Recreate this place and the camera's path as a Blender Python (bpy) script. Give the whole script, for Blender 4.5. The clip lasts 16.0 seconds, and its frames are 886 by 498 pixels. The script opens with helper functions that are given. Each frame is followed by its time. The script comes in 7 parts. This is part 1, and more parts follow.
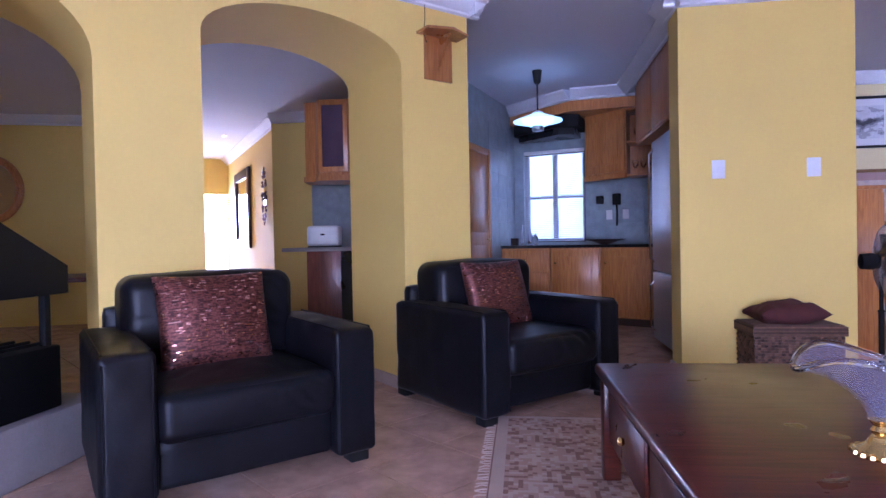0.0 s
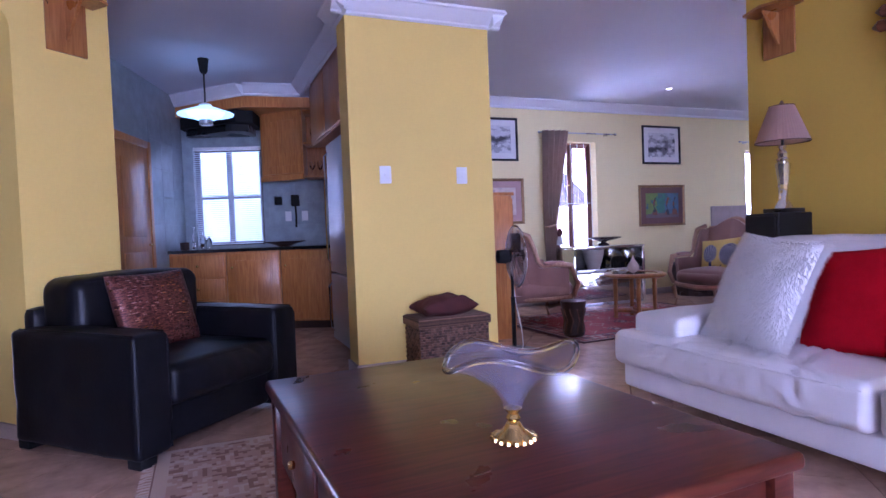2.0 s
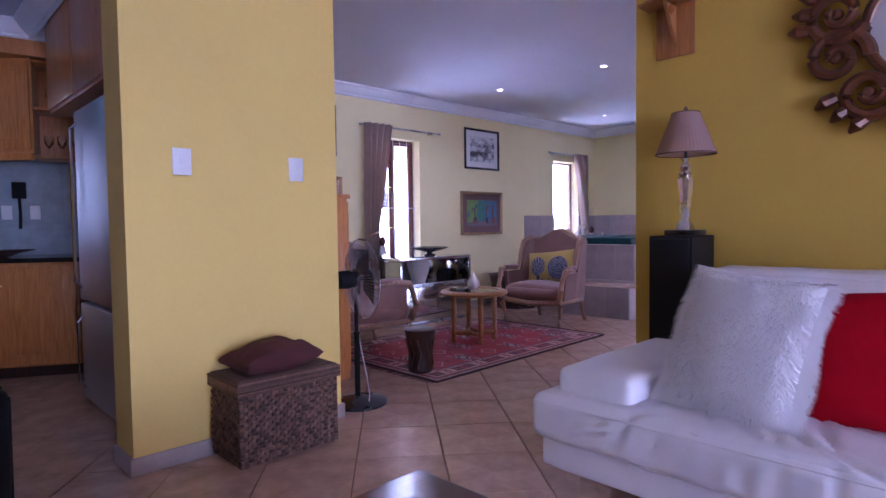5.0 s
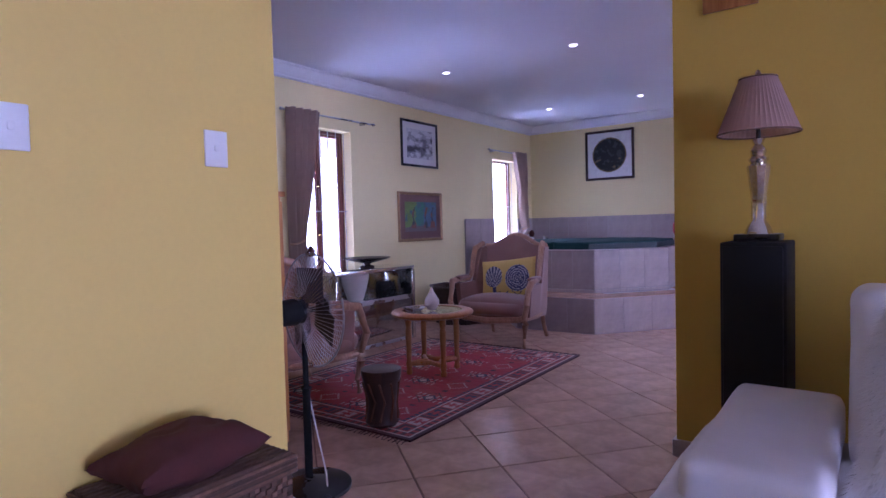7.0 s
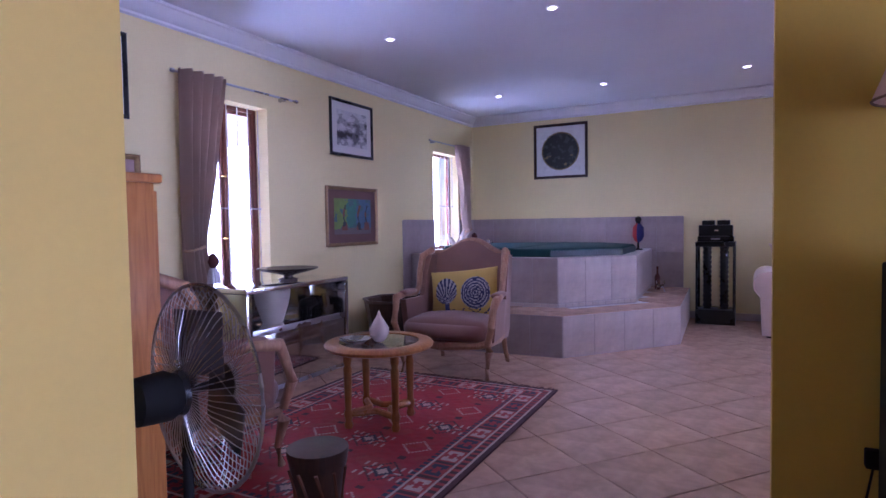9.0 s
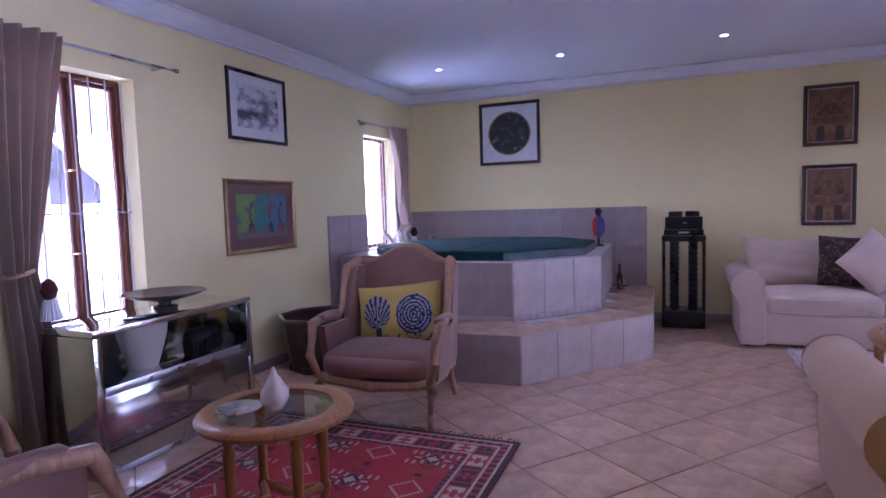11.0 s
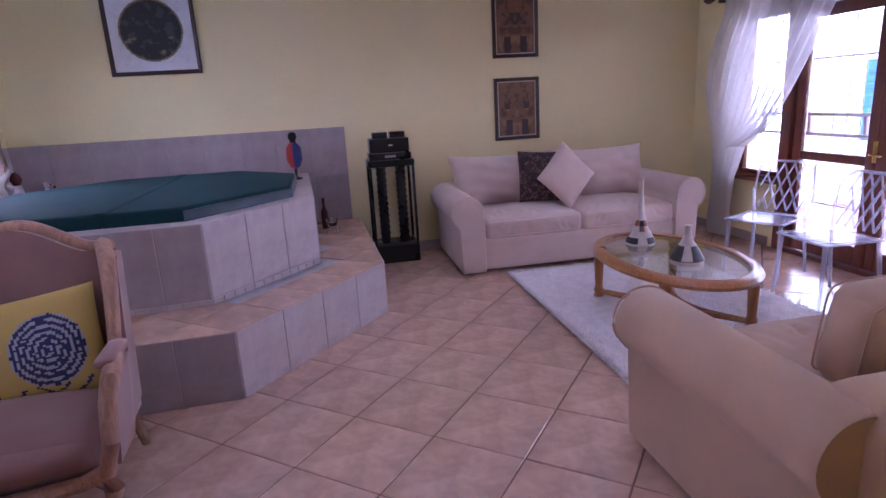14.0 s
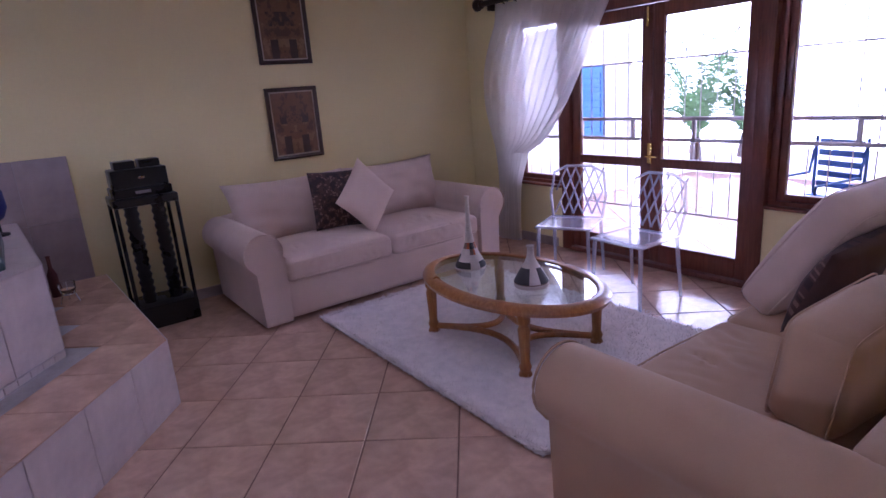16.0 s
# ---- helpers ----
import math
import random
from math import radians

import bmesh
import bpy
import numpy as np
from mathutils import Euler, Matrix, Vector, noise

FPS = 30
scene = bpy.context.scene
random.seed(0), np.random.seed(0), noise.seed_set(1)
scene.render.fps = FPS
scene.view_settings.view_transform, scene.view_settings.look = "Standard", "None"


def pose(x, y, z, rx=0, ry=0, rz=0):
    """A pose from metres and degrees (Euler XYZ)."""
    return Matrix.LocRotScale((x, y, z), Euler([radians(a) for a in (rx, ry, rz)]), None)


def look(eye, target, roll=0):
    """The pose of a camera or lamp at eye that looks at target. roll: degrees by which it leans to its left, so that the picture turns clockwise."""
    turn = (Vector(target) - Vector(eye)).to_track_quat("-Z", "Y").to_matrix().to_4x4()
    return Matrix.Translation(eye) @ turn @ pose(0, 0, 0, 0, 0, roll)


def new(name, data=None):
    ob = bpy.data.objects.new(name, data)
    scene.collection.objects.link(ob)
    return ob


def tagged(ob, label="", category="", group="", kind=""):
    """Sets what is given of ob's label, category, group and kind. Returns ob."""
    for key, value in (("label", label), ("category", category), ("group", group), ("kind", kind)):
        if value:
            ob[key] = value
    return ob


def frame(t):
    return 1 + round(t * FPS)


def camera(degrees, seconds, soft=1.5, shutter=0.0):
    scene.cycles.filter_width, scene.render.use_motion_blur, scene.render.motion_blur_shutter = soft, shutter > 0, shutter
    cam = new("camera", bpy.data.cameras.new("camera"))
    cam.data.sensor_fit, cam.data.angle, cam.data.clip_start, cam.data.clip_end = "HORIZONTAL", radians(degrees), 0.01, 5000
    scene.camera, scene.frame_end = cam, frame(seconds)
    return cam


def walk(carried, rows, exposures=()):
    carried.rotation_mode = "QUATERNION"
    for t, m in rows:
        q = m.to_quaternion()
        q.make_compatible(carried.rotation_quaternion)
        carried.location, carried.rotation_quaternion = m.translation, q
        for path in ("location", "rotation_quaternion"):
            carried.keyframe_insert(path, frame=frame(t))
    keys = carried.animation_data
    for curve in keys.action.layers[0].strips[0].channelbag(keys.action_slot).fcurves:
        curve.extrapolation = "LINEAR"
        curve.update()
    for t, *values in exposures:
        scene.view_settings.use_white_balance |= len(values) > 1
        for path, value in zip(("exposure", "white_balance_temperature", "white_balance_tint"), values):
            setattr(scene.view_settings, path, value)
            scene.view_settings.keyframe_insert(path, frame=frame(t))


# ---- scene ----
cam = camera(74.7, 16.0)
PATH = [
    (0, (0.454, 0.541, 1.012), (0.182, 2.522, 0.984), -1.1),
    (0.5, (0.455, 0.579, 1.036), (0.474, 2.579, 0.997), -1.5),
    (1, (0.454, 0.614, 1.041), (0.765, 2.589, 0.997), -1.9),
    (1.5, (0.484, 0.643, 1.049), (1.036, 2.564, 0.996), -2.0),
    (2, (0.551, 0.697, 1.041), (1.313, 2.545, 0.98), -2.2),
    (2.5, (0.593, 0.809, 1.065), (1.545, 2.567, 0.988), -2.2),
    (3, (0.606, 0.965, 1.095), (1.685, 2.647, 1.012), -2.1),
    (3.5, (0.642, 1.168, 1.134), (1.817, 2.784, 1.045), -1.9),
    (4, (0.678, 1.421, 1.154), (1.939, 2.97, 1.065), -1.9),
    (4.2, (0.688, 1.529, 1.159), (1.982, 3.051, 1.072), -1.7),
    (6.3, (1.068, 2.576, 1.15), (2.587, 3.873, 1.066), -1.1),
    (6.5, (1.144, 2.692, 1.155), (2.689, 3.96, 1.074), -1.5),
    (7, (1.229, 2.941, 1.17), (2.838, 4.127, 1.093), -1.5),
    (7.5, (1.352, 3.197, 1.178), (3.01, 4.314, 1.103), -1.4),
    (8, (1.537, 3.405, 1.18), (3.239, 4.453, 1.11), -1.4),
    (8.2, (1.621, 3.474, 1.177), (3.337, 4.499, 1.107), -1.2),
    (10.3, (2.646, 4.1, 1.292), (4.458, 4.942, 1.2), -1.5),
    (10.5, (2.729, 4.107, 1.305), (4.546, 4.937, 1.215), -1.6),
    (11, (2.939, 4.156, 1.346), (4.78, 4.923, 1.195), -1.7),
    (11.5, (3.143, 4.23, 1.39), (5.017, 4.88, 1.137), -1.8),
    (12, (3.338, 4.329, 1.41), (5.25, 4.804, 1.067), -2.0),
    (12.5, (3.537, 4.42, 1.394), (5.48, 4.675, 0.996), -2.4),
    (13, (3.761, 4.5, 1.384), (5.711, 4.535, 0.943), -2.8),
    (13.5, (3.919, 4.584, 1.418), (5.855, 4.431, 0.937), -3.0),
    (14, (4.086, 4.692, 1.456), (5.992, 4.345, 0.961), -3.3),
    (14.5, (4.287, 4.76, 1.466), (6.139, 4.199, 0.962), -3.5),
    (15, (4.494, 4.803, 1.497), (6.274, 4.052, 0.982), -3.7),
    (15.5, (4.684, 4.825, 1.525), (6.369, 3.883, 1.002), -4.0),
    (16, (4.897, 4.83, 1.531), (6.47, 3.715, 0.998), -4.4),
]
walk(cam, [(t, look(eye, target, roll)) for t, eye, target, roll in PATH],
     [(0, 0.5, 5050, 42), (1, 0.42, 5000, 44), (2, 0.42, 5050, 46), (4, 0.3, 5150, 46), (7, 0.0, 5050, 49), (8.2, 0.05, 5100, 50), (10.5, 0.15, 5000, 43), (11.5, 0.0, 5080, 44), (12, 0.08, 5150, 45), (12.5, 0.3, 5220, 46), (14, 0.2, 5300, 47), (15.5, -0.42, 5450, 48), (16, -0.42, 5450, 48)])

# ---- light ----
world = bpy.data.worlds.new("sky")
scene.world = world
world.use_nodes = True
wn, wl = world.node_tree.nodes, world.node_tree.links
sky = wn.new("ShaderNodeTexSky")
sky.sky_type = "NISHITA"
sky.sun_disc = False
sky.sun_elevation, sky.sun_rotation = radians(52), radians(75)
wl.new(sky.outputs["Color"], wn["Background"].inputs["Color"])
wn["Background"].inputs["Strength"].default_value = 0.10
sun = new("sun", bpy.data.lights.new("sun", "SUN"))
sun.data.energy, sun.data.angle, sun.data.color = 3.2, radians(0.5), (1.0, 0.95, 0.88)
az, el = radians(75), radians(52)
sun.matrix_world = look((0, 0, 20), (-math.sin(az) * math.cos(el) * 10, -math.cos(az) * math.cos(el) * 10, 20 - 10 * math.sin(el)))


def area_lamp(name, eye, target, w, h, watts, col=(1, 1, 1)):
    ob = new(name, bpy.data.lights.new(name, "AREA"))
    ob.data.shape, ob.data.size, ob.data.size_y, ob.data.energy, ob.data.color = "RECTANGLE", w, h, watts, col
    ob.matrix_world = look(eye, target)
    return ob


def spot_lamp(name, at, watts, col, size=radians(125)):
    ob = new(name, bpy.data.lights.new(name, "SPOT"))
    ob.data.energy, ob.data.color, ob.data.spot_size, ob.data.spot_blend, ob.data.shadow_soft_size = watts, col, size, 0.6, 0.04
    ob.matrix_world = look(at, (at[0], at[1] + 0.001, 0))
    return ob


# daylight that falls through the openings
DAY = (0.70, 0.83, 1.0)
area_lamp("daylight_window", (5.3, 8.45, 3.0), (5.3, 6.6, 0.9), 1.3, 1.0, 300, DAY)
area_lamp("daylight_spa_window", (8.95, 8.35, 2.9), (8.95, 6.6, 1.0), 1.0, 1.0, 200, DAY)
area_lamp("daylight_doors", (7.3, -0.7, 3.3), (7.3, 2.6, 0.7), 3.6, 1.2, 260, DAY)
# added fill lamps, unseen below the sills: lift the ceiling as sunlit paving would
area_lamp("paving_bounce_fill", (5.3, 8.3, 0.05), (5.3, 6.6, 2.5), 1.2, 0.8, 130, DAY)
area_lamp("paving_bounce_fill", (8.95, 8.3, 0.25), (8.95, 6.6, 2.6), 1.0, 0.8, 90, DAY)
area_lamp("daylight_living", (0.9, -3.3, 1.3), (0.9, 0, 1.2), 3.0, 2.0, 46, DAY)

# ---- materials ----
MATS = {}


def mat(name, col, rough=0.6, metal=0.0, var=0.12, scale=5.0, bump=0.0, bscale=80.0, spec=0.5, per_object=0.0, coat=0.0, sheen=0.0):
    """Painted, woven, stone or plastic surface: two scales of mottling in colour and gloss, fine relief."""
    m = bpy.data.materials.new(name)
    m.use_nodes = True
    nt = m.node_tree
    n, l = nt.nodes, nt.links
    b = n["Principled BSDF"]
    co = n.new("ShaderNodeTexCoord")
    big = n.new("ShaderNodeTexNoise")
    big.inputs["Scale"].default_value, big.inputs["Detail"].default_value = scale, 6
    fine = n.new("ShaderNodeTexNoise")
    fine.inputs["Scale"].default_value, fine.inputs["Detail"].default_value = bscale, 3
    l.new(co.outputs["Object"], big.inputs["Vector"])
    l.new(co.outputs["Object"], fine.inputs["Vector"])
    mix = n.new("ShaderNodeMath")
    mix.operation = "MULTIPLY_ADD"
    mix.inputs[1].default_value = 0.35
    l.new(fine.outputs["Fac"], mix.inputs[0])
    l.new(big.outputs["Fac"], mix.inputs[2])
    ramp = n.new("ShaderNodeValToRGB")
    e = ramp.color_ramp.elements
    e[0].position, e[1].position = 0.4, 0.95
    e[0].color = (*[max(0, c * (1 - var)) for c in col], 1)
    e[1].color = (*[min(1, c * (1 + var)) for c in col], 1)
    l.new(mix.outputs[0], ramp.inputs["Fac"])
    out = ramp.outputs["Color"]
    if per_object:
        info = n.new("ShaderNodeObjectInfo")
        hsv = n.new("ShaderNodeHueSaturation")
        rng = n.new("ShaderNodeMapRange")
        rng.inputs["To Min"].default_value, rng.inputs["To Max"].default_value = 1 - per_object, 1 + per_object
        l.new(info.outputs["Random"], rng.inputs["Value"])
        l.new(rng.outputs[0], hsv.inputs["Value"])
        l.new(out, hsv.inputs["Color"])
        out = hsv.outputs["Color"]
    l.new(out, b.inputs["Base Color"])
    rr = n.new("ShaderNodeMapRange")
    rr.inputs["To Min"].default_value, rr.inputs["To Max"].default_value = max(0.02, rough - 0.08), min(1, rough + 0.08)
    l.new(big.outputs["Fac"], rr.inputs["Value"])
    l.new(rr.outputs[0], b.inputs["Roughness"])
    b.inputs["Metallic"].default_value = metal
    b.inputs["Specular IOR Level"].default_value = spec
    b.inputs["Coat Weight"].default_value = coat
    b.inputs["Sheen Weight"].default_value = sheen
    if bump:
        bp = n.new("ShaderNodeBump")
        bp.inputs["Strength"].default_value, bp.inputs["Distance"].default_value = bump, 0.004
        l.new(mix.outputs[0], bp.inputs["Height"])
        l.new(bp.outputs["Normal"], b.inputs["Normal"])
    MATS[name] = m
    return m


def wood(name, dark, light, rough=0.35, stretch=(14, 14, 1.2), coat=0.2, bump=0.15):
    """Grain that runs along z of the piece unless stretch says otherwise."""
    m = mat(name, dark, rough, bump=0)
    nt = m.node_tree
    n, l = nt.nodes, nt.links
    b = n["Principled BSDF"]
    co = n.new("ShaderNodeTexCoord")
    mp = n.new("ShaderNodeMapping")
    mp.inputs["Scale"].default_value = stretch
    l.new(co.outputs["Object"], mp.inputs["Vector"])
    g = n.new("ShaderNodeTexNoise")
    g.inputs["Scale"].default_value, g.inputs["Detail"].default_value, g.inputs["Distortion"].default_value = 3.0, 8, 1.2
    l.new(mp.outputs[0], g.inputs["Vector"])
    r = n.new("ShaderNodeValToRGB")
    r.color_ramp.elements[0].position, r.color_ramp.elements[1].position = 0.32, 0.68
    r.color_ramp.elements[0].color, r.color_ramp.elements[1].color = (*dark, 1), (*light, 1)
    l.new(g.outputs["Fac"], r.inputs["Fac"])
    l.new(r.outputs["Color"], b.inputs["Base Color"])
    bp = n.new("ShaderNodeBump")
    bp.inputs["Strength"].default_value, bp.inputs["Distance"].default_value = bump, 0.002
    l.new(g.outputs["Fac"], bp.inputs["Height"])
    l.new(bp.outputs["Normal"], b.inputs["Normal"])
    b.inputs["Coat Weight"].default_value, b.inputs["Coat Roughness"].default_value = coat, 0.15
    return m


def glow(name, col, strength):
    m = bpy.data.materials.new(name)
    m.use_nodes = True
    b = m.node_tree.nodes["Principled BSDF"]
    b.inputs["Base Color"].default_value = (*col, 1)
    b.inputs["Emission Color"].default_value = (*col, 1)
    b.inputs["Emission Strength"].default_value = strength
    MATS[name] = m
    return m


def glass(name, col=(1, 1, 1), rough=0.0, ior=1.45):
    m = bpy.data.materials.new(name)
    m.use_nodes = True
    b = m.node_tree.nodes["Principled BSDF"]
    b.inputs["Base Color"].default_value = (*col, 1)
    b.inputs["Transmission Weight"].default_value = 1.0
    b.inputs["Roughness"].default_value, b.inputs["IOR"].default_value = rough, ior
    MATS[name] = m
    return m


def sheer(name, col, through_weight):
    """Thin cloth that lets part of the light pass."""
    m = mat(name, col, 0.9, var=0.08, scale=8, bump=0.2, bscale=200)
    n, l = m.node_tree.nodes, m.node_tree.links
    tr = n.new("ShaderNodeBsdfTranslucent")
    tr.inputs["Color"].default_value = (*col, 1)
    tp = n.new("ShaderNodeBsdfTransparent")
    a, c = n.new("ShaderNodeMixShader"), n.new("ShaderNodeMixShader")
    a.inputs[0].default_value, c.inputs[0].default_value = 0.5, through_weight
    l.new(n["Principled BSDF"].outputs[0], a.inputs[1])
    l.new(tr.outputs[0], a.inputs[2])
    l.new(a.outputs[0], c.inputs[1])
    l.new(tp.outputs[0], c.inputs[2])
    l.new(c.outputs[0], n["Material Output"].inputs["Surface"])
    return m


def acrylic(name, col, clear, rough=0.1):
    """Thin clear plastic: most light passes straight, the rest is a glossy pale tint."""
    m = mat(name, col, rough, var=0.03)
    n, l = m.node_tree.nodes, m.node_tree.links
    tp = n.new("ShaderNodeBsdfTransparent")
    c = n.new("ShaderNodeMixShader")
    c.inputs[0].default_value = clear
    l.new(n["Principled BSDF"].outputs[0], c.inputs[1])
    l.new(tp.outputs[0], c.inputs[2])
    l.new(c.outputs[0], n["Material Output"].inputs["Surface"])
    return m


CREAM = mat("cream_wall_paint", (0.82, 0.71, 0.38), 0.75, var=0.04, scale=1.3, bump=0.12, bscale=45)
YELLOW = mat("yellow_wall_paint", (0.78, 0.57, 0.15), 0.72, var=0.05, scale=1.3, bump=0.12, bscale=45)
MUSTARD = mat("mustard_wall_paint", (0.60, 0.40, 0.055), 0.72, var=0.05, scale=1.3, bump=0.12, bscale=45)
CEIL = mat("ceiling_paint", (0.70, 0.72, 0.82), 0.8, var=0.03, scale=1.5, bump=0.08, bscale=60)
PLASTER = mat("white_cornice_plaster", (0.78, 0.79, 0.86), 0.7, var=0.03)
WHITE = mat("white_paint", (0.8, 0.8, 0.8), 0.5, var=0.04)
TILE = mat("floor_tile", (0.56, 0.36, 0.255), 0.22, var=0.24, scale=7, bump=0.12, bscale=25, per_object=0.07)
GROUT = mat("grout", (0.20, 0.11, 0.08), 0.9, var=0.2, scale=20, bump=0.3)
# two tones: darker on sides and splash back, paler on fronts, rim and strip
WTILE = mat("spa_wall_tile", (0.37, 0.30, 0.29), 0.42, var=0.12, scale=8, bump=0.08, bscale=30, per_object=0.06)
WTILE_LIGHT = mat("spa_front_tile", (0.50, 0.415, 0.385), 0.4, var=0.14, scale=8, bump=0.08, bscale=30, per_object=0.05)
WGROUT = mat("spa_grout", (0.40, 0.36, 0.35), 0.9, var=0.1, scale=20)
SKIRT = mat("skirting_tile", (0.42, 0.33, 0.29), 0.4, var=0.15, scale=8)
BLACKLEA = mat("black_leather", (0.006, 0.006, 0.008), 0.40, var=0.4, scale=7, bump=0.45, bscale=70, spec=0.2)
WHITELEA = mat("white_leather", (0.74, 0.71, 0.72), 0.42, var=0.05, scale=6, bump=0.2, bscale=160)
CREAMFAB = mat("cream_fabric", (0.66, 0.50, 0.42), 0.9, var=0.06, scale=5, bump=0.3, bscale=260, sheen=0.2)
TANFAB = mat("beige_fabric", (0.50, 0.32, 0.20), 0.9, var=0.07, scale=5, bump=0.3, bscale=260, sheen=0.15)
SEAM = mat("cushion_piping", (0.20, 0.12, 0.08), 0.9)
VELVET = mat("mauve_velvet", (0.25, 0.125, 0.095), 0.85, var=0.14, scale=6, bump=0.2, bscale=240, sheen=0.35)
CARVED = wood("carved_light_wood", (0.30, 0.15, 0.085), (0.45, 0.25, 0.15), 0.42)
OAK = wood("varnished_oak", (0.30, 0.105, 0.024), (0.44, 0.18, 0.048), 0.3, coat=0.35)
PINE = wood("honey_pine", (0.44, 0.155, 0.035), (0.62, 0.26, 0.07), 0.35)
MAHOG = wood("mahogany", (0.05, 0.010, 0.006), (0.11, 0.023, 0.013), 0.30, (1.0, 12, 12), coat=0.15, bump=0.04)
MAHOG.node_tree.nodes["Principled BSDF"].inputs["Specular IOR Level"].default_value = 0.2
DOORWOOD = wood("meranti_frame", (0.12, 0.028, 0.014), (0.20, 0.055, 0.028), 0.4)
DARKWOOD = wood("dark_wood", (0.025, 0.010, 0.007), (0.055, 0.022, 0.014), 0.4)
GOLDCARV = mat("bronzed_carving", (0.13, 0.045, 0.018), 0.38, metal=0.3, var=0.5, scale=14, bump=0.3, bscale=60)
BLACK = mat("black_lacquer", (0.012, 0.012, 0.013), 0.28, var=0.2)
MATTBLACK = mat("matt_black", (0.010, 0.0095, 0.0095), 0.7, var=0.2, spec=0.25)
STEEL = mat("steel", (0.55, 0.55, 0.58), 0.28, metal=1.0, var=0.06)
CHROME = mat("chrome", (0.8, 0.8, 0.82), 0.08, metal=1.0, var=0.03)
BRASS = mat("brass", (0.75, 0.52, 0.18), 0.22, metal=1.0, var=0.1)
MIRROR = mat("mirror", (0.86, 0.87, 0.88), 0.02, metal=1.0, var=0.01)
ANTIQUE = mat("antiqued_mirror", (0.56, 0.57, 0.55), 0.10, metal=1.0, var=0.12, scale=6)
GLASS = glass("clear_glass")
ACRYL = acrylic("clear_acrylic", (0.78, 0.78, 0.93), 0.64)
GLASSGREEN = glass("table_glass", (0.86, 0.96, 0.92), 0.0, 1.5)
TEAL = mat("teal_vinyl", (0.005, 0.040, 0.042), 0.75, var=0.15, scale=4, bump=0.15, bscale=120, spec=0.2)
TAUPE = sheer("taupe_curtain_cloth", (0.47, 0.35, 0.29), 0.0)
SHEER = sheer("white_sheer_cloth", (0.78, 0.74, 0.70), 0.24)
WICKER = mat("brown_wicker", (0.13, 0.068, 0.042), 0.75, var=0.35, scale=40, bump=0.5, bscale=120)
SLATE = mat("slate_kitchen_tile", (0.30, 0.36, 0.40), 0.35, var=0.2, scale=9, bump=0.1, per_object=0.08)
GRANITE = mat("black_granite", (0.018, 0.018, 0.02), 0.12, var=0.6, scale=90)
CONCRETE = mat("grey_screed", (0.30, 0.27, 0.26), 0.8, var=0.15, scale=6, bump=0.2)
STONEWARE = mat("cream_stoneware", (0.62, 0.56, 0.50), 0.4, var=0.06)
REDFAB = mat("red_wool", (0.42, 0.004, 0.010), 0.95, var=0.14, scale=12, bump=0.6, bscale=220, spec=0.1)
MAROON = mat("maroon_fabric", (0.085, 0.020, 0.017), 0.9, var=0.2, scale=10, bump=0.4, bscale=200)
YELFAB = mat("yellow_linen", (0.52, 0.36, 0.09), 0.9, var=0.08, bump=0.3, bscale=240)
NAVY = mat("navy_print", (0.03, 0.035, 0.10), 0.9)
GREYPRINT = mat("grey_print", (0.36, 0.34, 0.36), 0.9)
PAPER = mat("picture_mount", (0.72, 0.71, 0.72), 0.8, var=0.03)

# ---- shapes ----
def part(name, bm, material, parent=None, label="", smooth=40, m=None):
    me = bpy.data.meshes.new(name)
    bmesh.ops.recalc_face_normals(bm, faces=bm.faces)
    bm.to_mesh(me)
    bm.free()
    for x in (material if isinstance(material, (list, tuple)) else [material]):
        me.materials.append(x)
    if smooth:
        for p in me.polygons:
            p.use_smooth = True
        me.set_sharp_from_angle(angle=radians(smooth))
    ob = new(name, me)
    if parent is not None:
        ob.parent = parent
    if m is not None:
        ob.matrix_basis = m
    if label:
        ob["label"] = label
    return ob


def thing(name, m, label, category, group=""):
    ob = new(name)
    ob.matrix_basis = m
    ob.empty_display_size = 0.1
    return tagged(ob, label, category, group)


def struct(name, bm, material, label, category, smooth=30):
    return tagged(part(name, bm, material, None, "", smooth), label, category, kind="structure")


def box(lo, hi, r=0.0, seg=2, bm=None, m=None):
    bm = bm or bmesh.new()
    mid = [(a + b) / 2 for a, b in zip(lo, hi)]
    size = [abs(b - a) for a, b in zip(lo, hi)]
    mm = Matrix.Translation(mid) @ Matrix.Diagonal((*size, 1))
    g = bmesh.ops.create_cube(bm, size=1, matrix=(m @ mm) if m else mm)
    if r:
        edges = {e for v in g["verts"] for e in v.link_edges}
        bmesh.ops.bevel(bm, geom=list(edges), offset=min(r, min(size) * 0.49), segments=seg, affect="EDGES", profile=0.5)
    return bm


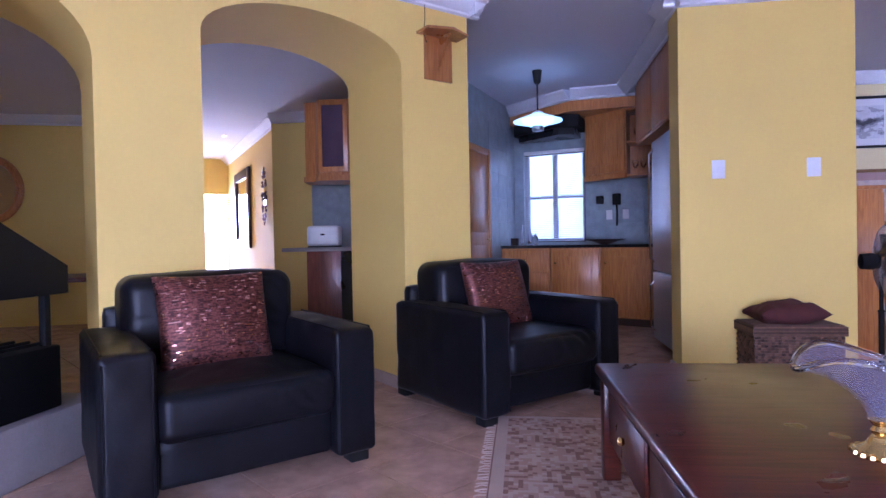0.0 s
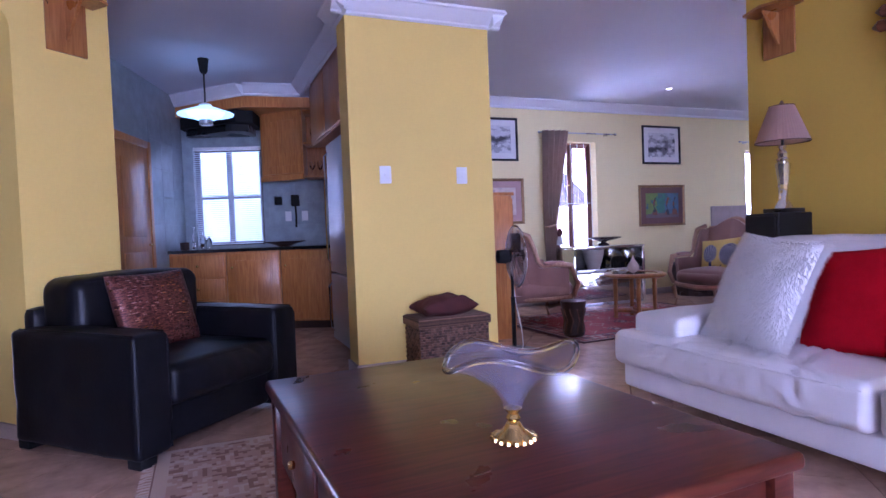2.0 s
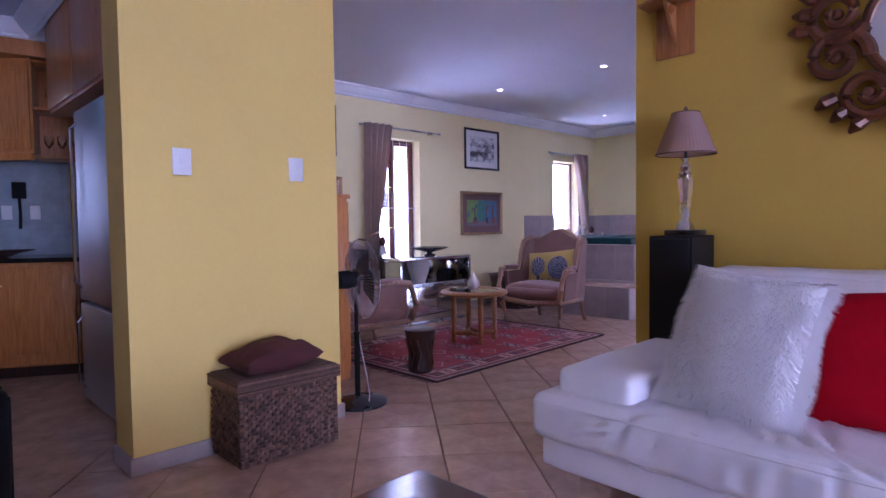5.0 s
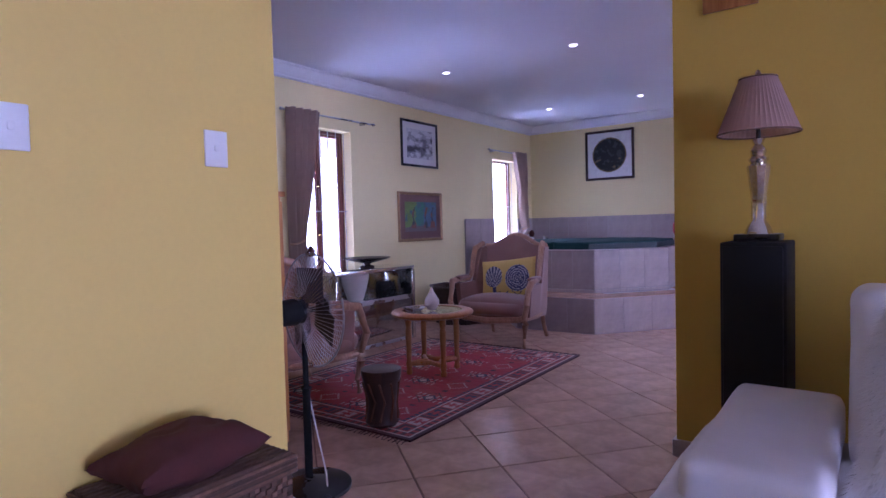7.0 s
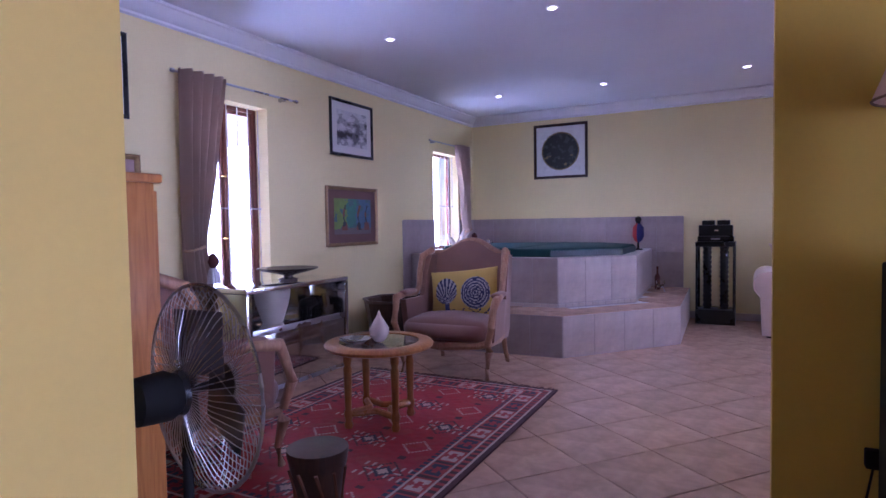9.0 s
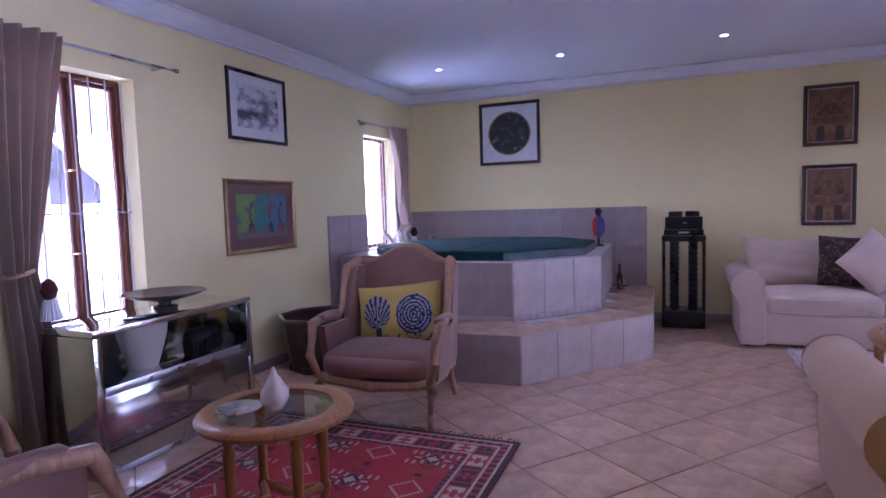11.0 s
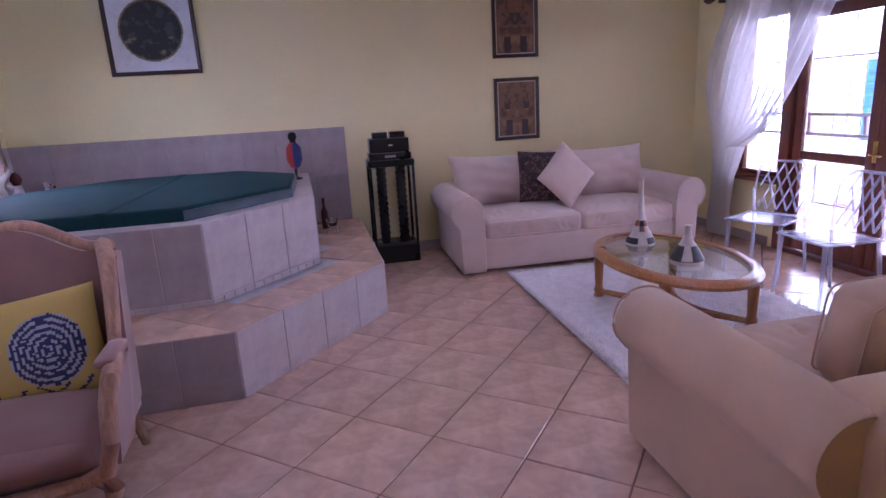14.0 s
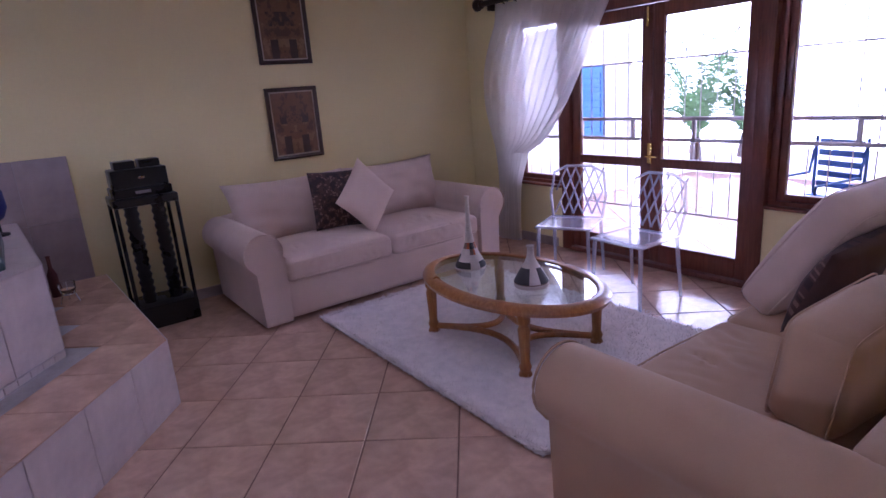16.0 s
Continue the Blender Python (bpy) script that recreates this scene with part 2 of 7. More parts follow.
def soft(lo, hi, r=0.05, n=10, bulge=(0, 0, 0), wr=0.0, ws=5.0, seed=0.0, bm=None, m=None):
    """Upholstered block: rounded edges, bulging faces, soft creases."""
    bm = bm or bmesh.new()
    c = Vector([(a + b) / 2 for a, b in zip(lo, hi)])
    h = Vector([abs(b - a) / 2 for a, b in zip(lo, hi)])
    r = min(r, min(h) * 0.98)
    ts = [math.sin(math.pi / 2 * (-1 + 2 * i / n)) for i in range(n + 1)]
    made = {}

    def vert(p):
        k = tuple(round(x, 5) for x in p)
        if k not in made:
            q = Vector([p[i] * h[i] for i in range(3)])
            inner = Vector([max(-h[i] + r, min(h[i] - r, q[i])) for i in range(3)])
            d = q - inner
            if d.length > 1e-9:
                nd = d.normalized()
                q = inner + nd * r if d.length > 1e-6 else q
            for i in range(3):
                a, b = p[(i + 1) % 3], p[(i + 2) % 3]
                q[i] += bulge[i] * p[i] * (1 - a * a) * (1 - b * b)
            if wr:
                w = noise.noise((q + c) * ws + Vector((seed, seed * 2, 0))) + 0.5 * noise.noise((q + c) * ws * 2.3 + Vector((seed, 0, 3)))
                q += q.normalized() * wr * w
            q = q + c
            made[k] = bm.verts.new((m @ q) if m else q)
        return made[k]

    for ax in range(3):
        for sgn in (-1, 1):
            for i in range(n):
                for j in range(n):
                    ps = []
                    for di, dj in ((0, 0), (1, 0), (1, 1), (0, 1)):
                        p = [0, 0, 0]
                        p[ax], p[(ax + 1) % 3], p[(ax + 2) % 3] = sgn, ts[i + di], ts[j + dj]
                        ps.append(vert(p))
                    if len(set(ps)) == 4:
                        bm.faces.new(ps if sgn > 0 else ps[::-1])
    return bm


def crease(bm, lines, axis=2, keep=0.0):
    """Press narrow folds into the faces that look along an axis: lines of (start, end, width, depth) in the other two axes."""
    o = [k for k in range(3) if k != axis]
    bm.normal_update()
    for v in bm.verts:
        if abs(v.normal[axis]) < keep:
            continue
        p, push = Vector((v.co[o[0]], v.co[o[1]])), 0.0
        for a, b, w, d in lines:
            a, b = Vector(a), Vector(b)
            ab = b - a
            t = max(0.0, min(1.0, (p - a).dot(ab) / ab.length_squared))
            r = (p - (a + ab * t)).length / w
            fade = math.sin(math.pi * (0.12 + 0.76 * t))
            push += d * fade * (-math.exp(-r * r) + 0.55 * math.exp(-(r - 1.7) ** 2))
        v.co += v.normal * push
    return bm


def folds(rng, n, x0, x1, y0, y1, lean, length, w=0.012, d=0.008):
    """Random fold lines inside a rectangle, fanning out by lean."""
    out = []
    for _ in range(n):
        x, y = rng.uniform(x0, x1), rng.uniform(y0, y1)
        a = math.pi / 2 + lean * (x - (x0 + x1) / 2) / (x1 - x0) * 2 + rng.uniform(-0.45, 0.45)
        q = length * rng.uniform(0.5, 1.2)
        out.append(((x, y), (x + q * math.cos(a), y + q * math.sin(a)), w * rng.uniform(0.7, 1.6), d * rng.uniform(0.5, 1.2)))
    return out


def lathe(prof, seg=24, bm=None, m=None, sx=1.0, sy=1.0):
    bm = bm or bmesh.new()
    rings = []
    for r, z in prof:
        ring = []
        for i in range(seg):
            a = 2 * math.pi * i / seg
            p = Vector((r * math.cos(a) * sx, r * math.sin(a) * sy, z))
            ring.append(bm.verts.new((m @ p) if m else p))
        rings.append(ring)
    for a, b in zip(rings, rings[1:]):
        for i in range(seg):
            bm.faces.new((a[i], a[(i + 1) % seg], b[(i + 1) % seg], b[i]))
    if prof[0][0] > 0:
        bm.faces.new(rings[0][::-1])
    if prof[-1][0] > 0:
        bm.faces.new(rings[-1])
    return bm


def tube(pts, rad, seg=8, closed=False, bm=None, flat=1.0):
    bm = bm or bmesh.new()
    pts = [Vector(p) for p in pts]
    n = len(pts)
    rings = []
    up = Vector((0.0, 0.0, 1.0))
    for i, p in enumerate(pts):
        a = pts[(i - 1) % n] if (closed or i > 0) else p
        b = pts[(i + 1) % n] if (closed or i < n - 1) else p
        d = (b - a).normalized()
        x = d.cross(up)
        if x.length < 0.05:
            x = d.cross(Vector((0.0, 1.0, 0.0)))
        x.normalize()
        y = x.cross(d).normalized()
        r = rad[i] if isinstance(rad, (list, tuple)) else rad
        rings.append([bm.verts.new(p + x * r * math.cos(t) + y * r * flat * math.sin(t)) for t in [2 * math.pi * k / seg for k in range(seg)]])
    pairs = list(zip(rings, rings[1:])) + ([(rings[-1], rings[0])] if closed else [])
    for a, b in pairs:
        for k in range(seg):
            bm.faces.new((a[k], a[(k + 1) % seg], b[(k + 1) % seg], b[k]))
    if not closed:
        bm.faces.new(rings[0][::-1])
        bm.faces.new(rings[-1])
    return bm


def prism(poly, z0, z1, bm=None, m=None, r=0.0):
    """Plan outline raised from z0 to z1."""
    bm = bm or bmesh.new()
    lo = [bm.verts.new((m @ Vector((x, y, z0))) if m else (x, y, z0)) for x, y in poly]
    hi = [bm.verts.new((m @ Vector((x, y, z1))) if m else (x, y, z1)) for x, y in poly]
    k = len(poly)
    bm.faces.new(lo[::-1])
    top = bm.faces.new(hi)
    for i in range(k):
        bm.faces.new((lo[i], lo[(i + 1) % k], hi[(i + 1) % k], hi[i]))
    if r:
        bmesh.ops.bevel(bm, geom=list(top.edges), offset=r, segments=3, affect="EDGES", profile=0.5)
    return bm


def pillow(w, h, t, n=20, wr=0.006, seed=0.0, pick=None, pinch=0.05):
    """Cushion: x across, z up, y through; pick(u, v) names the material of a face of the front."""
    bm = bmesh.new()

    def pt(i, j, side):
        u, v = -1 + 2 * i / n, -1 + 2 * j / n
        k = max(0.0, (1 - u * u) * (1 - v * v)) ** 0.42
        x = w / 2 * u * (1 - pinch * (1 - v * v))
        z = h / 2 * v * (1 - pinch * (1 - u * u))
        q = noise.noise(Vector((u * 2.2 + seed, v * 2.2, side + seed)))
        return (x, side * (t / 2 * k + (wr * q if k > 0 else 0)), z)

    grids = {}
    for side in (-1, 1):
        for i in range(n + 1):
            for j in range(n + 1):
                edge = i in (0, n) or j in (0, n)
                if edge and side == 1:
                    grids[side, i, j] = grids[-1, i, j]
                else:
                    grids[side, i, j] = bm.verts.new(pt(i, j, side))
    for side in (-1, 1):
        for i in range(n):
            for j in range(n):
                vs = [grids[side, i, j], grids[side, i + 1, j], grids[side, i + 1, j + 1], grids[side, i, j + 1]]
                f = bm.faces.new(vs if side < 0 else vs[::-1])
                if pick:
                    f.material_index = pick((i + 0.5) / n, (j + 0.5) / n) if side < 0 else 0
    return bm


def sheet(nx, ny, at, thick=0.004):
    """Cloth: at(u, v) gives the place; two sides and closed edges."""
    bm = bmesh.new()
    g = [[Vector(at(i / nx, j / ny)) for j in range(ny + 1)] for i in range(nx + 1)]
    front = [[bm.verts.new(g[i][j]) for j in range(ny + 1)] for i in range(nx + 1)]
    for i in range(nx):
        for j in range(ny):
            bm.faces.new((front[i][j], front[i + 1][j], front[i + 1][j + 1], front[i][j + 1]))
    bmesh.ops.recalc_face_normals(bm, faces=bm.faces)
    if thick:
        bmesh.ops.solidify(bm, geom=list(bm.faces), thickness=thick)
    return bm


def wall_boxes(axis, a0, a1, b0, b1, z1, holes, bm=None):
    """Wall along an axis from a0 to a1, b0 to b1 thick, with openings (a, a, z, z)."""
    bm = bm or bmesh.new()
    cuts = sorted({a0, a1, *[h[0] for h in holes], *[h[1] for h in holes]})
    for p, q in zip(cuts, cuts[1:]):
        spans, z = [], 0.0
        for h in sorted([h for h in holes if h[0] <= p + 1e-6 and h[1] >= q - 1e-6], key=lambda k: k[2]):
            if h[2] > z:
                spans.append((z, h[2]))
            z = h[3]
        if z < z1:
            spans.append((z, z1))
        for za, zb in spans:
            if axis == "x":
                box((p, b0, za), (q, b1, zb), bm=bm)
            else:
                box((b0, p, za), (b1, q, zb), bm=bm)
    return bm


CORN = [(0, 0), (0.125, 0), (0.125, -0.018), (0.108, -0.024), (0.09, -0.045), (0.062, -0.07), (0.036, -0.088), (0.022, -0.094), (0.022, -0.11), (0, -0.12)]


def cornice(p, q, side, z=2.74, bm=None):
    """Moulding under the ceiling from p to q; side is the way into the room."""
    bm = bm or bmesh.new()
    p, q, s = Vector((*p, z)), Vector((*q, z)), Vector((*side, 0)).normalized()
    a = [bm.verts.new(p + s * o + Vector((0, 0, d))) for o, d in CORN]
    b = [bm.verts.new(q + s * o + Vector((0, 0, d))) for o, d in CORN]
    k = len(CORN)
    for i in range(k):
        bm.faces.new((a[i], a[(i + 1) % k], b[(i + 1) % k], b[i]))
    bm.faces.new(a)
    bm.faces.new(b[::-1])
    return bm

# ---- structure ----
H = 2.74
TH = radians(43)
D = Vector((math.cos(TH), math.sin(TH), 0))
N = Vector((-math.sin(TH), math.cos(TH), 0))
R0 = Vector((0.08, 4.75, 0))
DIAG = Matrix.Translation(R0) @ Matrix.Rotation(TH, 4, "Z")

floor = struct("floor", box((-9, -3.6, -0.2), (9.95, 14, -0.006)), GROUT, "square terracotta-beige ceramic floor tiles laid diagonally with dark grout", "floor")
struct("ceiling", box((-9, -3.6, H), (9.95, 14, H + 0.2)), CEIL, "smooth white painted ceiling", "ceiling")
W1, W2 = (4.86, 5.70, 0.64, 2.205), (8.60, 9.32, 0.86, 2.15)
struct("wall_north", wall_boxes("x", 2.56, 9.95, 7.43, 7.65, H, [W1, W2]), CREAM, "pale cream painted wall with two windows", "wall")
struct("wall_east", box((9.8, 0.65, 0), (9.95, 7.43, H)), CREAM, "pale cream painted wall", "wall")
SWIN_R, SDOOR, SWIN_L = (5.05, 6.74, 0.59, 2.1), (6.84, 8.44, 0.0, 2.1), (8.54, 9.18, 0.57, 2.1)
struct("wall_south", wall_boxes("x", 4.36, 9.8, 0.65, 0.85, H, [(5.05, 6.74, 0.59, 2.1), (6.74, 8.54, 0.0, 2.1), (8.54, 9.18, 0.57, 2.1)]), CREAM, "cream painted wall with glazed double doors and side windows", "wall")
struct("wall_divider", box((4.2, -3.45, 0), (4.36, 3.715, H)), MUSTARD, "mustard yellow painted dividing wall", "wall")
struct("pillar_wall", box((1.56, 4.84, 0), (2.71, 5.10, H)), YELLOW, "yellow painted wall pier with light switches", "wall")
struct("wall_kitchen_side", box((2.56, 5.10, 0), (2.71, 7.43, H)), CREAM, "cream painted wall", "wall")
struct("wall_living_south", wall_boxes("x", -9, 4.2, -3.6, -3.45, H, [(-0.8, 2.6, 0.0, 2.2)]), YELLOW, "yellow painted wall with a wide opening", "wall")
struct("wall_living_west", box((-9, -3.45, 0), (-8.85, 14, H)), YELLOW, "yellow painted wall", "wall")


def arch_pts(c, half, spring, rise, k=20):
    return [(c + half * math.cos(math.pi * i / k), spring + rise * math.sin(math.pi * i / k)) for i in range(k + 1)]


outline = [(0, 0), (0, H)]
outline += [(-4.6, H), (-4.6, 0), (-3.7, 0)]
outline += arch_pts(-3.02, 0.68, 1.95, 0.42)[::-1]
outline += [(-2.34, 0), (-1.83, 0)] + arch_pts(-1.195, 0.635, 2.19, 0.24)[::-1] + [(-0.56, 0)]
bm = bmesh.new()
f = [bm.verts.new(DIAG @ Vector((s, 0, z))) for s, z in outline]
b = [bm.verts.new(DIAG @ Vector((s, 0.8, z))) for s, z in outline]
bm.faces.new(f)
bm.faces.new(b[::-1])
for i in range(len(f)):
    j = (i + 1) % len(f)
    bm.faces.new((f[i], b[i], b[j], f[j]))
struct("wall_arches", bm, YELLOW, "thick yellow painted wall with rounded archways", "wall", 50)

# mouldings under the ceiling and tile skirtings
bm = cornice((2.71, 7.43), (9.8, 7.43), (0, -1))
cornice((9.8, 0.85), (9.8, 7.43), (-1, 0), bm=bm)
cornice((4.36, 0.85), (9.8, 0.85), (0, 1), bm=bm)
cornice((4.2, -3.4), (4.2, 3.715 + 0.1), (-1, 0), bm=bm)
cornice((4.36, 0.85), (4.36, 3.715 + 0.1), (1, 0), bm=bm)
cornice((4.1, 3.715), (4.46, 3.715), (0, 1), bm=bm)
cornice((1.46, 4.84), (2.81, 4.84), (0, -1), bm=bm)
cornice((1.56, 4.74), (1.56, 5.2), (-1, 0), bm=bm)
cornice((2.71, 4.74), (2.71, 7.43), (1, 0), bm=bm)
a, c = R0 - D * 4.6, R0 + D * 0.1
cornice(a[:2], c[:2], (-N.x, -N.y), bm=bm)
a, c = R0 - N * 0.1, R0 + N * 0.9
cornice(a[:2], c[:2], (D.x, D.y), bm=bm)
struct("cornice", bm, PLASTER, "white moulded plaster cornice", "cornice", 25)
bm = box((4.36, 7.412, 0), (7.8, 7.43, 0.085), 0.004)
box((2.71, 7.412, 0), (4.36, 7.43, 0.085), 0.004, bm=bm)
box((9.782, 0.85, 0), (9.8, 4.5, 0.085), 0.004, bm=bm)
box((4.182, -3.4, 0), (4.2, 3.73, 0.085), 0.004, bm=bm)
box((4.182, 3.715, 0), (4.378, 3.733, 0.085), 0.004, bm=bm)
box((4.36, 0.85, 0), (4.378, 3.715, 0.085), 0.004, bm=bm)
box((1.542, 4.822, 0), (2.728, 4.84, 0.085), 0.004, bm=bm)
box((1.542, 4.84, 0), (1.56, 5.1, 0.085), 0.004, bm=bm)
box((2.71, 4.84, 0), (2.728, 7.43, 0.085), 0.004, bm=bm)
box((8.6, 0.85, 0), (9.8, 0.868, 0.085), 0.004, bm=bm)
for s0, s1 in ((-0.56, 0.0), (-2.34, -1.83)):
    box((s0, -0.018, 0), (s1, 0, 0.085), 0.004, bm=bm, m=DIAG)
box((-0.578, 0, 0), (-0.56, 0.8, 0.085), 0.004, bm=bm, m=DIAG)
box((0, 0, 0), (0.018, 0.8, 0.085), 0.004, bm=bm, m=DIAG)
struct("baseboard", bm, SKIRT, "low brownish ceramic tile skirting", "skirting")

# ---- windows, doors and what lies outside ----
BARS = mat("white_burglar_bars", (0.62, 0.60, 0.62), 0.5)
OUTWALL = mat("white_render", (0.78, 0.75, 0.70), 0.85, var=0.06, scale=2, bump=0.2)
PAVING = mat("pale_paving", (0.68, 0.64, 0.62), 0.85, var=0.12, scale=3, bump=0.2)
GARDEN = mat("pale_render", (0.74, 0.72, 0.68), 0.85, var=0.1, scale=2, bump=0.2)
ROOF = mat("slate_blue_roof", (0.13, 0.14, 0.22), 0.7, var=0.2, scale=9)


def side_window(name, x0, x1, z0, z1, label, open_sash):
    """Casement in the north wall's outer half, with bars behind the glass."""
    t = new(name)
    t.matrix_basis = pose(x0, 7.56, z0)
    tagged(t, label, "window", kind="structure")
    w, h = x1 - x0, z1 - z0
    bm = bmesh.new()
    for a, b in (((0, 0, 0), (0.032, 0.055, h)), ((w - 0.032, 0, 0), (w, 0.055, h)), ((0.032, 0, h - 0.032), (w - 0.032, 0.055, h)), ((0.032, 0, 0), (w - 0.032, 0.055, 0.05))):
        box(a, b, 0.006, bm=bm)
    part("window_frame", bm, DOORWOOD, t)
    part("window_sill", box((-0.0, -0.125, -0.0), (w, 0, 0.012), 0.004), WHITE, t)
    pane = part("pane", box((0.032, 0.03, 0.05), (w - 0.032, 0.036, h - 0.032)), GLASS, t)
    pane.visible_shadow = False
    if open_sash:
        sx = w * 0.60
        part("mullion", box((sx - 0.017, 0.0, 0.05), (sx + 0.017, 0.055, h - 0.032), 0.005), DOORWOOD, t)
        for q0, q1 in ((0.034, sx - 0.019), (sx + 0.019, w - 0.034)):
            sash = bmesh.new()
            for a, b in (((q0, 0.012, 0.052), (q0 + 0.024, 0.046, h - 0.034)), ((q1 - 0.024, 0.012, 0.052), (q1, 0.046, h - 0.034)), ((q0 + 0.024, 0.012, h - 0.065), (q1 - 0.024, 0.046, h - 0.034)), ((q0 + 0.024, 0.012, 0.052), (q1 - 0.024, 0.046, 0.09))):
                box(a, b, 0.005, bm=sash)
            part("casement", sash, DOORWOOD, t)
        for z in (h * 0.3, h * 0.62):
            part("window_stay", box((sx - 0.05, -0.03, z), (sx - 0.02, 0.0, z + 0.015), 0.003), BRASS, t)
    grille = part("burglar_bars", tube([(0.02, -0.05, h * 0.46), (w - 0.01, -0.05, h * 0.46)], 0.006, 6), BARS, t)
    k = int(w / 0.115)
    for i in range(k + 1):
        part("bar", tube([(0.03 + i * (w - 0.06) / k, -0.05, 0.01), (0.03 + i * (w - 0.06) / k, -0.05, h - 0.01)], 0.005, 6), BARS, grille)
    return t


side_window("window_1", W1[0], W1[1], W1[2], W1[3], "tall brown timber casement window with white burglar bars", True)
side_window("window_2", W2[0], W2[1], W2[2], W2[3], "narrow brown timber window with white burglar bars by the tub", False)

# glazed double doors and side windows in the south wall
t = new("door_1")
t.matrix_basis = pose(6.74, 0.85, 0)
tagged(t, "dark red-brown timber glazed double doors, closed", "door", kind="structure")
bm = bmesh.new()
for a, b in (((0, -0.14, 0), (0.10, 0.012, 2.1)), ((1.70, -0.14, 0), (1.80, 0.012, 2.1)), ((0.10, -0.14, 2.02), (1.70, 0.012, 2.1)), ((0.1, -0.14, 0.0), (1.7, 0.02, 0.035))):
    box(a, b, 0.006, bm=bm)
part("door_frame", bm, DOORWOOD, t)
for k in range(2):
    x0, x1 = 0.105 + k * 0.80, 0.895 + k * 0.80
    bm = bmesh.new()
    s = 0.085
    for a, b in (((x0, -0.07, 0.04), (x0 + s, -0.025, 2.015)), ((x1 - s, -0.07, 0.04), (x1, -0.025, 2.015)), ((x0 + s, -0.07, 1.92), (x1 - s, -0.025, 2.015)), ((x0 + s, -0.07, 0.04), (x1 - s, -0.025, 0.19)), ((x0 + s, -0.07, 0.81), (x1 - s, -0.025, 0.88))):
        box(a, b, 0.006, bm=bm)
    leaf = part("door_leaf", bm, DOORWOOD, t)
    for za, zb in ((0.19, 0.81), (0.88, 1.92)):
        pn = part("pane", box((x0 + s, -0.05, za), (x1 - s, -0.045, zb)), GLASS, leaf)
        pn.visible_shadow = False
bm = box((0.885, -0.02, 0.84), (0.925, -0.012, 1.0), 0.004)
tube([(0.905, -0.02, 0.90), (0.905, 0.03, 0.90), (0.86, 0.04, 0.90), (0.81, 0.035, 0.898)], 0.008, 8, bm=bm)
part("door_handle", bm, BRASS, t, "small brass lever handle")
part("bolt", box((0.93, -0.022, 1.86), (0.95, -0.01, 2.0), 0.003), BRASS, t)


def south_window(name, x0, x1, z0, z1, cols, label):
    t = new(name)
    t.matrix_basis = pose(x0, 0.85, z0)
    tagged(t, label, "window", kind="structure")
    w, h = x1 - x0, z1 - z0
    bm = bmesh.new()
    for a, b in (((0, -0.13, 0), (0.05, -0.04, h)), ((w - 0.05, -0.13, 0), (w, -0.04, h)), ((0.05, -0.13, h - 0.05), (w - 0.05, -0.04, h)), ((0.05, -0.13, 0), (w - 0.05, -0.04, 0.05))):
        box(a, b, 0.006, bm=bm)
    part("window_frame", bm, DOORWOOD, t)
    part("window_sill", box((0, -0.04, -0.0), (w, 0.03, 0.022), 0.006), DOORWOOD, t)
    cw = (w - 0.1) / cols
    for k in range(cols):
        a = 0.05 + k * cw
        bm = bmesh.new()
        for p, q in (((a, -0.11, 0.05), (a + 0.045, -0.06, h - 0.05)), ((a + cw - 0.045, -0.11, 0.05), (a + cw, -0.06, h - 0.05)), ((a + 0.045, -0.11, h - 0.095), (a + cw - 0.045, -0.06, h - 0.05)), ((a + 0.045, -0.11, 0.05), (a + cw - 0.045, -0.06, 0.095))):
            box(p, q, 0.005, bm=bm)
        sash = part("casement", bm, DOORWOOD, t)
        pn = part("pane", box((a + 0.045, -0.087, 0.095), (a + cw - 0.045, -0.082, h - 0.095)), GLASS, sash)
        pn.visible_shadow = False
    return t


south_window("window_3", 5.05, 6.74, 0.59, 2.1, 2, "red-brown timber casement window beside the doors")
south_window("window_4", 8.54, 9.18, 0.57, 2.1, 1, "small red-brown timber window behind sheer curtain")

t = thing("security_grille", pose(0, 0.60, 0), "white steel security bars outside doors and windows", "grille")
for i in range(33):
    x = 5.05 + i * 0.129
    z0 = 0.6 if (x < 6.78 or x > 8.5) else 0.42
    part("bar", tube([(x, 0, z0), (x, 0, 2.1)], 0.0045, 6), BARS, t)
part("rail", tube([(5.05, 0, 1.62), (9.18, 0, 1.62)], 0.008, 6), BARS, t)
for z in (1.0, 1.165):
    part("rail", box((5.05, -0.015, z - 0.014), (9.18, 0.015, z + 0.014), 0.003), BARS, t)
for i in range(8):
    part("post", box((5.2 + i * 0.55, -0.012, 1.014), (5.23 + i * 0.55, 0.012, 1.151), 0.002), BARS, t)
part("rail", tube([(6.8, 0, 0.42), (8.5, 0, 0.42)], 0.009, 6), BARS, t)

# outside ground and neighbours
struct("ground", box((-60, -60, -0.5), (70, 75, -0.22)), PAVING, "sunlit pale paved ground outside", "ground")
struct("patio", box((4.0, -7.0, -0.22), (12.5, 0.62, -0.05)), PAVING, "sunlit pale paved patio outside the doors", "patio")
struct("backdrop", box((-3.0, -8.05, -0.3), (21.0, -8.0, 8.0)), glow("hazy_garden_sky", (0.78, 0.87, 1.0), 11.0), "bright hazy sky beyond the patio", "backdrop")
# house next door: walls left out, posts added, so the bright backdrop shows through
t = thing("carport", pose(4.93, 11.3, -0.22), "slate-blue pitched roof of the house next door on added white posts", "carport")
UPRIGHT = Matrix(((1, 0, 0, 0), (0, 0, 1, 0), (0, 1, 0, 0), (0, 0, 0, 1)))


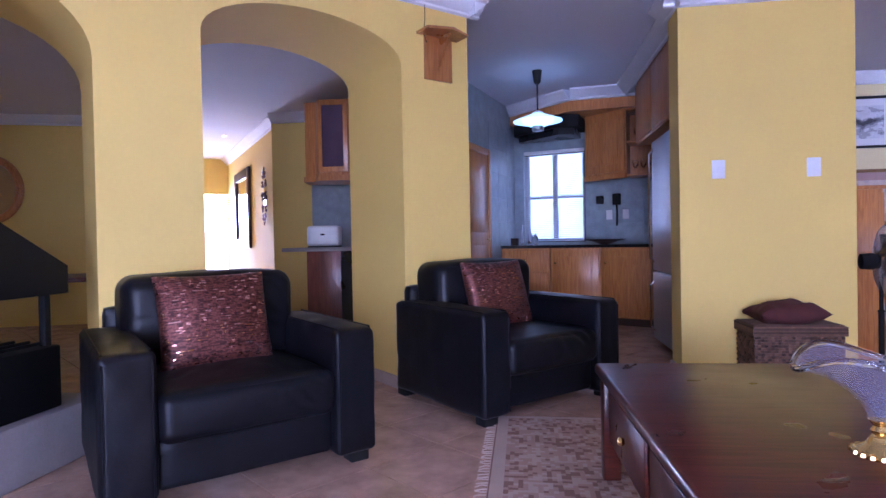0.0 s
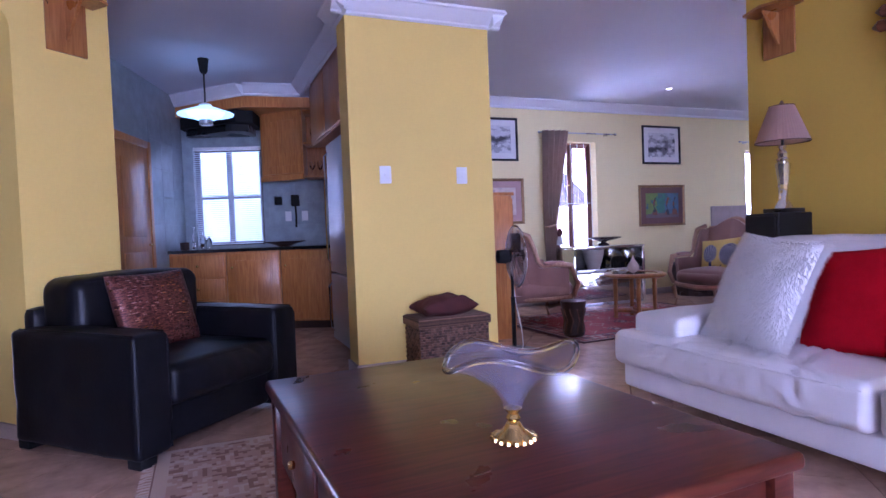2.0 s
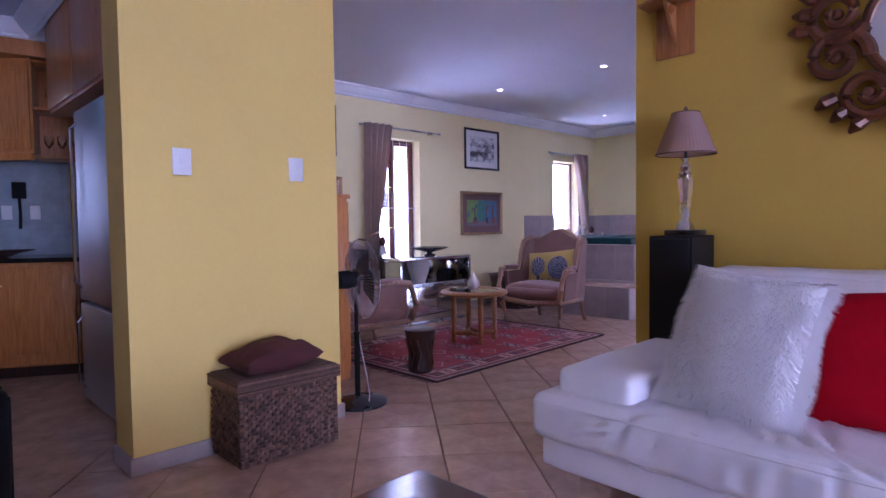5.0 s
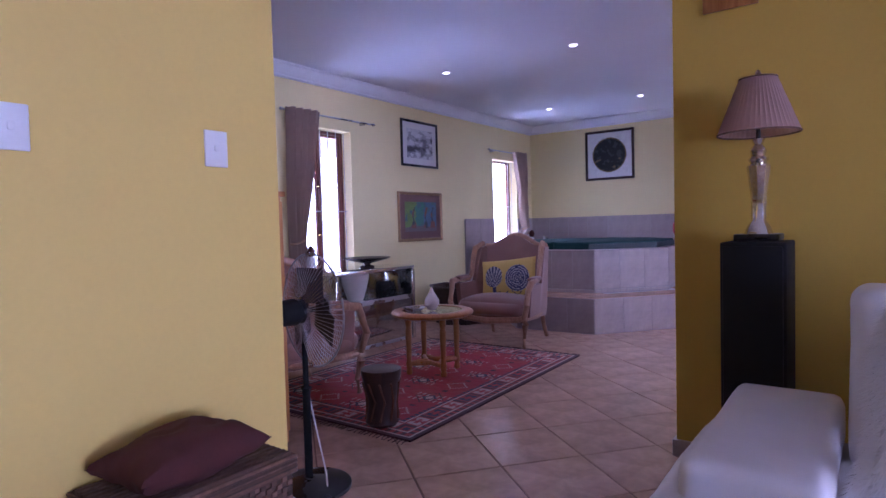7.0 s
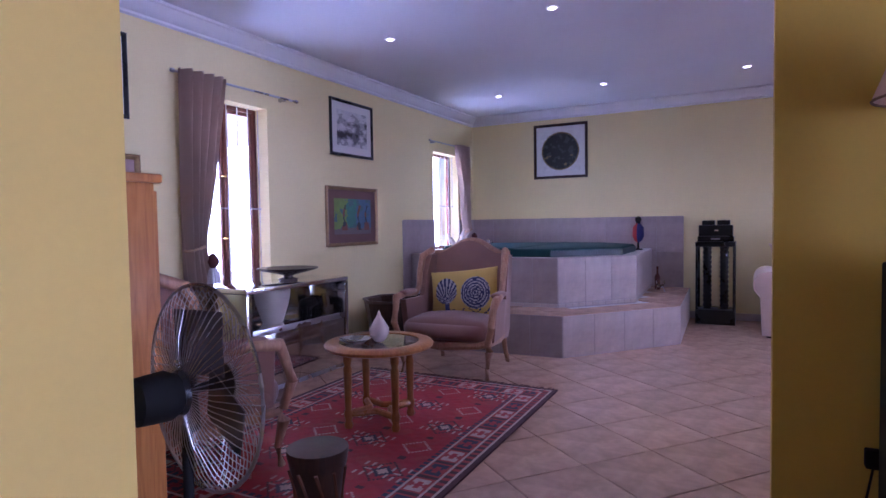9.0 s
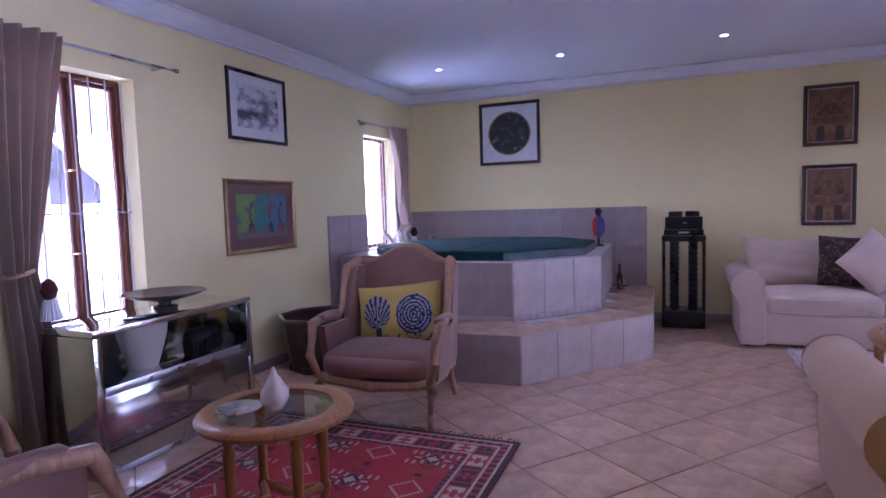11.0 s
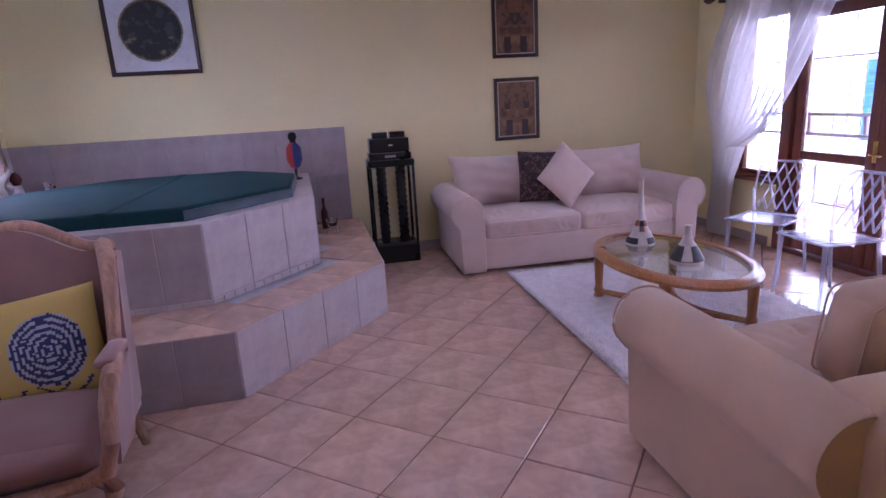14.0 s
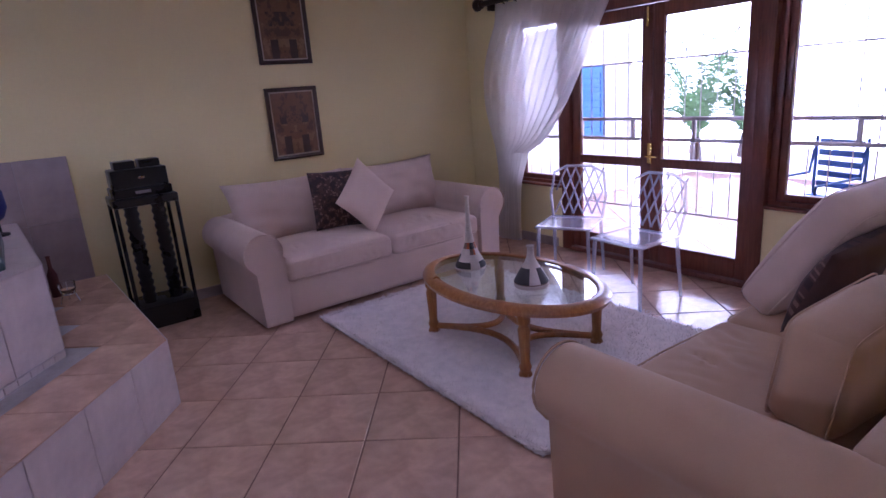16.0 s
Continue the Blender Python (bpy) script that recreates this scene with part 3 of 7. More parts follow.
def slope(x):
    """Height of the roof above x, ridge at 0.4."""
    return 1.98 + 0.85 * (3.02 - abs(x - 0.4))


for x in (2.9, -2.1):
    for y in (0.4, 5.0):
        part("post", box((x - 0.07, y - 0.07, 0), (x + 0.07, y + 0.07, slope(x) - 0.25), 0.01), OUTWALL, t)
for x in (3.42, -2.62):
    part("roof_slope", prism([(x, slope(x)), (x, slope(x) - 0.26), (0.4, slope(0.4) - 0.26), (0.4, slope(0.4))], 0, 5.6, m=UPRIGHT), ROOF, t)
struct("backdrop", box((-6.0, 19.0, -0.3), (30.0, 19.05, 11.0)), glow("hazy_north_sky", (0.80, 0.89, 1.0), 26.0), "bright hazy sky beyond the neighbouring roof", "backdrop")

t = thing("blue_shutter", pose(12.37, -4.2, 0.4), "tall blue painted louvred shutter on far patio wall", "shutter")
BLUEPAINT = mat("blue_paint", (0.03, 0.13, 0.42), 0.6, var=0.1)
part("frame", box((-0.25, -0.05, 0), (0.25, 0.0, 1.32), 0.01), BLUEPAINT, t)
for k in range(9):
    part("slat", box((-0.2, 0.0, 0.1 + k * 0.125), (0.2, 0.03, 0.19 + k * 0.125), 0.004), BLUEPAINT, t)
struct("patio_wall", box((11.7, -4.5, -0.22), (14.4, -4.26, 2.5)), GARDEN, "sunlit white rendered wall beside the patio", "wall")
LEAF = mat("palm_leaf", (0.12, 0.24, 0.10), 0.6, var=0.3, scale=5)
for px, py, s in ((10.7, -5.0, 1.1), (10.2, -5.7, 0.95), (11.2, -5.8, 1.0)):
    t = thing("palm_bush", pose(px, py, -0.05), "green feathery palm bush on the patio", "plant", "palm bushes")
    part("trunk", lathe([(0.11, 0), (0.09, 0.2), (0.06, 0.42)], 10), DARKWOOD, t)
    rr = random.Random(px * 7)
    for k in range(44):
        a, lift = rr.uniform(0, 6.28), rr.uniform(1.2, 2.4)
        bm = bmesh.new()
        L2 = rr.uniform(0.9, 1.5) * s
        pts = [Vector((math.cos(a) * L2 * q * 0.55, math.sin(a) * L2 * q * 0.55, 0.36 + L2 * (lift * q - 1.0 * q * q))) for q in [j / 9 for j in range(10)]]
        tube(pts, 0.006, 4, bm=bm)
        side = Vector((-math.sin(a), math.cos(a), 0))
        for j in range(1, 10):
            for sg in (-1, 1):
                b0 = pts[j]
                tip = b0 + side * sg * 0.22 * s * (1 - 0.5 * j / 9) + (pts[j] - pts[j - 1]) * 0.9 + Vector((0, 0, -0.06))
                w = Vector((0, 0, 0.014))
                vs = [bm.verts.new(b0 - w), bm.verts.new(b0 + w), bm.verts.new(tip)]
                bm.faces.new(vs)
        part("frond", bm, LEAF, t, smooth=0)

t = thing("patio_chair", pose(6.95, -0.45, -0.05, 0, 0, 160), "dark blue metal garden chair on the patio", "chair")
for k in range(6):
    part("slat", box((-0.24, -0.22 + k * 0.08, 0.43), (0.24, -0.16 + k * 0.08, 0.45), 0.004), BLUEPAINT, t)
for k in range(5):
    part("back_slat", box((-0.2, 0.24, 0.52 + k * 0.09), (0.2, 0.26, 0.57 + k * 0.09), 0.004), BLUEPAINT, t)
for x in (-0.24, 0.22):
    part("frame", tube([(x, -0.24, 0), (x, -0.24, 0.62), (x, 0.2, 0.64), (x, 0.26, 0.95), (x, 0.26, 0)], 0.014, 6), BLUEPAINT, t)


# taupe curtains at the north windows
def taupe_curtain(name, x0, x1, ztop, ztie, side, y, label, zbot=0.03, wtie=0.10):
    """Pleated curtain, tied back at ztie towards side."""
    def at(u, v):
        z = ztop - (ztop - zbot) * v
        k = min(1, abs(z - ztie) / ((ztop - ztie) if z > ztie else (ztie - zbot) * 0.95))
        k = k ** 1.1
        full = (x1 - x0)
        edge = x0 if side < 0 else x1
        width = wtie + (full - wtie) * k
        x = edge + (width * u if side < 0 else -width * u)
        amp = 0.020 + 0.034 * (1 - 0.3 * k)
        yy = y - 0.05 + amp * math.sin(u * 2 * math.pi * 4.5 + 0.9 * math.sin(v * 5)) + 0.015 * noise.noise(Vector((u * 4, v * 6, x0)))
        return (x, yy, z)
    t = thing(name, pose(0, 0, 0), label, "curtain", "taupe curtains")
    part("drape", sheet(90, 40, at, 0.003), TAUPE, t)
    ex = x0 + wtie * 0.5 if side < 0 else x1 - wtie * 0.5
    part("tieback", tube([(ex + 0.075 * math.cos(a), y - 0.05 + 0.055 * math.sin(a), ztie + 0.02 * math.cos(a)) for a in [2 * math.pi * i / 20 for i in range(20)]], 0.012, 6, True), TANFAB, t)
    tas = part("tassel", lathe([(0.0, 0.0), (0.03, 0.02), (0.045, 0.06), (0.03, 0.1), (0.01, 0.12)], 12, m=Matrix.Translation((ex + 0.10, y - 0.11, ztie - 0.16))), MAROON, t)
    fr = bmesh.new()
    for i in range(14):
        a = 2 * math.pi * i / 14
        tube([(ex + 0.10 + 0.02 * math.cos(a), y - 0.11 + 0.02 * math.sin(a), ztie - 0.15), (ex + 0.10 + 0.05 * math.cos(a), y - 0.11 + 0.04 * math.sin(a), ztie - 0.26)], 0.010, 5, bm=fr)
    part("fringe", fr, PAPER, tas)["kind"] = "stuff"
    return t


def curtain_rod(x0, x1, z, y, label):
    t = thing("curtain_rod", pose(0, 0, 0), label, "curtain rod", "curtain rods")
    part("rod", tube([(x0, y, z), (x1, y, z)], 0.009, 8), STEEL, t)
    for x in (x0, x1):
        part("finial", lathe([(0.009, 0), (0.016, 0.01), (0.014, 0.03), (0, 0.036)], 10, m=Matrix.Translation((x, y, z)) @ Matrix.Rotation(radians(-90 if x == x0 else 90), 4, "Y")), STEEL, t)
    for x in (x0 + 0.12, x1 - 0.12):
        part("bracket", box((x - 0.01, y, z - 0.02), (x + 0.01, 7.43, z + 0.01), 0.003), STEEL, t)


curtain_rod(4.76, 5.97, 2.31, 7.36, "thin steel curtain rod above tall window")
curtain_rod(8.42, 9.42, 2.265, 7.36, "thin steel curtain rod above window by the tub")
taupe_curtain("curtain", 4.77, 5.17, 2.33, 1.06, -1, 7.36, "long taupe curtain tied back with rope and tassel", wtie=0.15)
taupe_curtain("curtain", 9.05, 9.40, 2.28, 1.12, 1, 7.36, "short taupe curtain tied back beside the tub", 0.93)

# sheer curtain at the doors
t = thing("sheer_curtain", pose(0, 0, 0), "white sheer curtain swept aside and gathered near the floor corner", "curtain")


def sheer_at(u, v):
    z = 2.23 - 2.20 * v
    q = (z - 0.92) / 1.31
    if q > 0:
        right = 8.84 - 1.02 * q ** 0.60
        left = 9.24 + 0.16 * math.sin(math.pi * min(1, q * 1.15)) - 0.06 * q
    else:
        right, left = 8.84 + 0.12 * min(1, -q * 4), 9.24 - 0.03 * math.sin(-q * 6)
    x = left + (right - left) * u
    sag = 0.09 * math.sin(math.pi * u) * max(0, min(1, q * 3)) * (1 - q)
    deep = 0.022 + 0.03 * max(0, 1 - abs(q) * 2.2)
    fold = math.sin(u * 2 * math.pi * 11 + 1.2 * math.sin(v * 3.1) + 2.5 * noise.noise(Vector((u * 2.5, v * 1.2, 3))))
    yy = 1.0 + deep * fold + 0.04 * noise.noise(Vector((u * 4, v * 2.5, 7)))
    return (x, yy, z - sag)


part("drape", sheet(150, 46, sheer_at, 0), SHEER, t)
t = thing("curtain_pole", pose(0, 0, 0), "thick dark wooden curtain pole with ball ends", "curtain rod")
part("pole", tube([(5.0, 1.0, 2.26), (9.36, 1.0, 2.26)], 0.026, 12), DARKWOOD, t)
part("finial", lathe([(0.026, 0), (0.04, 0.01), (0.028, 0.03), (0.055, 0.06), (0.055, 0.085), (0.03, 0.11), (0, 0.12)], 16, m=Matrix.Translation((9.36, 1.0, 2.26)) @ Matrix.Rotation(radians(90), 4, "Y")), DARKWOOD, t)
for x in (5.3, 7.3, 9.28):
    part("bracket", box((x - 0.018, 0.851, 2.19), (x + 0.018, 1.0, 2.25), 0.006), DARKWOOD, t)
for i in range(9):
    x = 7.85 + i * 0.15
    part("ring", tube([(x, 1.0 + 0.036 * math.cos(a), 2.255 + 0.036 * math.sin(a)) for a in [2 * math.pi * k / 16 for k in range(16)]], 0.006, 5, True), DARKWOOD, t)

# ---- living room ----
def black_armchair(m, label):
    t = thing("armchair", m, label, "armchair", "black leather armchairs")
    w, d = 1.12, 0.98
    part("base", soft((0.19, 0.06, 0.06), (w - 0.19, d - 0.1, 0.27), 0.03, 8, wr=0.003), BLACKLEA, t)
    rf = random.Random(int(m.translation.x * 10))
    seat = soft((0.195, 0.0, 0.25), (w - 0.195, d - 0.25, 0.45), 0.05, 44, (0, 0.015, 0.025), 0.005, 5, 1.3)
    crease(seat, folds(rf, 9, 0.25, w - 0.25, 0.27, 0.40, 0.9, 0.13, 0.012, 0.007), 1, 0.5)
    crease(seat, folds(rf, 7, 0.25, w - 0.25, 0.0, 0.5, 0.8, 0.2, 0.016, 0.005), 2, 0.6)
    part("seat", seat, BLACKLEA, t, "creased black leather seat")
    back = soft((0.15, d - 0.36, 0.40), (w - 0.15, d - 0.06, 0.87), 0.075, 40, (0, 0.035, 0.015), 0.006, 5, 4.1)
    crease(back, folds(rf, 12, 0.2, w - 0.2, 0.5, 0.8, 0.9, 0.16, 0.015, 0.007), 1, 0.4)
    part("backrest", back, BLACKLEA, t)
    for x0, x1 in ((0.0, 0.2), (w - 0.2, w)):
        arm = part("armrest", soft((x0, 0.0, 0.05), (x1, d - 0.06, 0.62), 0.03, 26, (0.008, 0, 0.012), 0.008, 6, x0 * 9), BLACKLEA, t)
        for x in (x0 + 0.018, x1 - 0.018):
            part("seam", tube([(x, 0.004, 0.07), (x, 0.0, 0.585), (x, 0.03, 0.622), (x, d - 0.12, 0.625)], 0.005, 6), BLACKLEA, arm)
    part("rear_panel", soft((0.1, d - 0.1, 0.06), (w - 0.1, d, 0.72), 0.03, 6), BLACKLEA, t)
    for x in (0.03, w - 0.12):
        for y in (0.03, d - 0.12):
            part("leg", box((x, y, 0), (x + 0.09, y + 0.09, 0.07), 0.006), MATTBLACK, t)
    return t


FACE = 43.0
chair_a = pose(-1.05, 2.40, 0, 0, 0, FACE)
chair_b = pose(0.24, 3.60, 0, 0, 0, FACE)
black_armchair(chair_a, "bulky black leather armchair with thick square arms")
black_armchair(chair_b, "bulky black leather armchair with thick square arms near kitchen passage")

SEQ = mat("copper_sequins", (0.17, 0.055, 0.042), 0.35, metal=0.6, var=0.6, scale=120, bump=1.0, bscale=160)
SEQ2 = mat("bright_sequins", (0.60, 0.32, 0.25), 0.16, metal=0.9, var=0.4, scale=90)
SEQ3 = mat("dark_sequins", (0.07, 0.020, 0.017), 0.35, metal=0.5, var=0.5, scale=90)


def sequin_pick(u, v):
    k = noise.noise(Vector((u * 16, v * 90, 1))) + 0.12 * noise.noise(Vector((u * 3, v * 3, 6)))
    return 2 if k > 0.40 else (1 if k < -0.12 else 0)


def cushion(name, m, w, h, t, mats, label, pick=None, n=20, seed=0.0, pinch=0.05, wr=0.006):
    c = part(name, pillow(w, h, t, n, wr, seed, pick, pinch), mats, m=m)
    return tagged(c, label, "cushion")


for base in (chair_a, chair_b):
    cushion("cushion", base @ pose(0.53, 0.50, 0.655, -17, 0, 3), 0.52, 0.46, 0.17, [SEQ, SEQ3, SEQ2], "square copper and brown sequined cushion on black armchair", sequin_pick, 80, 2.0)

# coffee table
t = thing("coffee_table", pose(0.805, 1.60, 0, 0, 0, 2.2), "low square dark mahogany coffee table with glossy top", "coffee table")
tw, td = 1.06, 1.48
part("tabletop", box((0, 0, 0.435), (tw, td, 0.48), 0.016, 3), MAHOG, t)
part("apron", box((0.045, 0.045, 0.17), (tw - 0.045, td - 0.045, 0.435), 0.006), MAHOG, t)
for x in (0.02, tw - 0.09):
    for y in (0.02, td - 0.09):
        part("leg", box((x, y, 0), (x + 0.07, y + 0.07, 0.435), 0.008), MAHOG, t)
for k in range(2):
    y0 = 0.12 + k * 0.62
    dr = part("drawer", box((0.028, y0, 0.20), (0.046, y0 + 0.56, 0.40), 0.008), MAHOG, t)
    part("knob", lathe([(0.0, 0), (0.012, 0.004), (0.016, 0.014), (0.012, 0.024), (0, 0.027)], 12, m=Matrix.Translation((0.03, y0 + 0.28, 0.30)) @ Matrix.Rotation(radians(-90), 4, "Y")), BRASS, dr)

# footed glass bowl with wavy rim
BOWLGLASS = acrylic("lavender_glass", (0.26, 0.24, 0.32), 0.76, 0.03)
t = thing("glass_bowl", pose(1.29, 2.045, 0.481), "clear glass bowl with wavy folded rim on gilt foot", "glass bowl")
bm = bmesh.new()
prof = [(0.022, 0.085), (0.034, 0.115), (0.058, 0.15), (0.095, 0.188), (0.152, 0.218)]
inner = [(r - 0.009 if r > 0.03 else 0.004, z + 0.004) for r, z in prof[::-1]]
rings = []
for r, z in prof + [(0.162, 0.226)] + inner:
    ring = []
    for i in range(48):
        a = 2 * math.pi * i / 48
        k = max(0, (z - 0.12) / 0.11)
        ring.append(bm.verts.new((r * math.cos(a) * (1 + 0.10 * k), r * math.sin(a) * (1 - 0.12 * k), z + 0.022 * k * math.cos(3 * a + 0.5))))
    rings.append(ring)
for a, b in zip(rings, rings[1:]):
    for i in range(48):
        bm.faces.new((a[i], a[(i + 1) % 48], b[(i + 1) % 48], b[i]))
bm.faces.new(rings[0])
bm.faces.new(rings[-1])
bowl = part("bowl", bm, BOWLGLASS, t)
rim = []
for i in range(64):
    a = 2 * math.pi * i / 64
    rim.append((0.165 * math.cos(a) * 1.10, 0.165 * math.sin(a) * 0.88, 0.224 + 0.022 * math.cos(3 * a + 0.5)))
part("rim", tube(rim, 0.008, 8, True), GLASS, bowl)
part("stem", lathe([(0.02, 0.045), (0.014, 0.05), (0.02, 0.06), (0.013, 0.07), (0.024, 0.085)], 20), BRASS, t)
bm = lathe([(0.055, 0), (0.058, 0.006), (0.05, 0.016), (0.03, 0.028), (0.02, 0.045)], 24)
foot = part("foot", bm, BRASS, t, "gilt beaded foot")
for i in range(16):
    a = 2 * math.pi * i / 16
    part("bead", lathe([(0.0, 0), (0.011, 0.004), (0.009, 0.012), (0, 0.016)], 8, m=Matrix.Translation((0.054 * math.cos(a), 0.054 * math.sin(a), 0))), BRASS, foot)

# patterned rug under the armchair
RUGB, RUGD, RUGL = mat("rug_beige", (0.44, 0.29, 0.22), 0.95, bump=0.6, bscale=300), mat("rug_brown", (0.27, 0.15, 0.11), 0.95, bump=0.6, bscale=300), mat("rug_ivory", (0.52, 0.39, 0.31), 0.95, bump=0.6, bscale=300)


def woven(name, m, w, h, cell, pick, mats, label, tassel=None):
    """Rug of small knots, coloured one by one."""
    bm = bmesh.new()
    nx, ny = round(w / cell), round(h / cell)
    g = {}
    for i in range(nx + 1):
        for j in range(ny + 1):
            g[i, j] = bm.verts.new((w * i / nx, h * j / ny, 0.010 + 0.0015 * noise.noise(Vector((i * 0.35, j * 0.35, 0)))))
    for i in range(nx):
        for j in range(ny):
            f = bm.faces.new((g[i, j], g[i + 1, j], g[i + 1, j + 1], g[i, j + 1]))
            f.material_index = pick(i, j, nx, ny)
    rug = part(name, bm, mats, m=m, smooth=0)
    tagged(rug, label, "rug")
    part("binding", tube([(0, 0, 0.006), (w, 0, 0.006), (w, h, 0.006), (0, h, 0.006)], 0.006, 6, True), mats[1], rug)
    if tassel is not None:
        for x, s in ((0, -1), (w, 1)):
            tb = bmesh.new()
            for k in range(int(h / 0.03)):
                y = 0.015 + k * 0.03
                tube([(x, y, 0.006), (x + s * 0.03, y + random.uniform(-0.008, 0.008), 0.006), (x + s * 0.055, y + random.uniform(-0.015, 0.015), 0.003)], 0.003, 4, bm=tb)
            part("fringe", tb, tassel, rug)["kind"] = "stuff"
    return rug


def speckle(i, j, nx, ny):
    if min(i, j, nx - i, ny - j) < 3:
        return 2
    k = noise.noise(Vector((i * 0.55, j * 0.55, 0))) + 0.45 * noise.noise(Vector((i * 0.17, j * 0.17, 5)))
    return 1 if k > 0.22 else (2 if k < -0.2 else 0)


woven("patterned_rug", pose(0.30, 1.0, 0), 1.9, 2.85, 0.02, speckle, [RUGB, RUGD, RUGL], "beige rug with small brown pattern under the coffee table", RUGL)

# white leather sofa against the mustard wall
t = thing("white_sofa", pose(2.72, 3.46, 0, 0, 0, -90), "long white leather sofa with low flat arms and chrome feet", "sofa")
L = 2.9
part("base", soft((0.04, 0.06, 0.10), (L - 0.04, 1.0, 0.27), 0.03, 8), WHITELEA, t)
for k in range(2):
    x0 = 0.02 + k * (L - 0.04) / 2
    x1, rf = x0 + (L - 0.04) / 2 - 0.012, random.Random(40 + k)
    seat = soft((x0, 0.0, 0.24), (x1, 0.80, 0.435), 0.05, 90, (0, 0.012, 0.018), 0.006, 4.0, k * 7.0)
    crease(seat, folds(rf, 26, x0 + 0.25, x1 - 0.1, 0.0, 0.35, 1.0, 0.26, 0.014, 0.009), 2, 0.5)
    crease(seat, folds(rf, 24, x0 + 0.2, x1 - 0.05, 0.25, 0.38, 1.1, 0.12, 0.013, 0.009), 1, 0.45)
    seat = part("seat_cushion", seat, WHITELEA, t, "creased white leather seat cushion")
    part("seam", tube([(x0 + 0.03, 0.004, 0.405), (x0 + 0.4, -0.010, 0.41), (x1 - 0.4, -0.010, 0.41), (x1 - 0.03, 0.004, 0.405)], 0.0035, 5), WHITELEA, seat)
    b0 = 0.47 + k * (L - 1.0) / 2
    back = soft((b0, 0.52, 0.40), (b0 + (L - 1.0) / 2 - 0.01, 0.80, 0.94), 0.06, 44, (0, 0.03, 0.012), 0.010, 4, 3 + k * 5.0)
    crease(back, folds(rf, 10, b0 + 0.1, b0 + 0.8, 0.55, 0.93, 0.8, 0.12, 0.016, 0.006), 1, 0.4)
    for v in back.verts:
        v.co.y += (v.co.z - 0.42) * 0.34
    part("back_cushion", back, WHITELEA, t)
for x0, x1 in ((0.10, 0.45), (L - 0.45, L - 0.10)):
    part("armrest", soft((x0, 0.09, 0.36), (x1, 1.0, 0.54), 0.04, 20, (0, 0, 0.012), 0.006, 5, x0), WHITELEA, t)
for x in (0.2, L - 0.3):
    for y in (0.12, 0.8):
        part("foot", box((x, y, 0), (x + 0.14, y + 0.03, 0.10), 0.004), CHROME, t)

# cushions on the sofa
FUR = mat("white_fur", (0.84, 0.82, 0.83), 1.0, var=0.04, scale=14, bump=0.1, bscale=200, spec=0.05, sheen=0.15)


furm = pose(3.03, 2.69, 0.695, -24, 5, -98)
fur = part("cushion", pillow(0.46, 0.54, 0.17, 36, 0.014, 4.0, None, 0.05), FUR, m=furm)
tagged(fur, "large fluffy white fur cushion leaning on white sofa", "cushion")
tufts = bmesh.new()
rng = random.Random(5)
for k in range(8000):
    u, v = rng.uniform(-1, 1), rng.uniform(-1, 1)
    if k % 5 < 3:
        u, v = (rng.choice((-1, 1)), v) if rng.random() < 0.55 else (u, rng.choice((-1, 1)))
    bulge = max(0.0, (1 - u * u) * (1 - v * v)) ** 0.42
    p = Vector((0.23 * u * (1 - 0.05 * (1 - v * v)), -0.08 * bulge - 0.004, 0.27 * v * (1 - 0.05 * (1 - u * u))))
    out = Vector((0.045 * u ** 5, 0, 0.030 * v ** 5))
    q = p + out + Vector((0.012 * math.sin(9 * u + 4 * v) + rng.uniform(-0.016, 0.016), -0.008 * bulge, -rng.uniform(0.015, 0.05)))
    w = Vector((0.0022, 0, 0.0006))
    mid = (p + q) / 2 + Vector((0, -0.007 * bulge - 0.002, 0.004))
    a, b, c, d, e = (tufts.verts.new(x) for x in (p - w, p + w, mid + w, mid - w, q))
    tufts.faces.new((a, b, c, d))
    tufts.faces.new((d, c, e))
part("fur", tufts, FUR, fur, "long white fur", smooth=180)["kind"] = "stuff"

cushion("cushion", pose(3.20, 2.35, 0.665, -22, -6, -93), 0.51, 0.50, 0.18, [REDFAB], "square bright red knitted cushion on white sofa", None, 20, 5.0, 0.04)
PTAN = mat("print_tan", (0.30, 0.17, 0.10), 0.9)
PYEL, PGREY, PBRN, PRED, PSKIN = mat("print_yellow", (0.70, 0.52, 0.05), 0.9), mat("print_stone", (0.60, 0.48, 0.16), 0.9), mat("print_brown", (0.15, 0.07, 0.035), 0.9), mat("print_red", (0.55, 0.04, 0.03), 0.9), mat("print_grey", (0.30, 0.26, 0.22), 0.9)


def rows_pick(u, v):
    """Bands of yellow and stone with rows of small round-topped marks."""
    band = int(v * 5.5)
    fy = v * 5.5 - band
    col = u * 8 + 0.5 * (band % 2) + 0.10 * math.sin(band * 3.1)
    fx = col % 1 - 0.5
    kind = noise.noise(Vector((int(col) * 3.7, band * 5.3, 1)))
    if fy < 0.05:
        return 4
    if (fx / 0.24) ** 2 + ((fy - 0.72) / 0.17) ** 2 < 1:
        return 2 if (fx / 0.15) ** 2 + ((fy - 0.68) / 0.11) ** 2 > 1 else 5
    if 0.24 < fy < 0.58 and abs(fx) < 0.10 + 0.14 * (0.58 - fy) / 0.34:
        return 3 if (band == 3 and int(col) == 3) else (4 if kind > -0.1 else 2)
    if 0.06 < fy <= 0.24 and 0.04 < abs(fx) < 0.10:
        return 2
    return 0 if band % 2 else 1


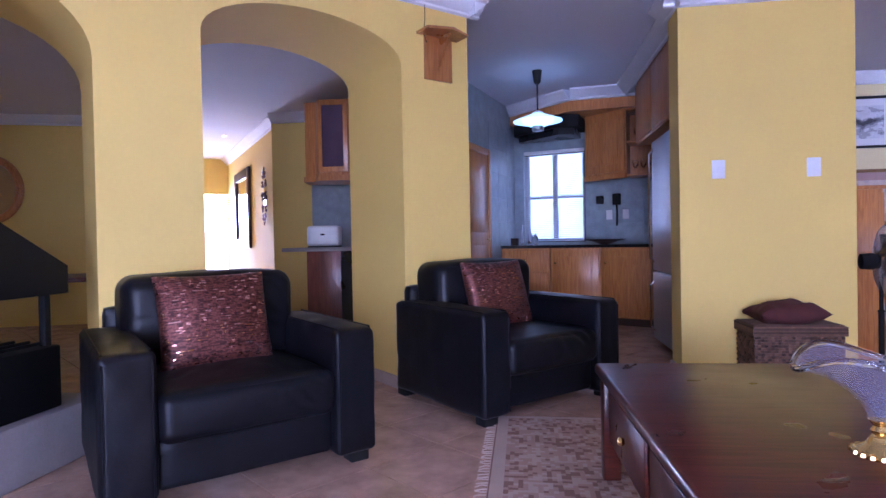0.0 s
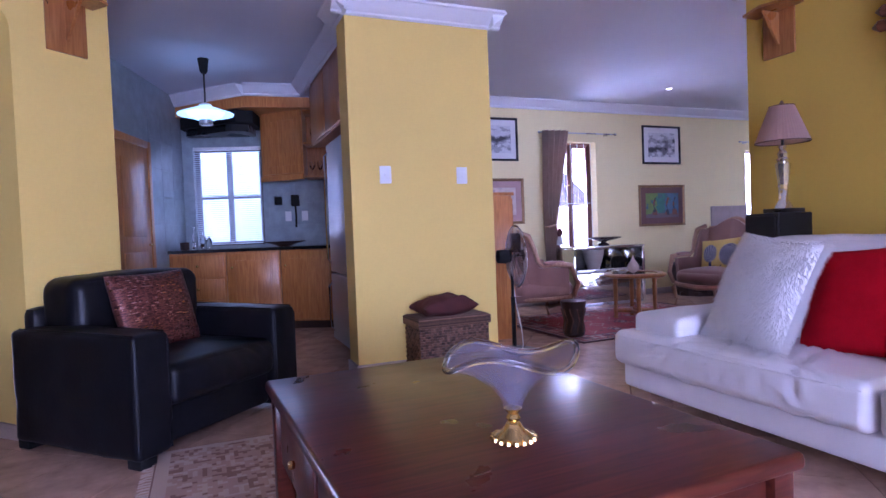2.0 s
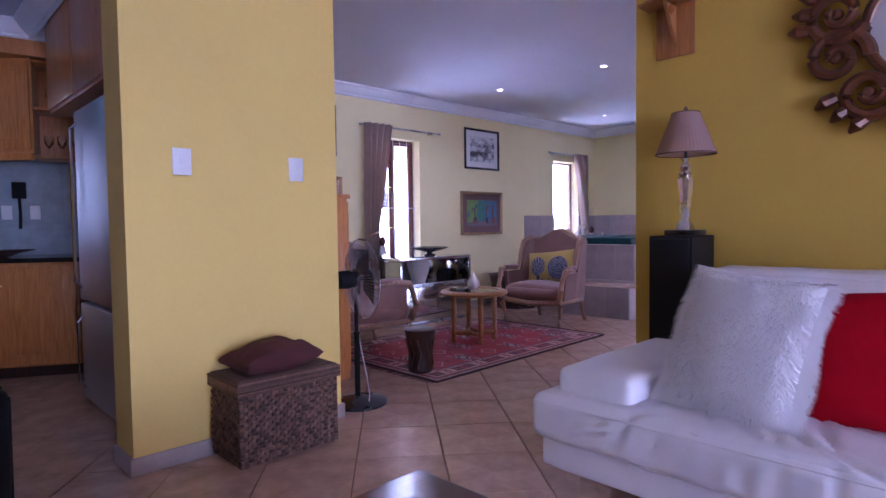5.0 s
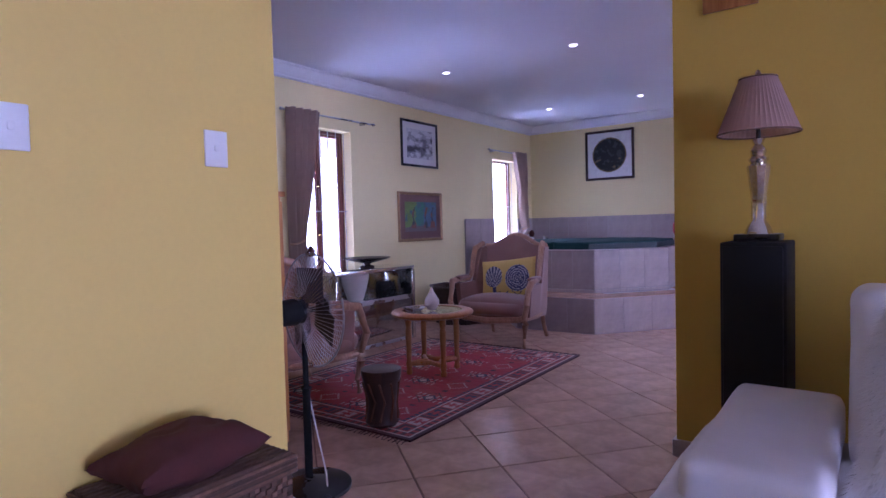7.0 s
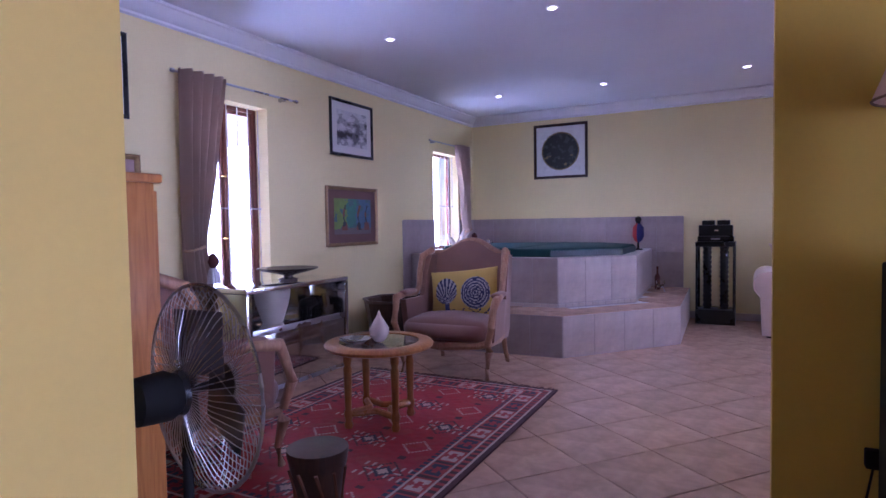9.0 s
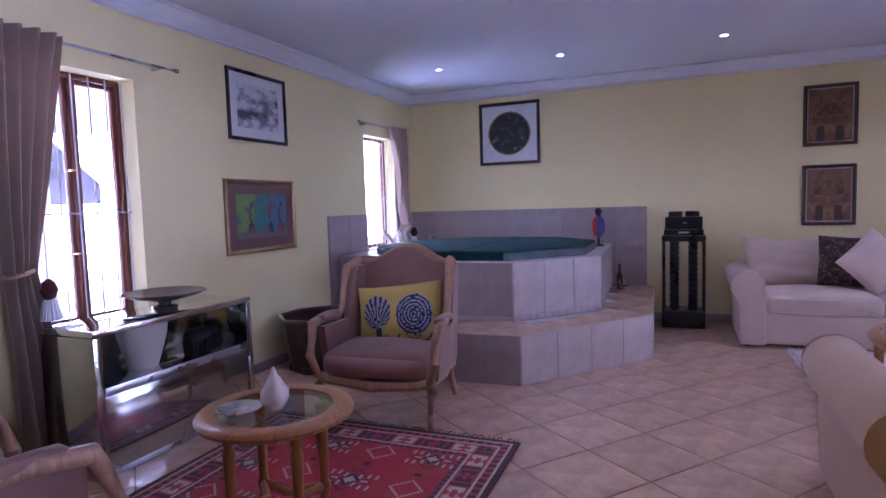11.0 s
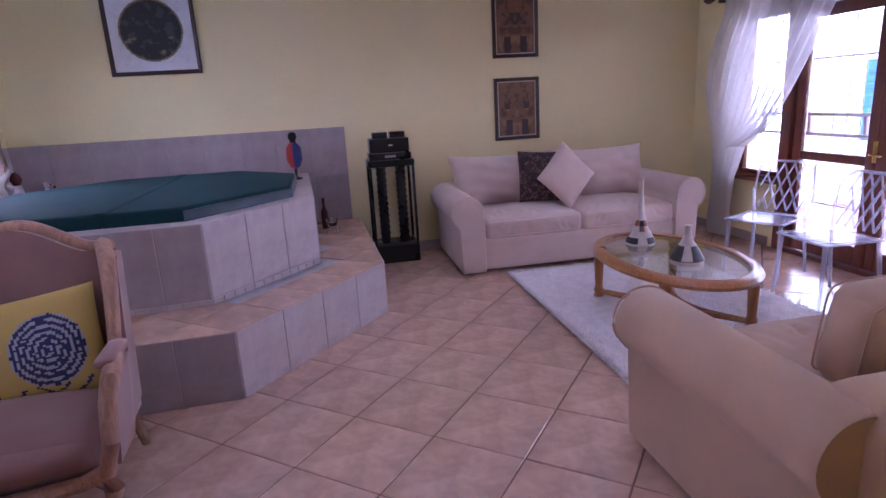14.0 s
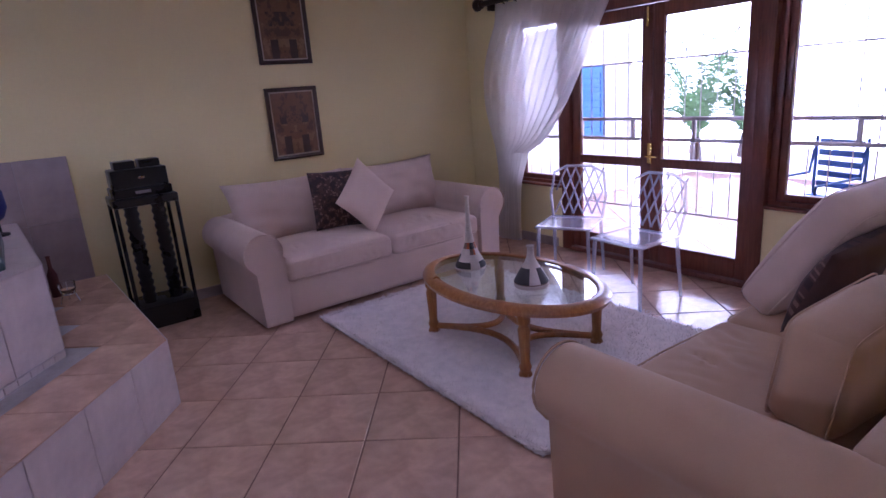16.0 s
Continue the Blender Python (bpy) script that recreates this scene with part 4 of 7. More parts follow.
cushion("cushion", pose(3.15, 1.90, 0.66, -20, 0, -90), 0.54, 0.49, 0.18, [PYEL, PGREY, PBRN, PRED, PSKIN, PTAN], "yellow cushion printed with rows of small brown marks", rows_pick, 110, 8.0, 0.05)

# loudspeaker tower and table lamp beside the sofa
t = thing("loudspeaker", pose(3.82, 3.20, 0), "tall black floor loudspeaker beside the white sofa", "loudspeaker")
part("cabinet", box((0.0, 0.0, 0.02), (0.30, 0.24, 1.075), 0.008), MATTBLACK, t)
part("grille", box((-0.022, 0.012, 0.16), (0.0, 0.228, 1.06), 0.008), MATTBLACK, t)
part("badge", box((-0.0255, 0.10, 0.235), (-0.022, 0.15, 0.247), 0.001), CHROME, t)
part("plinth", box((-0.01, -0.01, 0), (0.31, 0.25, 0.03), 0.004), MATTBLACK, t)
t = thing("table_lamp", pose(4.025, 3.325, 1.076) @ Matrix.Diagonal((1, 1, 0.955, 1)), "table lamp with pleated dusty-pink shade and mirrored baluster base", "lamp")
part("foot", box((-0.085, -0.085, 0), (0.085, 0.085, 0.03), 0.006), BLACK, t)
SILVERED = mat("silvered_lamp_base", (0.72, 0.68, 0.60), 0.10, metal=0.9, var=0.25, scale=20)
part("base", lathe([(0.056, 0.03), (0.045, 0.06), (0.027, 0.09), (0.030, 0.2), (0.042, 0.30), (0.046, 0.33), (0.030, 0.345), (0.040, 0.36), (0.026, 0.375), (0.032, 0.40), (0.016, 0.425), (0.027, 0.45), (0.012, 0.455)], 8), SILVERED, t, "faceted silver baluster")
part("stem", lathe([(0.009, 0.45), (0.009, 0.58)], 10), BLACK, t)
SHADE = sheer("dusty_pink_shade", (0.70, 0.52, 0.47), 0.0)
bm = bmesh.new()
top, bot = [], []
for i in range(96):
    a = 2 * math.pi * i / 96
    k = 1 + (0.012 if i % 2 else -0.012)
    top.append(bm.verts.new((0.072 * k * math.cos(a), 0.072 * k * math.sin(a), 0.715)))
    bot.append(bm.verts.new((0.158 * k * math.cos(a), 0.158 * k * math.sin(a), 0.475)))
for i in range(96):
    bm.faces.new((bot[i], bot[(i + 1) % 96], top[(i + 1) % 96], top[i]))
bmesh.ops.solidify(bm, geom=list(bm.faces), thickness=0.003)
sh = part("shade", bm, SHADE, t, "pleated dusty-pink shade")
for r, z in ((0.072, 0.716), (0.158, 0.475)):
    part("trim", tube([(r * math.cos(a), r * math.sin(a), z) for a in [2 * math.pi * i / 48 for i in range(48)]], 0.004, 6, True), SEAM, sh)
part("finial", lathe([(0.004, 0.70), (0.006, 0.725), (0.013, 0.735), (0.008, 0.75), (0, 0.757)], 12), SEAM, t)
part("harp", tube([(-0.05, 0, 0.58), (-0.055, 0, 0.64), (0, 0, 0.715), (0.055, 0, 0.64), (0.05, 0, 0.58), (-0.05, 0, 0.58)], 0.003, 6), BRASS, t)
bm = tube([(4.188, 3.44, 0.44), (4.17, 3.46, 0.34), (4.165, 3.47, 0.15), (4.16, 3.44, 0.02), (4.1, 3.46, 0.006), (4.0, 3.5, 0.006)], 0.004, 6)
box((4.165, 3.415, 0.43), (4.2, 3.465, 0.49), 0.006, bm=bm)
tagged(part("power_cable", bm, MATTBLACK), "black cable with plug hanging from wall socket", "cable")

# little corner shelves high on the walls
def bird_shelf(m, label):
    t = thing("wall_shelf", m, label, "shelf", "small wall shelves")
    part("board", prism([(-0.17, 0.0), (0.17, 0.0), (0.17, -0.14), (0.0, -0.20), (-0.17, -0.14)], 0.30, 0.318, r=0.003), OAK, t)
    part("back_panel", box((-0.115, -0.018, 0.0), (0.115, -0.001, 0.30), 0.003), OAK, t)
    part("bracket", prism([(0, 0), (0.14, 0), (0, 0.22)], -0.009, 0.009, m=Matrix.Translation((0, -0.018, 0.29)) @ Matrix(((0, 0, 1, 0), (-1, 0, 0, 0), (0, -1, 0, 0), (0, 0, 0, 1)))), OAK, t)
    return t


sh = bird_shelf(DIAG @ pose(-0.265, 0, 2.125), "small orange-varnished wooden wall shelf high beside archway")
bird_shelf(pose(4.2, 3.46, 2.13, 0, 0, -90), "small orange-varnished wooden wall shelf on mustard wall")
tagged(part("shelf_wire", tube([(p.x, p.y, p.z) for p in (DIAG @ Vector((-0.37, -0.01, 2.72)), DIAG @ Vector((-0.375, -0.02, 2.55)), DIAG @ Vector((-0.40, -0.04, 2.42)), DIAG @ Vector((-0.385, -0.05, 2.36)))], 0.0025, 5), MATTBLACK), "thin dark wire hanging down the yellow wall", "cable")

# carved mirror on the mustard wall
t = thing("carved_mirror", pose(4.2, 1.96, 2.05, 0, 0, -90), "wall mirror in heavy bronzed frame of carved scrolls", "mirror")
part("mirror_glass", prism([(0.55 * math.cos(a), 0.36 * math.sin(a)) for a in [2 * math.pi * i / 48 for i in range(48)]], 0.0, 0.012, m=Matrix(((1, 0, 0, 0), (0, 0, -1, -0.012), (0, 1, 0, 0), (0, 0, 0, 1)))), MIRROR, t)


def scroll(cx, cz, r, start, turns, hand):
    pts, rad = [], []
    for i in range(40):
        k = i / 39
        a = start + hand * turns * 2 * math.pi * k
        rr = r * (1 - 0.82 * k)
        pts.append((cx + rr * math.cos(a), -0.035 - 0.015 * k, cz + rr * math.sin(a)))
        rad.append(0.034 * (1 - 0.45 * k))
    return tube(pts, rad, 8)


for i in range(14):
    a = 2 * math.pi * (i + 0.5) / 14
    cx, cz = 0.70 * math.cos(a), 0.47 * math.sin(a)
    bm = scroll(cx, cz, 0.135, a + math.pi * 0.9, 1.55, 1 if i % 2 else -1)
    lathe([(0, 0), (0.03, 0.006), (0.022, 0.026), (0, 0.034)], 12, bm=bm, m=Matrix.Translation((cx, -0.03, cz)) @ Matrix.Rotation(radians(90), 4, "X"))
    sc = part("scroll", bm, GOLDCARV, t)
    for k in (-1, 0, 1):
        b2 = a + k * 0.13
        p = Vector((0.80 * math.cos(b2), -0.03, 0.57 * math.sin(b2)))
        q = Vector((0.90 * math.cos(b2), -0.025, 0.66 * math.sin(b2)))
        if i % 2 == 0:
            part("leaf", tube([p, (p + q) / 2 + Vector((0, -0.02, 0)), q], [0.03, 0.036, 0.010], 8), GOLDCARV, sc)
part("inner_moulding", tube([(0.57 * math.cos(a), -0.02, 0.375 * math.sin(a)) for a in [2 * math.pi * i / 64 for i in range(64)]], 0.026, 8, True), GOLDCARV, t)

# wicker box with cushion at the pier
t = thing("wicker_box", pose(1.92, 4.50, 0), "square dark brown woven wicker storage box", "box")
bw, bd, bh = 0.54, 0.32, 0.42
bm = box((0.012, 0.012, 0.01), (bw - 0.012, bd - 0.012, bh - 0.06))
for k in range(20):
    z = 0.02 + k * 0.0178
    for seg in range(26):
        x = seg * bw / 26
        o = 0.006 if (seg + k) % 2 else 0.0
        box((x + 0.001, 0.0 + o, z), (x + bw / 26 - 0.001, 0.02, z + 0.015), bm=bm)
    for seg in range(14):
        y = seg * bd / 14
        o = 0.006 if (seg + k) % 2 else 0.0
        box((0.0 + o, y + 0.001, z), (0.02, y + bd / 14 - 0.001, z + 0.015), bm=bm)
        box((bw - 0.02, y + 0.001, z), (bw - o, y + bd / 14 - 0.001, z + 0.015), bm=bm)
part("basket", bm, WICKER, t, smooth=0)
wn2, wl2 = WICKER.node_tree.nodes, WICKER.node_tree.links
geo, shade2 = wn2.new("ShaderNodeNewGeometry"), wn2.new("ShaderNodeHueSaturation")
spread = wn2.new("ShaderNodeMapRange")
spread.inputs["To Min"].default_value, spread.inputs["To Max"].default_value = 0.4, 1.7
wl2.new(geo.outputs["Random Per Island"], spread.inputs["Value"])
wl2.new(spread.outputs[0], shade2.inputs["Value"])
wl2.new(wn2["Principled BSDF"].inputs["Base Color"].links[0].from_socket, shade2.inputs["Color"])
wl2.new(shade2.outputs["Color"], wn2["Principled BSDF"].inputs["Base Color"])
bm = bmesh.new()
for k in range(4):
    tube([(-0.008, -0.008, bh - 0.05 + k * 0.015), (bw + 0.008, -0.008, bh - 0.05 + k * 0.015), (bw + 0.008, bd + 0.005, bh - 0.05 + k * 0.015), (-0.008, bd + 0.005, bh - 0.05 + k * 0.015)], 0.009, 6, True, bm=bm)
lid = part("lid", bm, WICKER, t)
for k in range(12):
    part("strand", tube([(0, 0.012 + k * 0.027, bh), (bw, 0.012 + k * 0.027, bh)], 0.0125, 6), WICKER, lid)
cushion("cushion", pose(2.17, 4.655, 0.492, 88, 0, 4), 0.44, 0.30, 0.17, [MAROON], "flat maroon cushion lying on wicker box", None, 40, 9.0, 0.10, 0.018)


def wall_switch(m, label):
    t = thing("light_switch", m, label, "light switch", "light switches")
    part("plate", box((-0.045, -0.009, 0), (0.045, 0.0, 0.13), 0.004), WHITE, t)
    part("rocker", box((-0.010, -0.014, 0.055), (0.010, -0.008, 0.078), 0.003), WHITE, t)


wall_switch(pose(1.82, 4.839, 1.41), "white plastic light switch plate on yellow wall pier")
wall_switch(pose(2.44, 4.839, 1.405), "white plastic light switch plate on yellow wall pier")

# fireplace at the second archway
SOOT = mat("sooty_black_steel", (0.006, 0.006, 0.006), 0.6, var=0.3, spec=0.25)
t = thing("fireplace", pose(-1.95, 2.62, 0), "free-standing black steel fireplace with hood on raised grey hearth", "fireplace")
part("hearth", box((-0.9, -0.75, 0), (0.29, 0.62, 0.27), 0.02), CONCRETE, t)
part("firebox", box((-0.5, -0.45, 0.27), (0.24, 0.38, 0.56), 0.01), SOOT, t)
BRICK = mat("fire_back", (0.35, 0.22, 0.17), 0.9, var=0.25, bump=0.4)
part("fire_back", box((-0.48, -0.43, 0.56), (-0.42, 0.36, 0.80), 0.004), BRICK, t)
for x in (-0.46, 0.18):
    for y in (-0.4, 0.32):
        part("post", box((x, y, 0.56), (x + 0.035, y + 0.035, 0.82), 0.004), SOOT, t)
bm = bmesh.new()
v0 = [bm.verts.new(p) for p in ((-0.52, -0.46, 0.80), (0.27, -0.46, 0.80), (0.27, 0.40, 0.80), (-0.52, 0.40, 0.80))]
v1 = [bm.verts.new((p.co.x, p.co.y, 0.93)) for p in v0]
v2 = [bm.verts.new(p) for p in ((-0.08, -0.08, 1.22), (0.08, -0.08, 1.22), (0.08, 0.08, 1.22), (-0.08, 0.08, 1.22))]
for a, b in ((v0, v1), (v1, v2)):
    for i in range(4):
        bm.faces.new((a[i], a[(i + 1) % 4], b[(i + 1) % 4], b[i]))
bm.faces.new(v0[::-1])
bm.faces.new(v2)
part("hood", bm, SOOT, t)
part("flue", lathe([(0.085, 1.20), (0.085, 2.735)], 24), SOOT, t)
bm = bmesh.new()
for k in range(9):
    tube([(-0.45 + k * 0.08, -0.4, 0.575), (-0.45 + k * 0.08, 0.34, 0.575)], 0.008, 6, bm=bm)
part("grate", bm, SOOT, t)

# ---- room with the spa tub ----
def tile_face(parent, p, q, z0, z1, width, rows, material, proud=0.006, gap=0.004):
    """Tiles one by one on the upright face from p to q (outside to the right hand of the way)."""
    p, q = Vector((*p, 0)), Vector((*q, 0))
    L = (q - p).length
    a = math.atan2(q.y - p.y, q.x - p.x)
    n = max(1, round(L / width))
    for i in range(n):
        for j in range(rows):
            h = (z1 - z0) / rows
            bm = box((gap / 2, -proud, gap / 2), (L / n - gap / 2, 0.0, h - gap / 2), 0.0025, 1)
            part("tile", bm, material, parent, smooth=0, m=Matrix.Translation((p.x, p.y, z0 + j * h)) @ Matrix.Rotation(a, 4, "Z") @ Matrix.Translation((i * L / n, 0, 0)))


t = thing("spa_tub", pose(0, 0, 0), "raised octagonal spa tub surround clad in grey-mauve tiles with step", "spa tub")
STEP = [(7.01, 5.26), (8.06, 4.40), (9.795, 4.47), (9.795, 7.425), (7.83, 7.425), (7.83, 6.95), (6.96, 6.15)]
TUBP = [(7.50, 5.45), (8.23, 4.84), (9.795, 4.92), (9.795, 7.425), (8.0, 7.425), (8.0, 6.85), (7.43, 6.2)]
step = part("step", prism(STEP, 0.0, 0.366), WGROUT, t)
tub = part("surround", prism(TUBP, 0.366, 0.852), WGROUT, t)
ST, RIM = 0.375, 0.86
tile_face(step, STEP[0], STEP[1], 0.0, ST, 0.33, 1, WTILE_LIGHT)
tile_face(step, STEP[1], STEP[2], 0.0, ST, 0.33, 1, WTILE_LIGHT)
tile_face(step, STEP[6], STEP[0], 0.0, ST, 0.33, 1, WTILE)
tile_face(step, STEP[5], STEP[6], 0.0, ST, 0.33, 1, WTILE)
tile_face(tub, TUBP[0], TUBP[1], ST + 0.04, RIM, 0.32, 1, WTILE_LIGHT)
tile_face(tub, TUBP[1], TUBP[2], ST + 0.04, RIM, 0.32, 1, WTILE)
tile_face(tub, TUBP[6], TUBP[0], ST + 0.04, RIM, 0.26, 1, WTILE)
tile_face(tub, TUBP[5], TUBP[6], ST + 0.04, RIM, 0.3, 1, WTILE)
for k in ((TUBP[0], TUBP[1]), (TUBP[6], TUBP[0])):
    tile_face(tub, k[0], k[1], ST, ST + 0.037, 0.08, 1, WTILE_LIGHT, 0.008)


def top_tiles(parent, poly, hole, z, size, ang, material):
    """Square tiles laid on a level top, kept inside poly and outside hole."""
    def inside(x, y, pg):
        c = False
        for i in range(len(pg)):
            (ax, ay), (bx, by) = pg[i], pg[i - 1]
            if (ay > y) != (by > y) and x < (bx - ax) * (y - ay) / (by - ay) + ax:
                c = not c
        return c
    bm = bmesh.new()
    vs = [bm.verts.new((x, y, z)) for x, y in poly]
    bm.faces.new(vs)
    u = Vector((math.cos(ang), math.sin(ang), 0))
    w = Vector((-u.y, u.x, 0))
    o = Vector((poly[0][0], poly[0][1], 0))
    for k in range(-14, 15):
        for d in (u, w):
            bmesh.ops.bisect_plane(bm, geom=list(bm.verts) + list(bm.edges) + list(bm.faces), plane_co=o + d * size * k, plane_no=d)
    polys = [[v.co.copy() for v in f.verts] for f in bm.faces]
    bm.free()
    for pts in polys:
        c = sum(pts, Vector()) / len(pts)
        if hole and inside(c.x, c.y, hole):
            continue
        sh = [p + (c - p).normalized() * 0.003 for p in pts]
        nb = bmesh.new()
        prism([(p.x - c.x, p.y - c.y) for p in sh], z - 0.008, z, bm=nb)
        part("tile", nb, material, parent, smooth=0, m=Matrix.Translation((c.x, c.y, 0)))


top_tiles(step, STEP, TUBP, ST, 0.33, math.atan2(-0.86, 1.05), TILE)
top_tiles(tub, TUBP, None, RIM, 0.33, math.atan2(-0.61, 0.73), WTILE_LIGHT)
# cover's teal with the shade of its window-averted edge put into the colour
TEAL_SHADED = mat("shaded_teal_edge", (0.003, 0.020, 0.024), 0.45, var=0.2)
COVER = [(7.62, 5.56), (8.26, 4.99), (9.05, 5.0), (9.60, 5.5), (9.60, 6.5), (9.05, 7.1), (8.25, 7.1), (7.60, 6.45)]
t = thing("spa_cover", pose(0, 0, RIM), "dark teal vinyl spa cover lying on the octagonal tub", "tub cover")
half1 = [COVER[0], COVER[1], COVER[2], COVER[3], (9.60, 5.99), (7.61, 5.99)]
half2 = [(7.61, 6.0), (9.60, 6.0), COVER[4], COVER[5], COVER[6], COVER[7]]
for hf in (half1, half2):
    part("panel", prism(hf, 0.001, 0.085, r=0.02), TEAL, t)
# added band round the panels carries that shade
for hf in (half1[:5], half2[1:]):
    part("skirt", prism([(8.6 + (x - 8.6) * 1.012, 6.0 + (y - 6.0) * 1.012) for x, y in hf], 0.0005, 0.062), TEAL_SHADED, t, "cover edge in teal darkened for shade")
part("hinge_flap", box((7.61, 5.96, 0.083), (9.60, 6.03, 0.089), 0.002), TEAL, t)

# tiled splash walls behind the tub
t = new("splash_back")
tagged(t, "low grey-mauve tiled splash back behind the tub", "wall tiles", kind="structure")
part("backing", box((9.788, 4.54, 0.37), (9.799, 7.42, 1.262)), WGROUT, t)
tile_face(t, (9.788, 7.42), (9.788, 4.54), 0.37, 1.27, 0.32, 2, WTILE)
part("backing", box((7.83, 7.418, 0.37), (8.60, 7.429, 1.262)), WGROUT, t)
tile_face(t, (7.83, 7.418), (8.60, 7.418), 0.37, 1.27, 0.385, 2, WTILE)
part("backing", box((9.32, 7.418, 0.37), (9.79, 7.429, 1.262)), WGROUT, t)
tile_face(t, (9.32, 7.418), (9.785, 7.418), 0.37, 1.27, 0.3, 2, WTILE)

# ornaments at the tub
REDP, BLUEP = mat("red_glaze", (0.40, 0.02, 0.02), 0.5), mat("blue_glaze", (0.02, 0.03, 0.16), 0.5)
bm = lathe([(0.05, 0), (0.05, 0.012), (0.012, 0.02), (0.012, 0.09), (0.042, 0.11), (0.068, 0.17), (0.064, 0.27), (0.026, 0.32), (0.024, 0.335), (0.036, 0.355), (0.034, 0.385), (0.02, 0.40), (0, 0.405)], 20)
for f in bm.faces:
    c = f.calc_center_median()
    f.material_index = 0 if c.z < 0.1 or c.z > 0.325 else (1 if c.y > 0 else 2)
tagged(part("bird_ornament", bm, [MATTBLACK, REDP, BLUEP], m=pose(9.30, 5.0, RIM + 0.002, 0, 0, -5)), "red and blue parrot-shaped ornament on tub rim", "ornament")
bm = lathe([(0.03, 0), (0.032, 0.15), (0.012, 0.2), (0.012, 0.27), (0.016, 0.28), (0, 0.282)], 14)
tagged(part("oil_bottle", bm, MAROON, m=pose(9.45, 4.80, ST + 0.001)), "slim dark red glass bottle on tiled step", "bottle")
t = thing("wire_candle_holder", pose(9.25, 4.74, ST + 0.001), "small wire and glass candle holder on tiled step", "candle holder")
part("cup", lathe([(0.035, 0.05), (0.05, 0.09), (0.05, 0.13), (0.045, 0.13), (0.045, 0.09), (0.0, 0.055)], 16), GLASS, t)
for k in range(3):
    a = k * 2.094
    part("leg", tube([(0.06 * math.cos(a), 0.06 * math.sin(a), 0), (0.04 * math.cos(a), 0.04 * math.sin(a), 0.06), (0.053 * math.cos(a), 0.053 * math.sin(a), 0.12)], 0.004, 6), STEEL, t)
DRIFT = mat("bleached_driftwood", (0.50, 0.44, 0.40), 0.8, var=0.3, scale=12, bump=0.4)
rr = random.Random(3)
bm = bmesh.new()
for k in range(9):
    a = rr.uniform(0, 6.28)
    p = Vector((0.08 * math.cos(a), 0.08 * math.sin(a), 0.03))
    q = p + Vector((rr.uniform(-0.15, 0.15), rr.uniform(-0.1, 0.1), rr.uniform(0.08, 0.26)))
    tube([p, (p + q) / 2 + Vector((rr.uniform(-0.05, 0.05), rr.uniform(-0.05, 0.05), 0.03)), q], [0.035, 0.03, 0.012], 7, bm=bm)
lathe([(0.12, 0), (0.13, 0.03), (0.08, 0.06), (0, 0.07)], 12, bm=bm)
tagged(part("driftwood_ornament", bm, DRIFT, m=pose(9.1, 7.26, RIM + 0.002)), "pale twisted driftwood ornament on tub rim", "ornament")
t = thing("tap", pose(9.42, 7.02, RIM + 0.002), "small chrome tap at the tub corner", "tap")
part("body", lathe([(0.03, 0), (0.03, 0.02), (0.016, 0.03), (0.016, 0.10), (0.026, 0.12), (0, 0.13)], 14), CHROME, t)
part("spout", tube([(0, 0, 0.08), (-0.05, -0.05, 0.11), (-0.1, -0.1, 0.09)], 0.011, 8), CHROME, t)


# ---- framed pictures ----
def picture(m, w, h, fw, frame_mat, mount_mat, art, pick, label, mount=0.1, group=""):
    """Local: x across, z up from the lower edge's middle, y towards the wall."""
    t = thing("picture", m, label, "picture", group)
    bm = bmesh.new()
    o = [(-w / 2, 0), (w / 2, 0), (w / 2, h), (-w / 2, h)]
    levels = [(0.0, 0.0), (0.0, -0.022), (fw * 0.35, -0.028), (fw * 0.7, -0.022), (fw, -0.014), (fw, -0.002)]
    rings = []
    for off, y in levels:
        rings.append([bm.verts.new((x - math.copysign(off, x), y, z + (off if z == 0 else -off))) for x, z in o])
    for a, b in zip(rings, rings[1:]):
        for i in range(4):
            bm.faces.new((a[i], a[(i + 1) % 4], b[(i + 1) % 4], b[i]))
    part("frame", bm, frame_mat, t, smooth=20)
    part("mount", box((-w / 2 + fw, -0.008, fw), (w / 2 - fw, -0.003, h - fw)), mount_mat, t)
    aw, ah = w - 2 * fw - 2 * mount, h - 2 * fw - 2 * mount
    nx, ny = max(20, int(aw / 0.008)), max(20, int(ah / 0.008))
    bm = bmesh.new()
    g = {(i, j): bm.verts.new((-aw / 2 + aw * i / nx, -0.0125, fw + mount + ah * j / ny)) for i in range(nx + 1) for j in range(ny + 1)}
    for i in range(nx):
        for j in range(ny):
            f = bm.faces.new((g[i, j], g[i + 1, j], g[i + 1, j + 1], g[i, j + 1]))
            f.material_index = pick((i + 0.5) / nx, (j + 0.5) / ny)
    part("print", bm, art, t, smooth=0)
    return t


def shade_of(name, *cols):
    return [mat(name + str(i), c, 0.6, var=0.15, scale=20) for i, c in enumerate(cols)]


INK = shade_of("ink_wash_", (0.60, 0.60, 0.64), (0.36, 0.36, 0.40), (0.16, 0.16, 0.19), (0.05, 0.05, 0.06))


def ink(seed):
    def pick(u, v):
        k = noise.fractal(Vector((u * 4 + seed, v * 5, seed)), 1.0, 2.0, 5)
        h = 0.62 - 0.9 * abs(v - (0.25 + 0.35 * u)) + 0.55 * k - 0.5 * max(0, v - 0.62)
        return 0 if h < 0.30 else (1 if h < 0.5 else (2 if h < 0.72 else 3))
    return pick


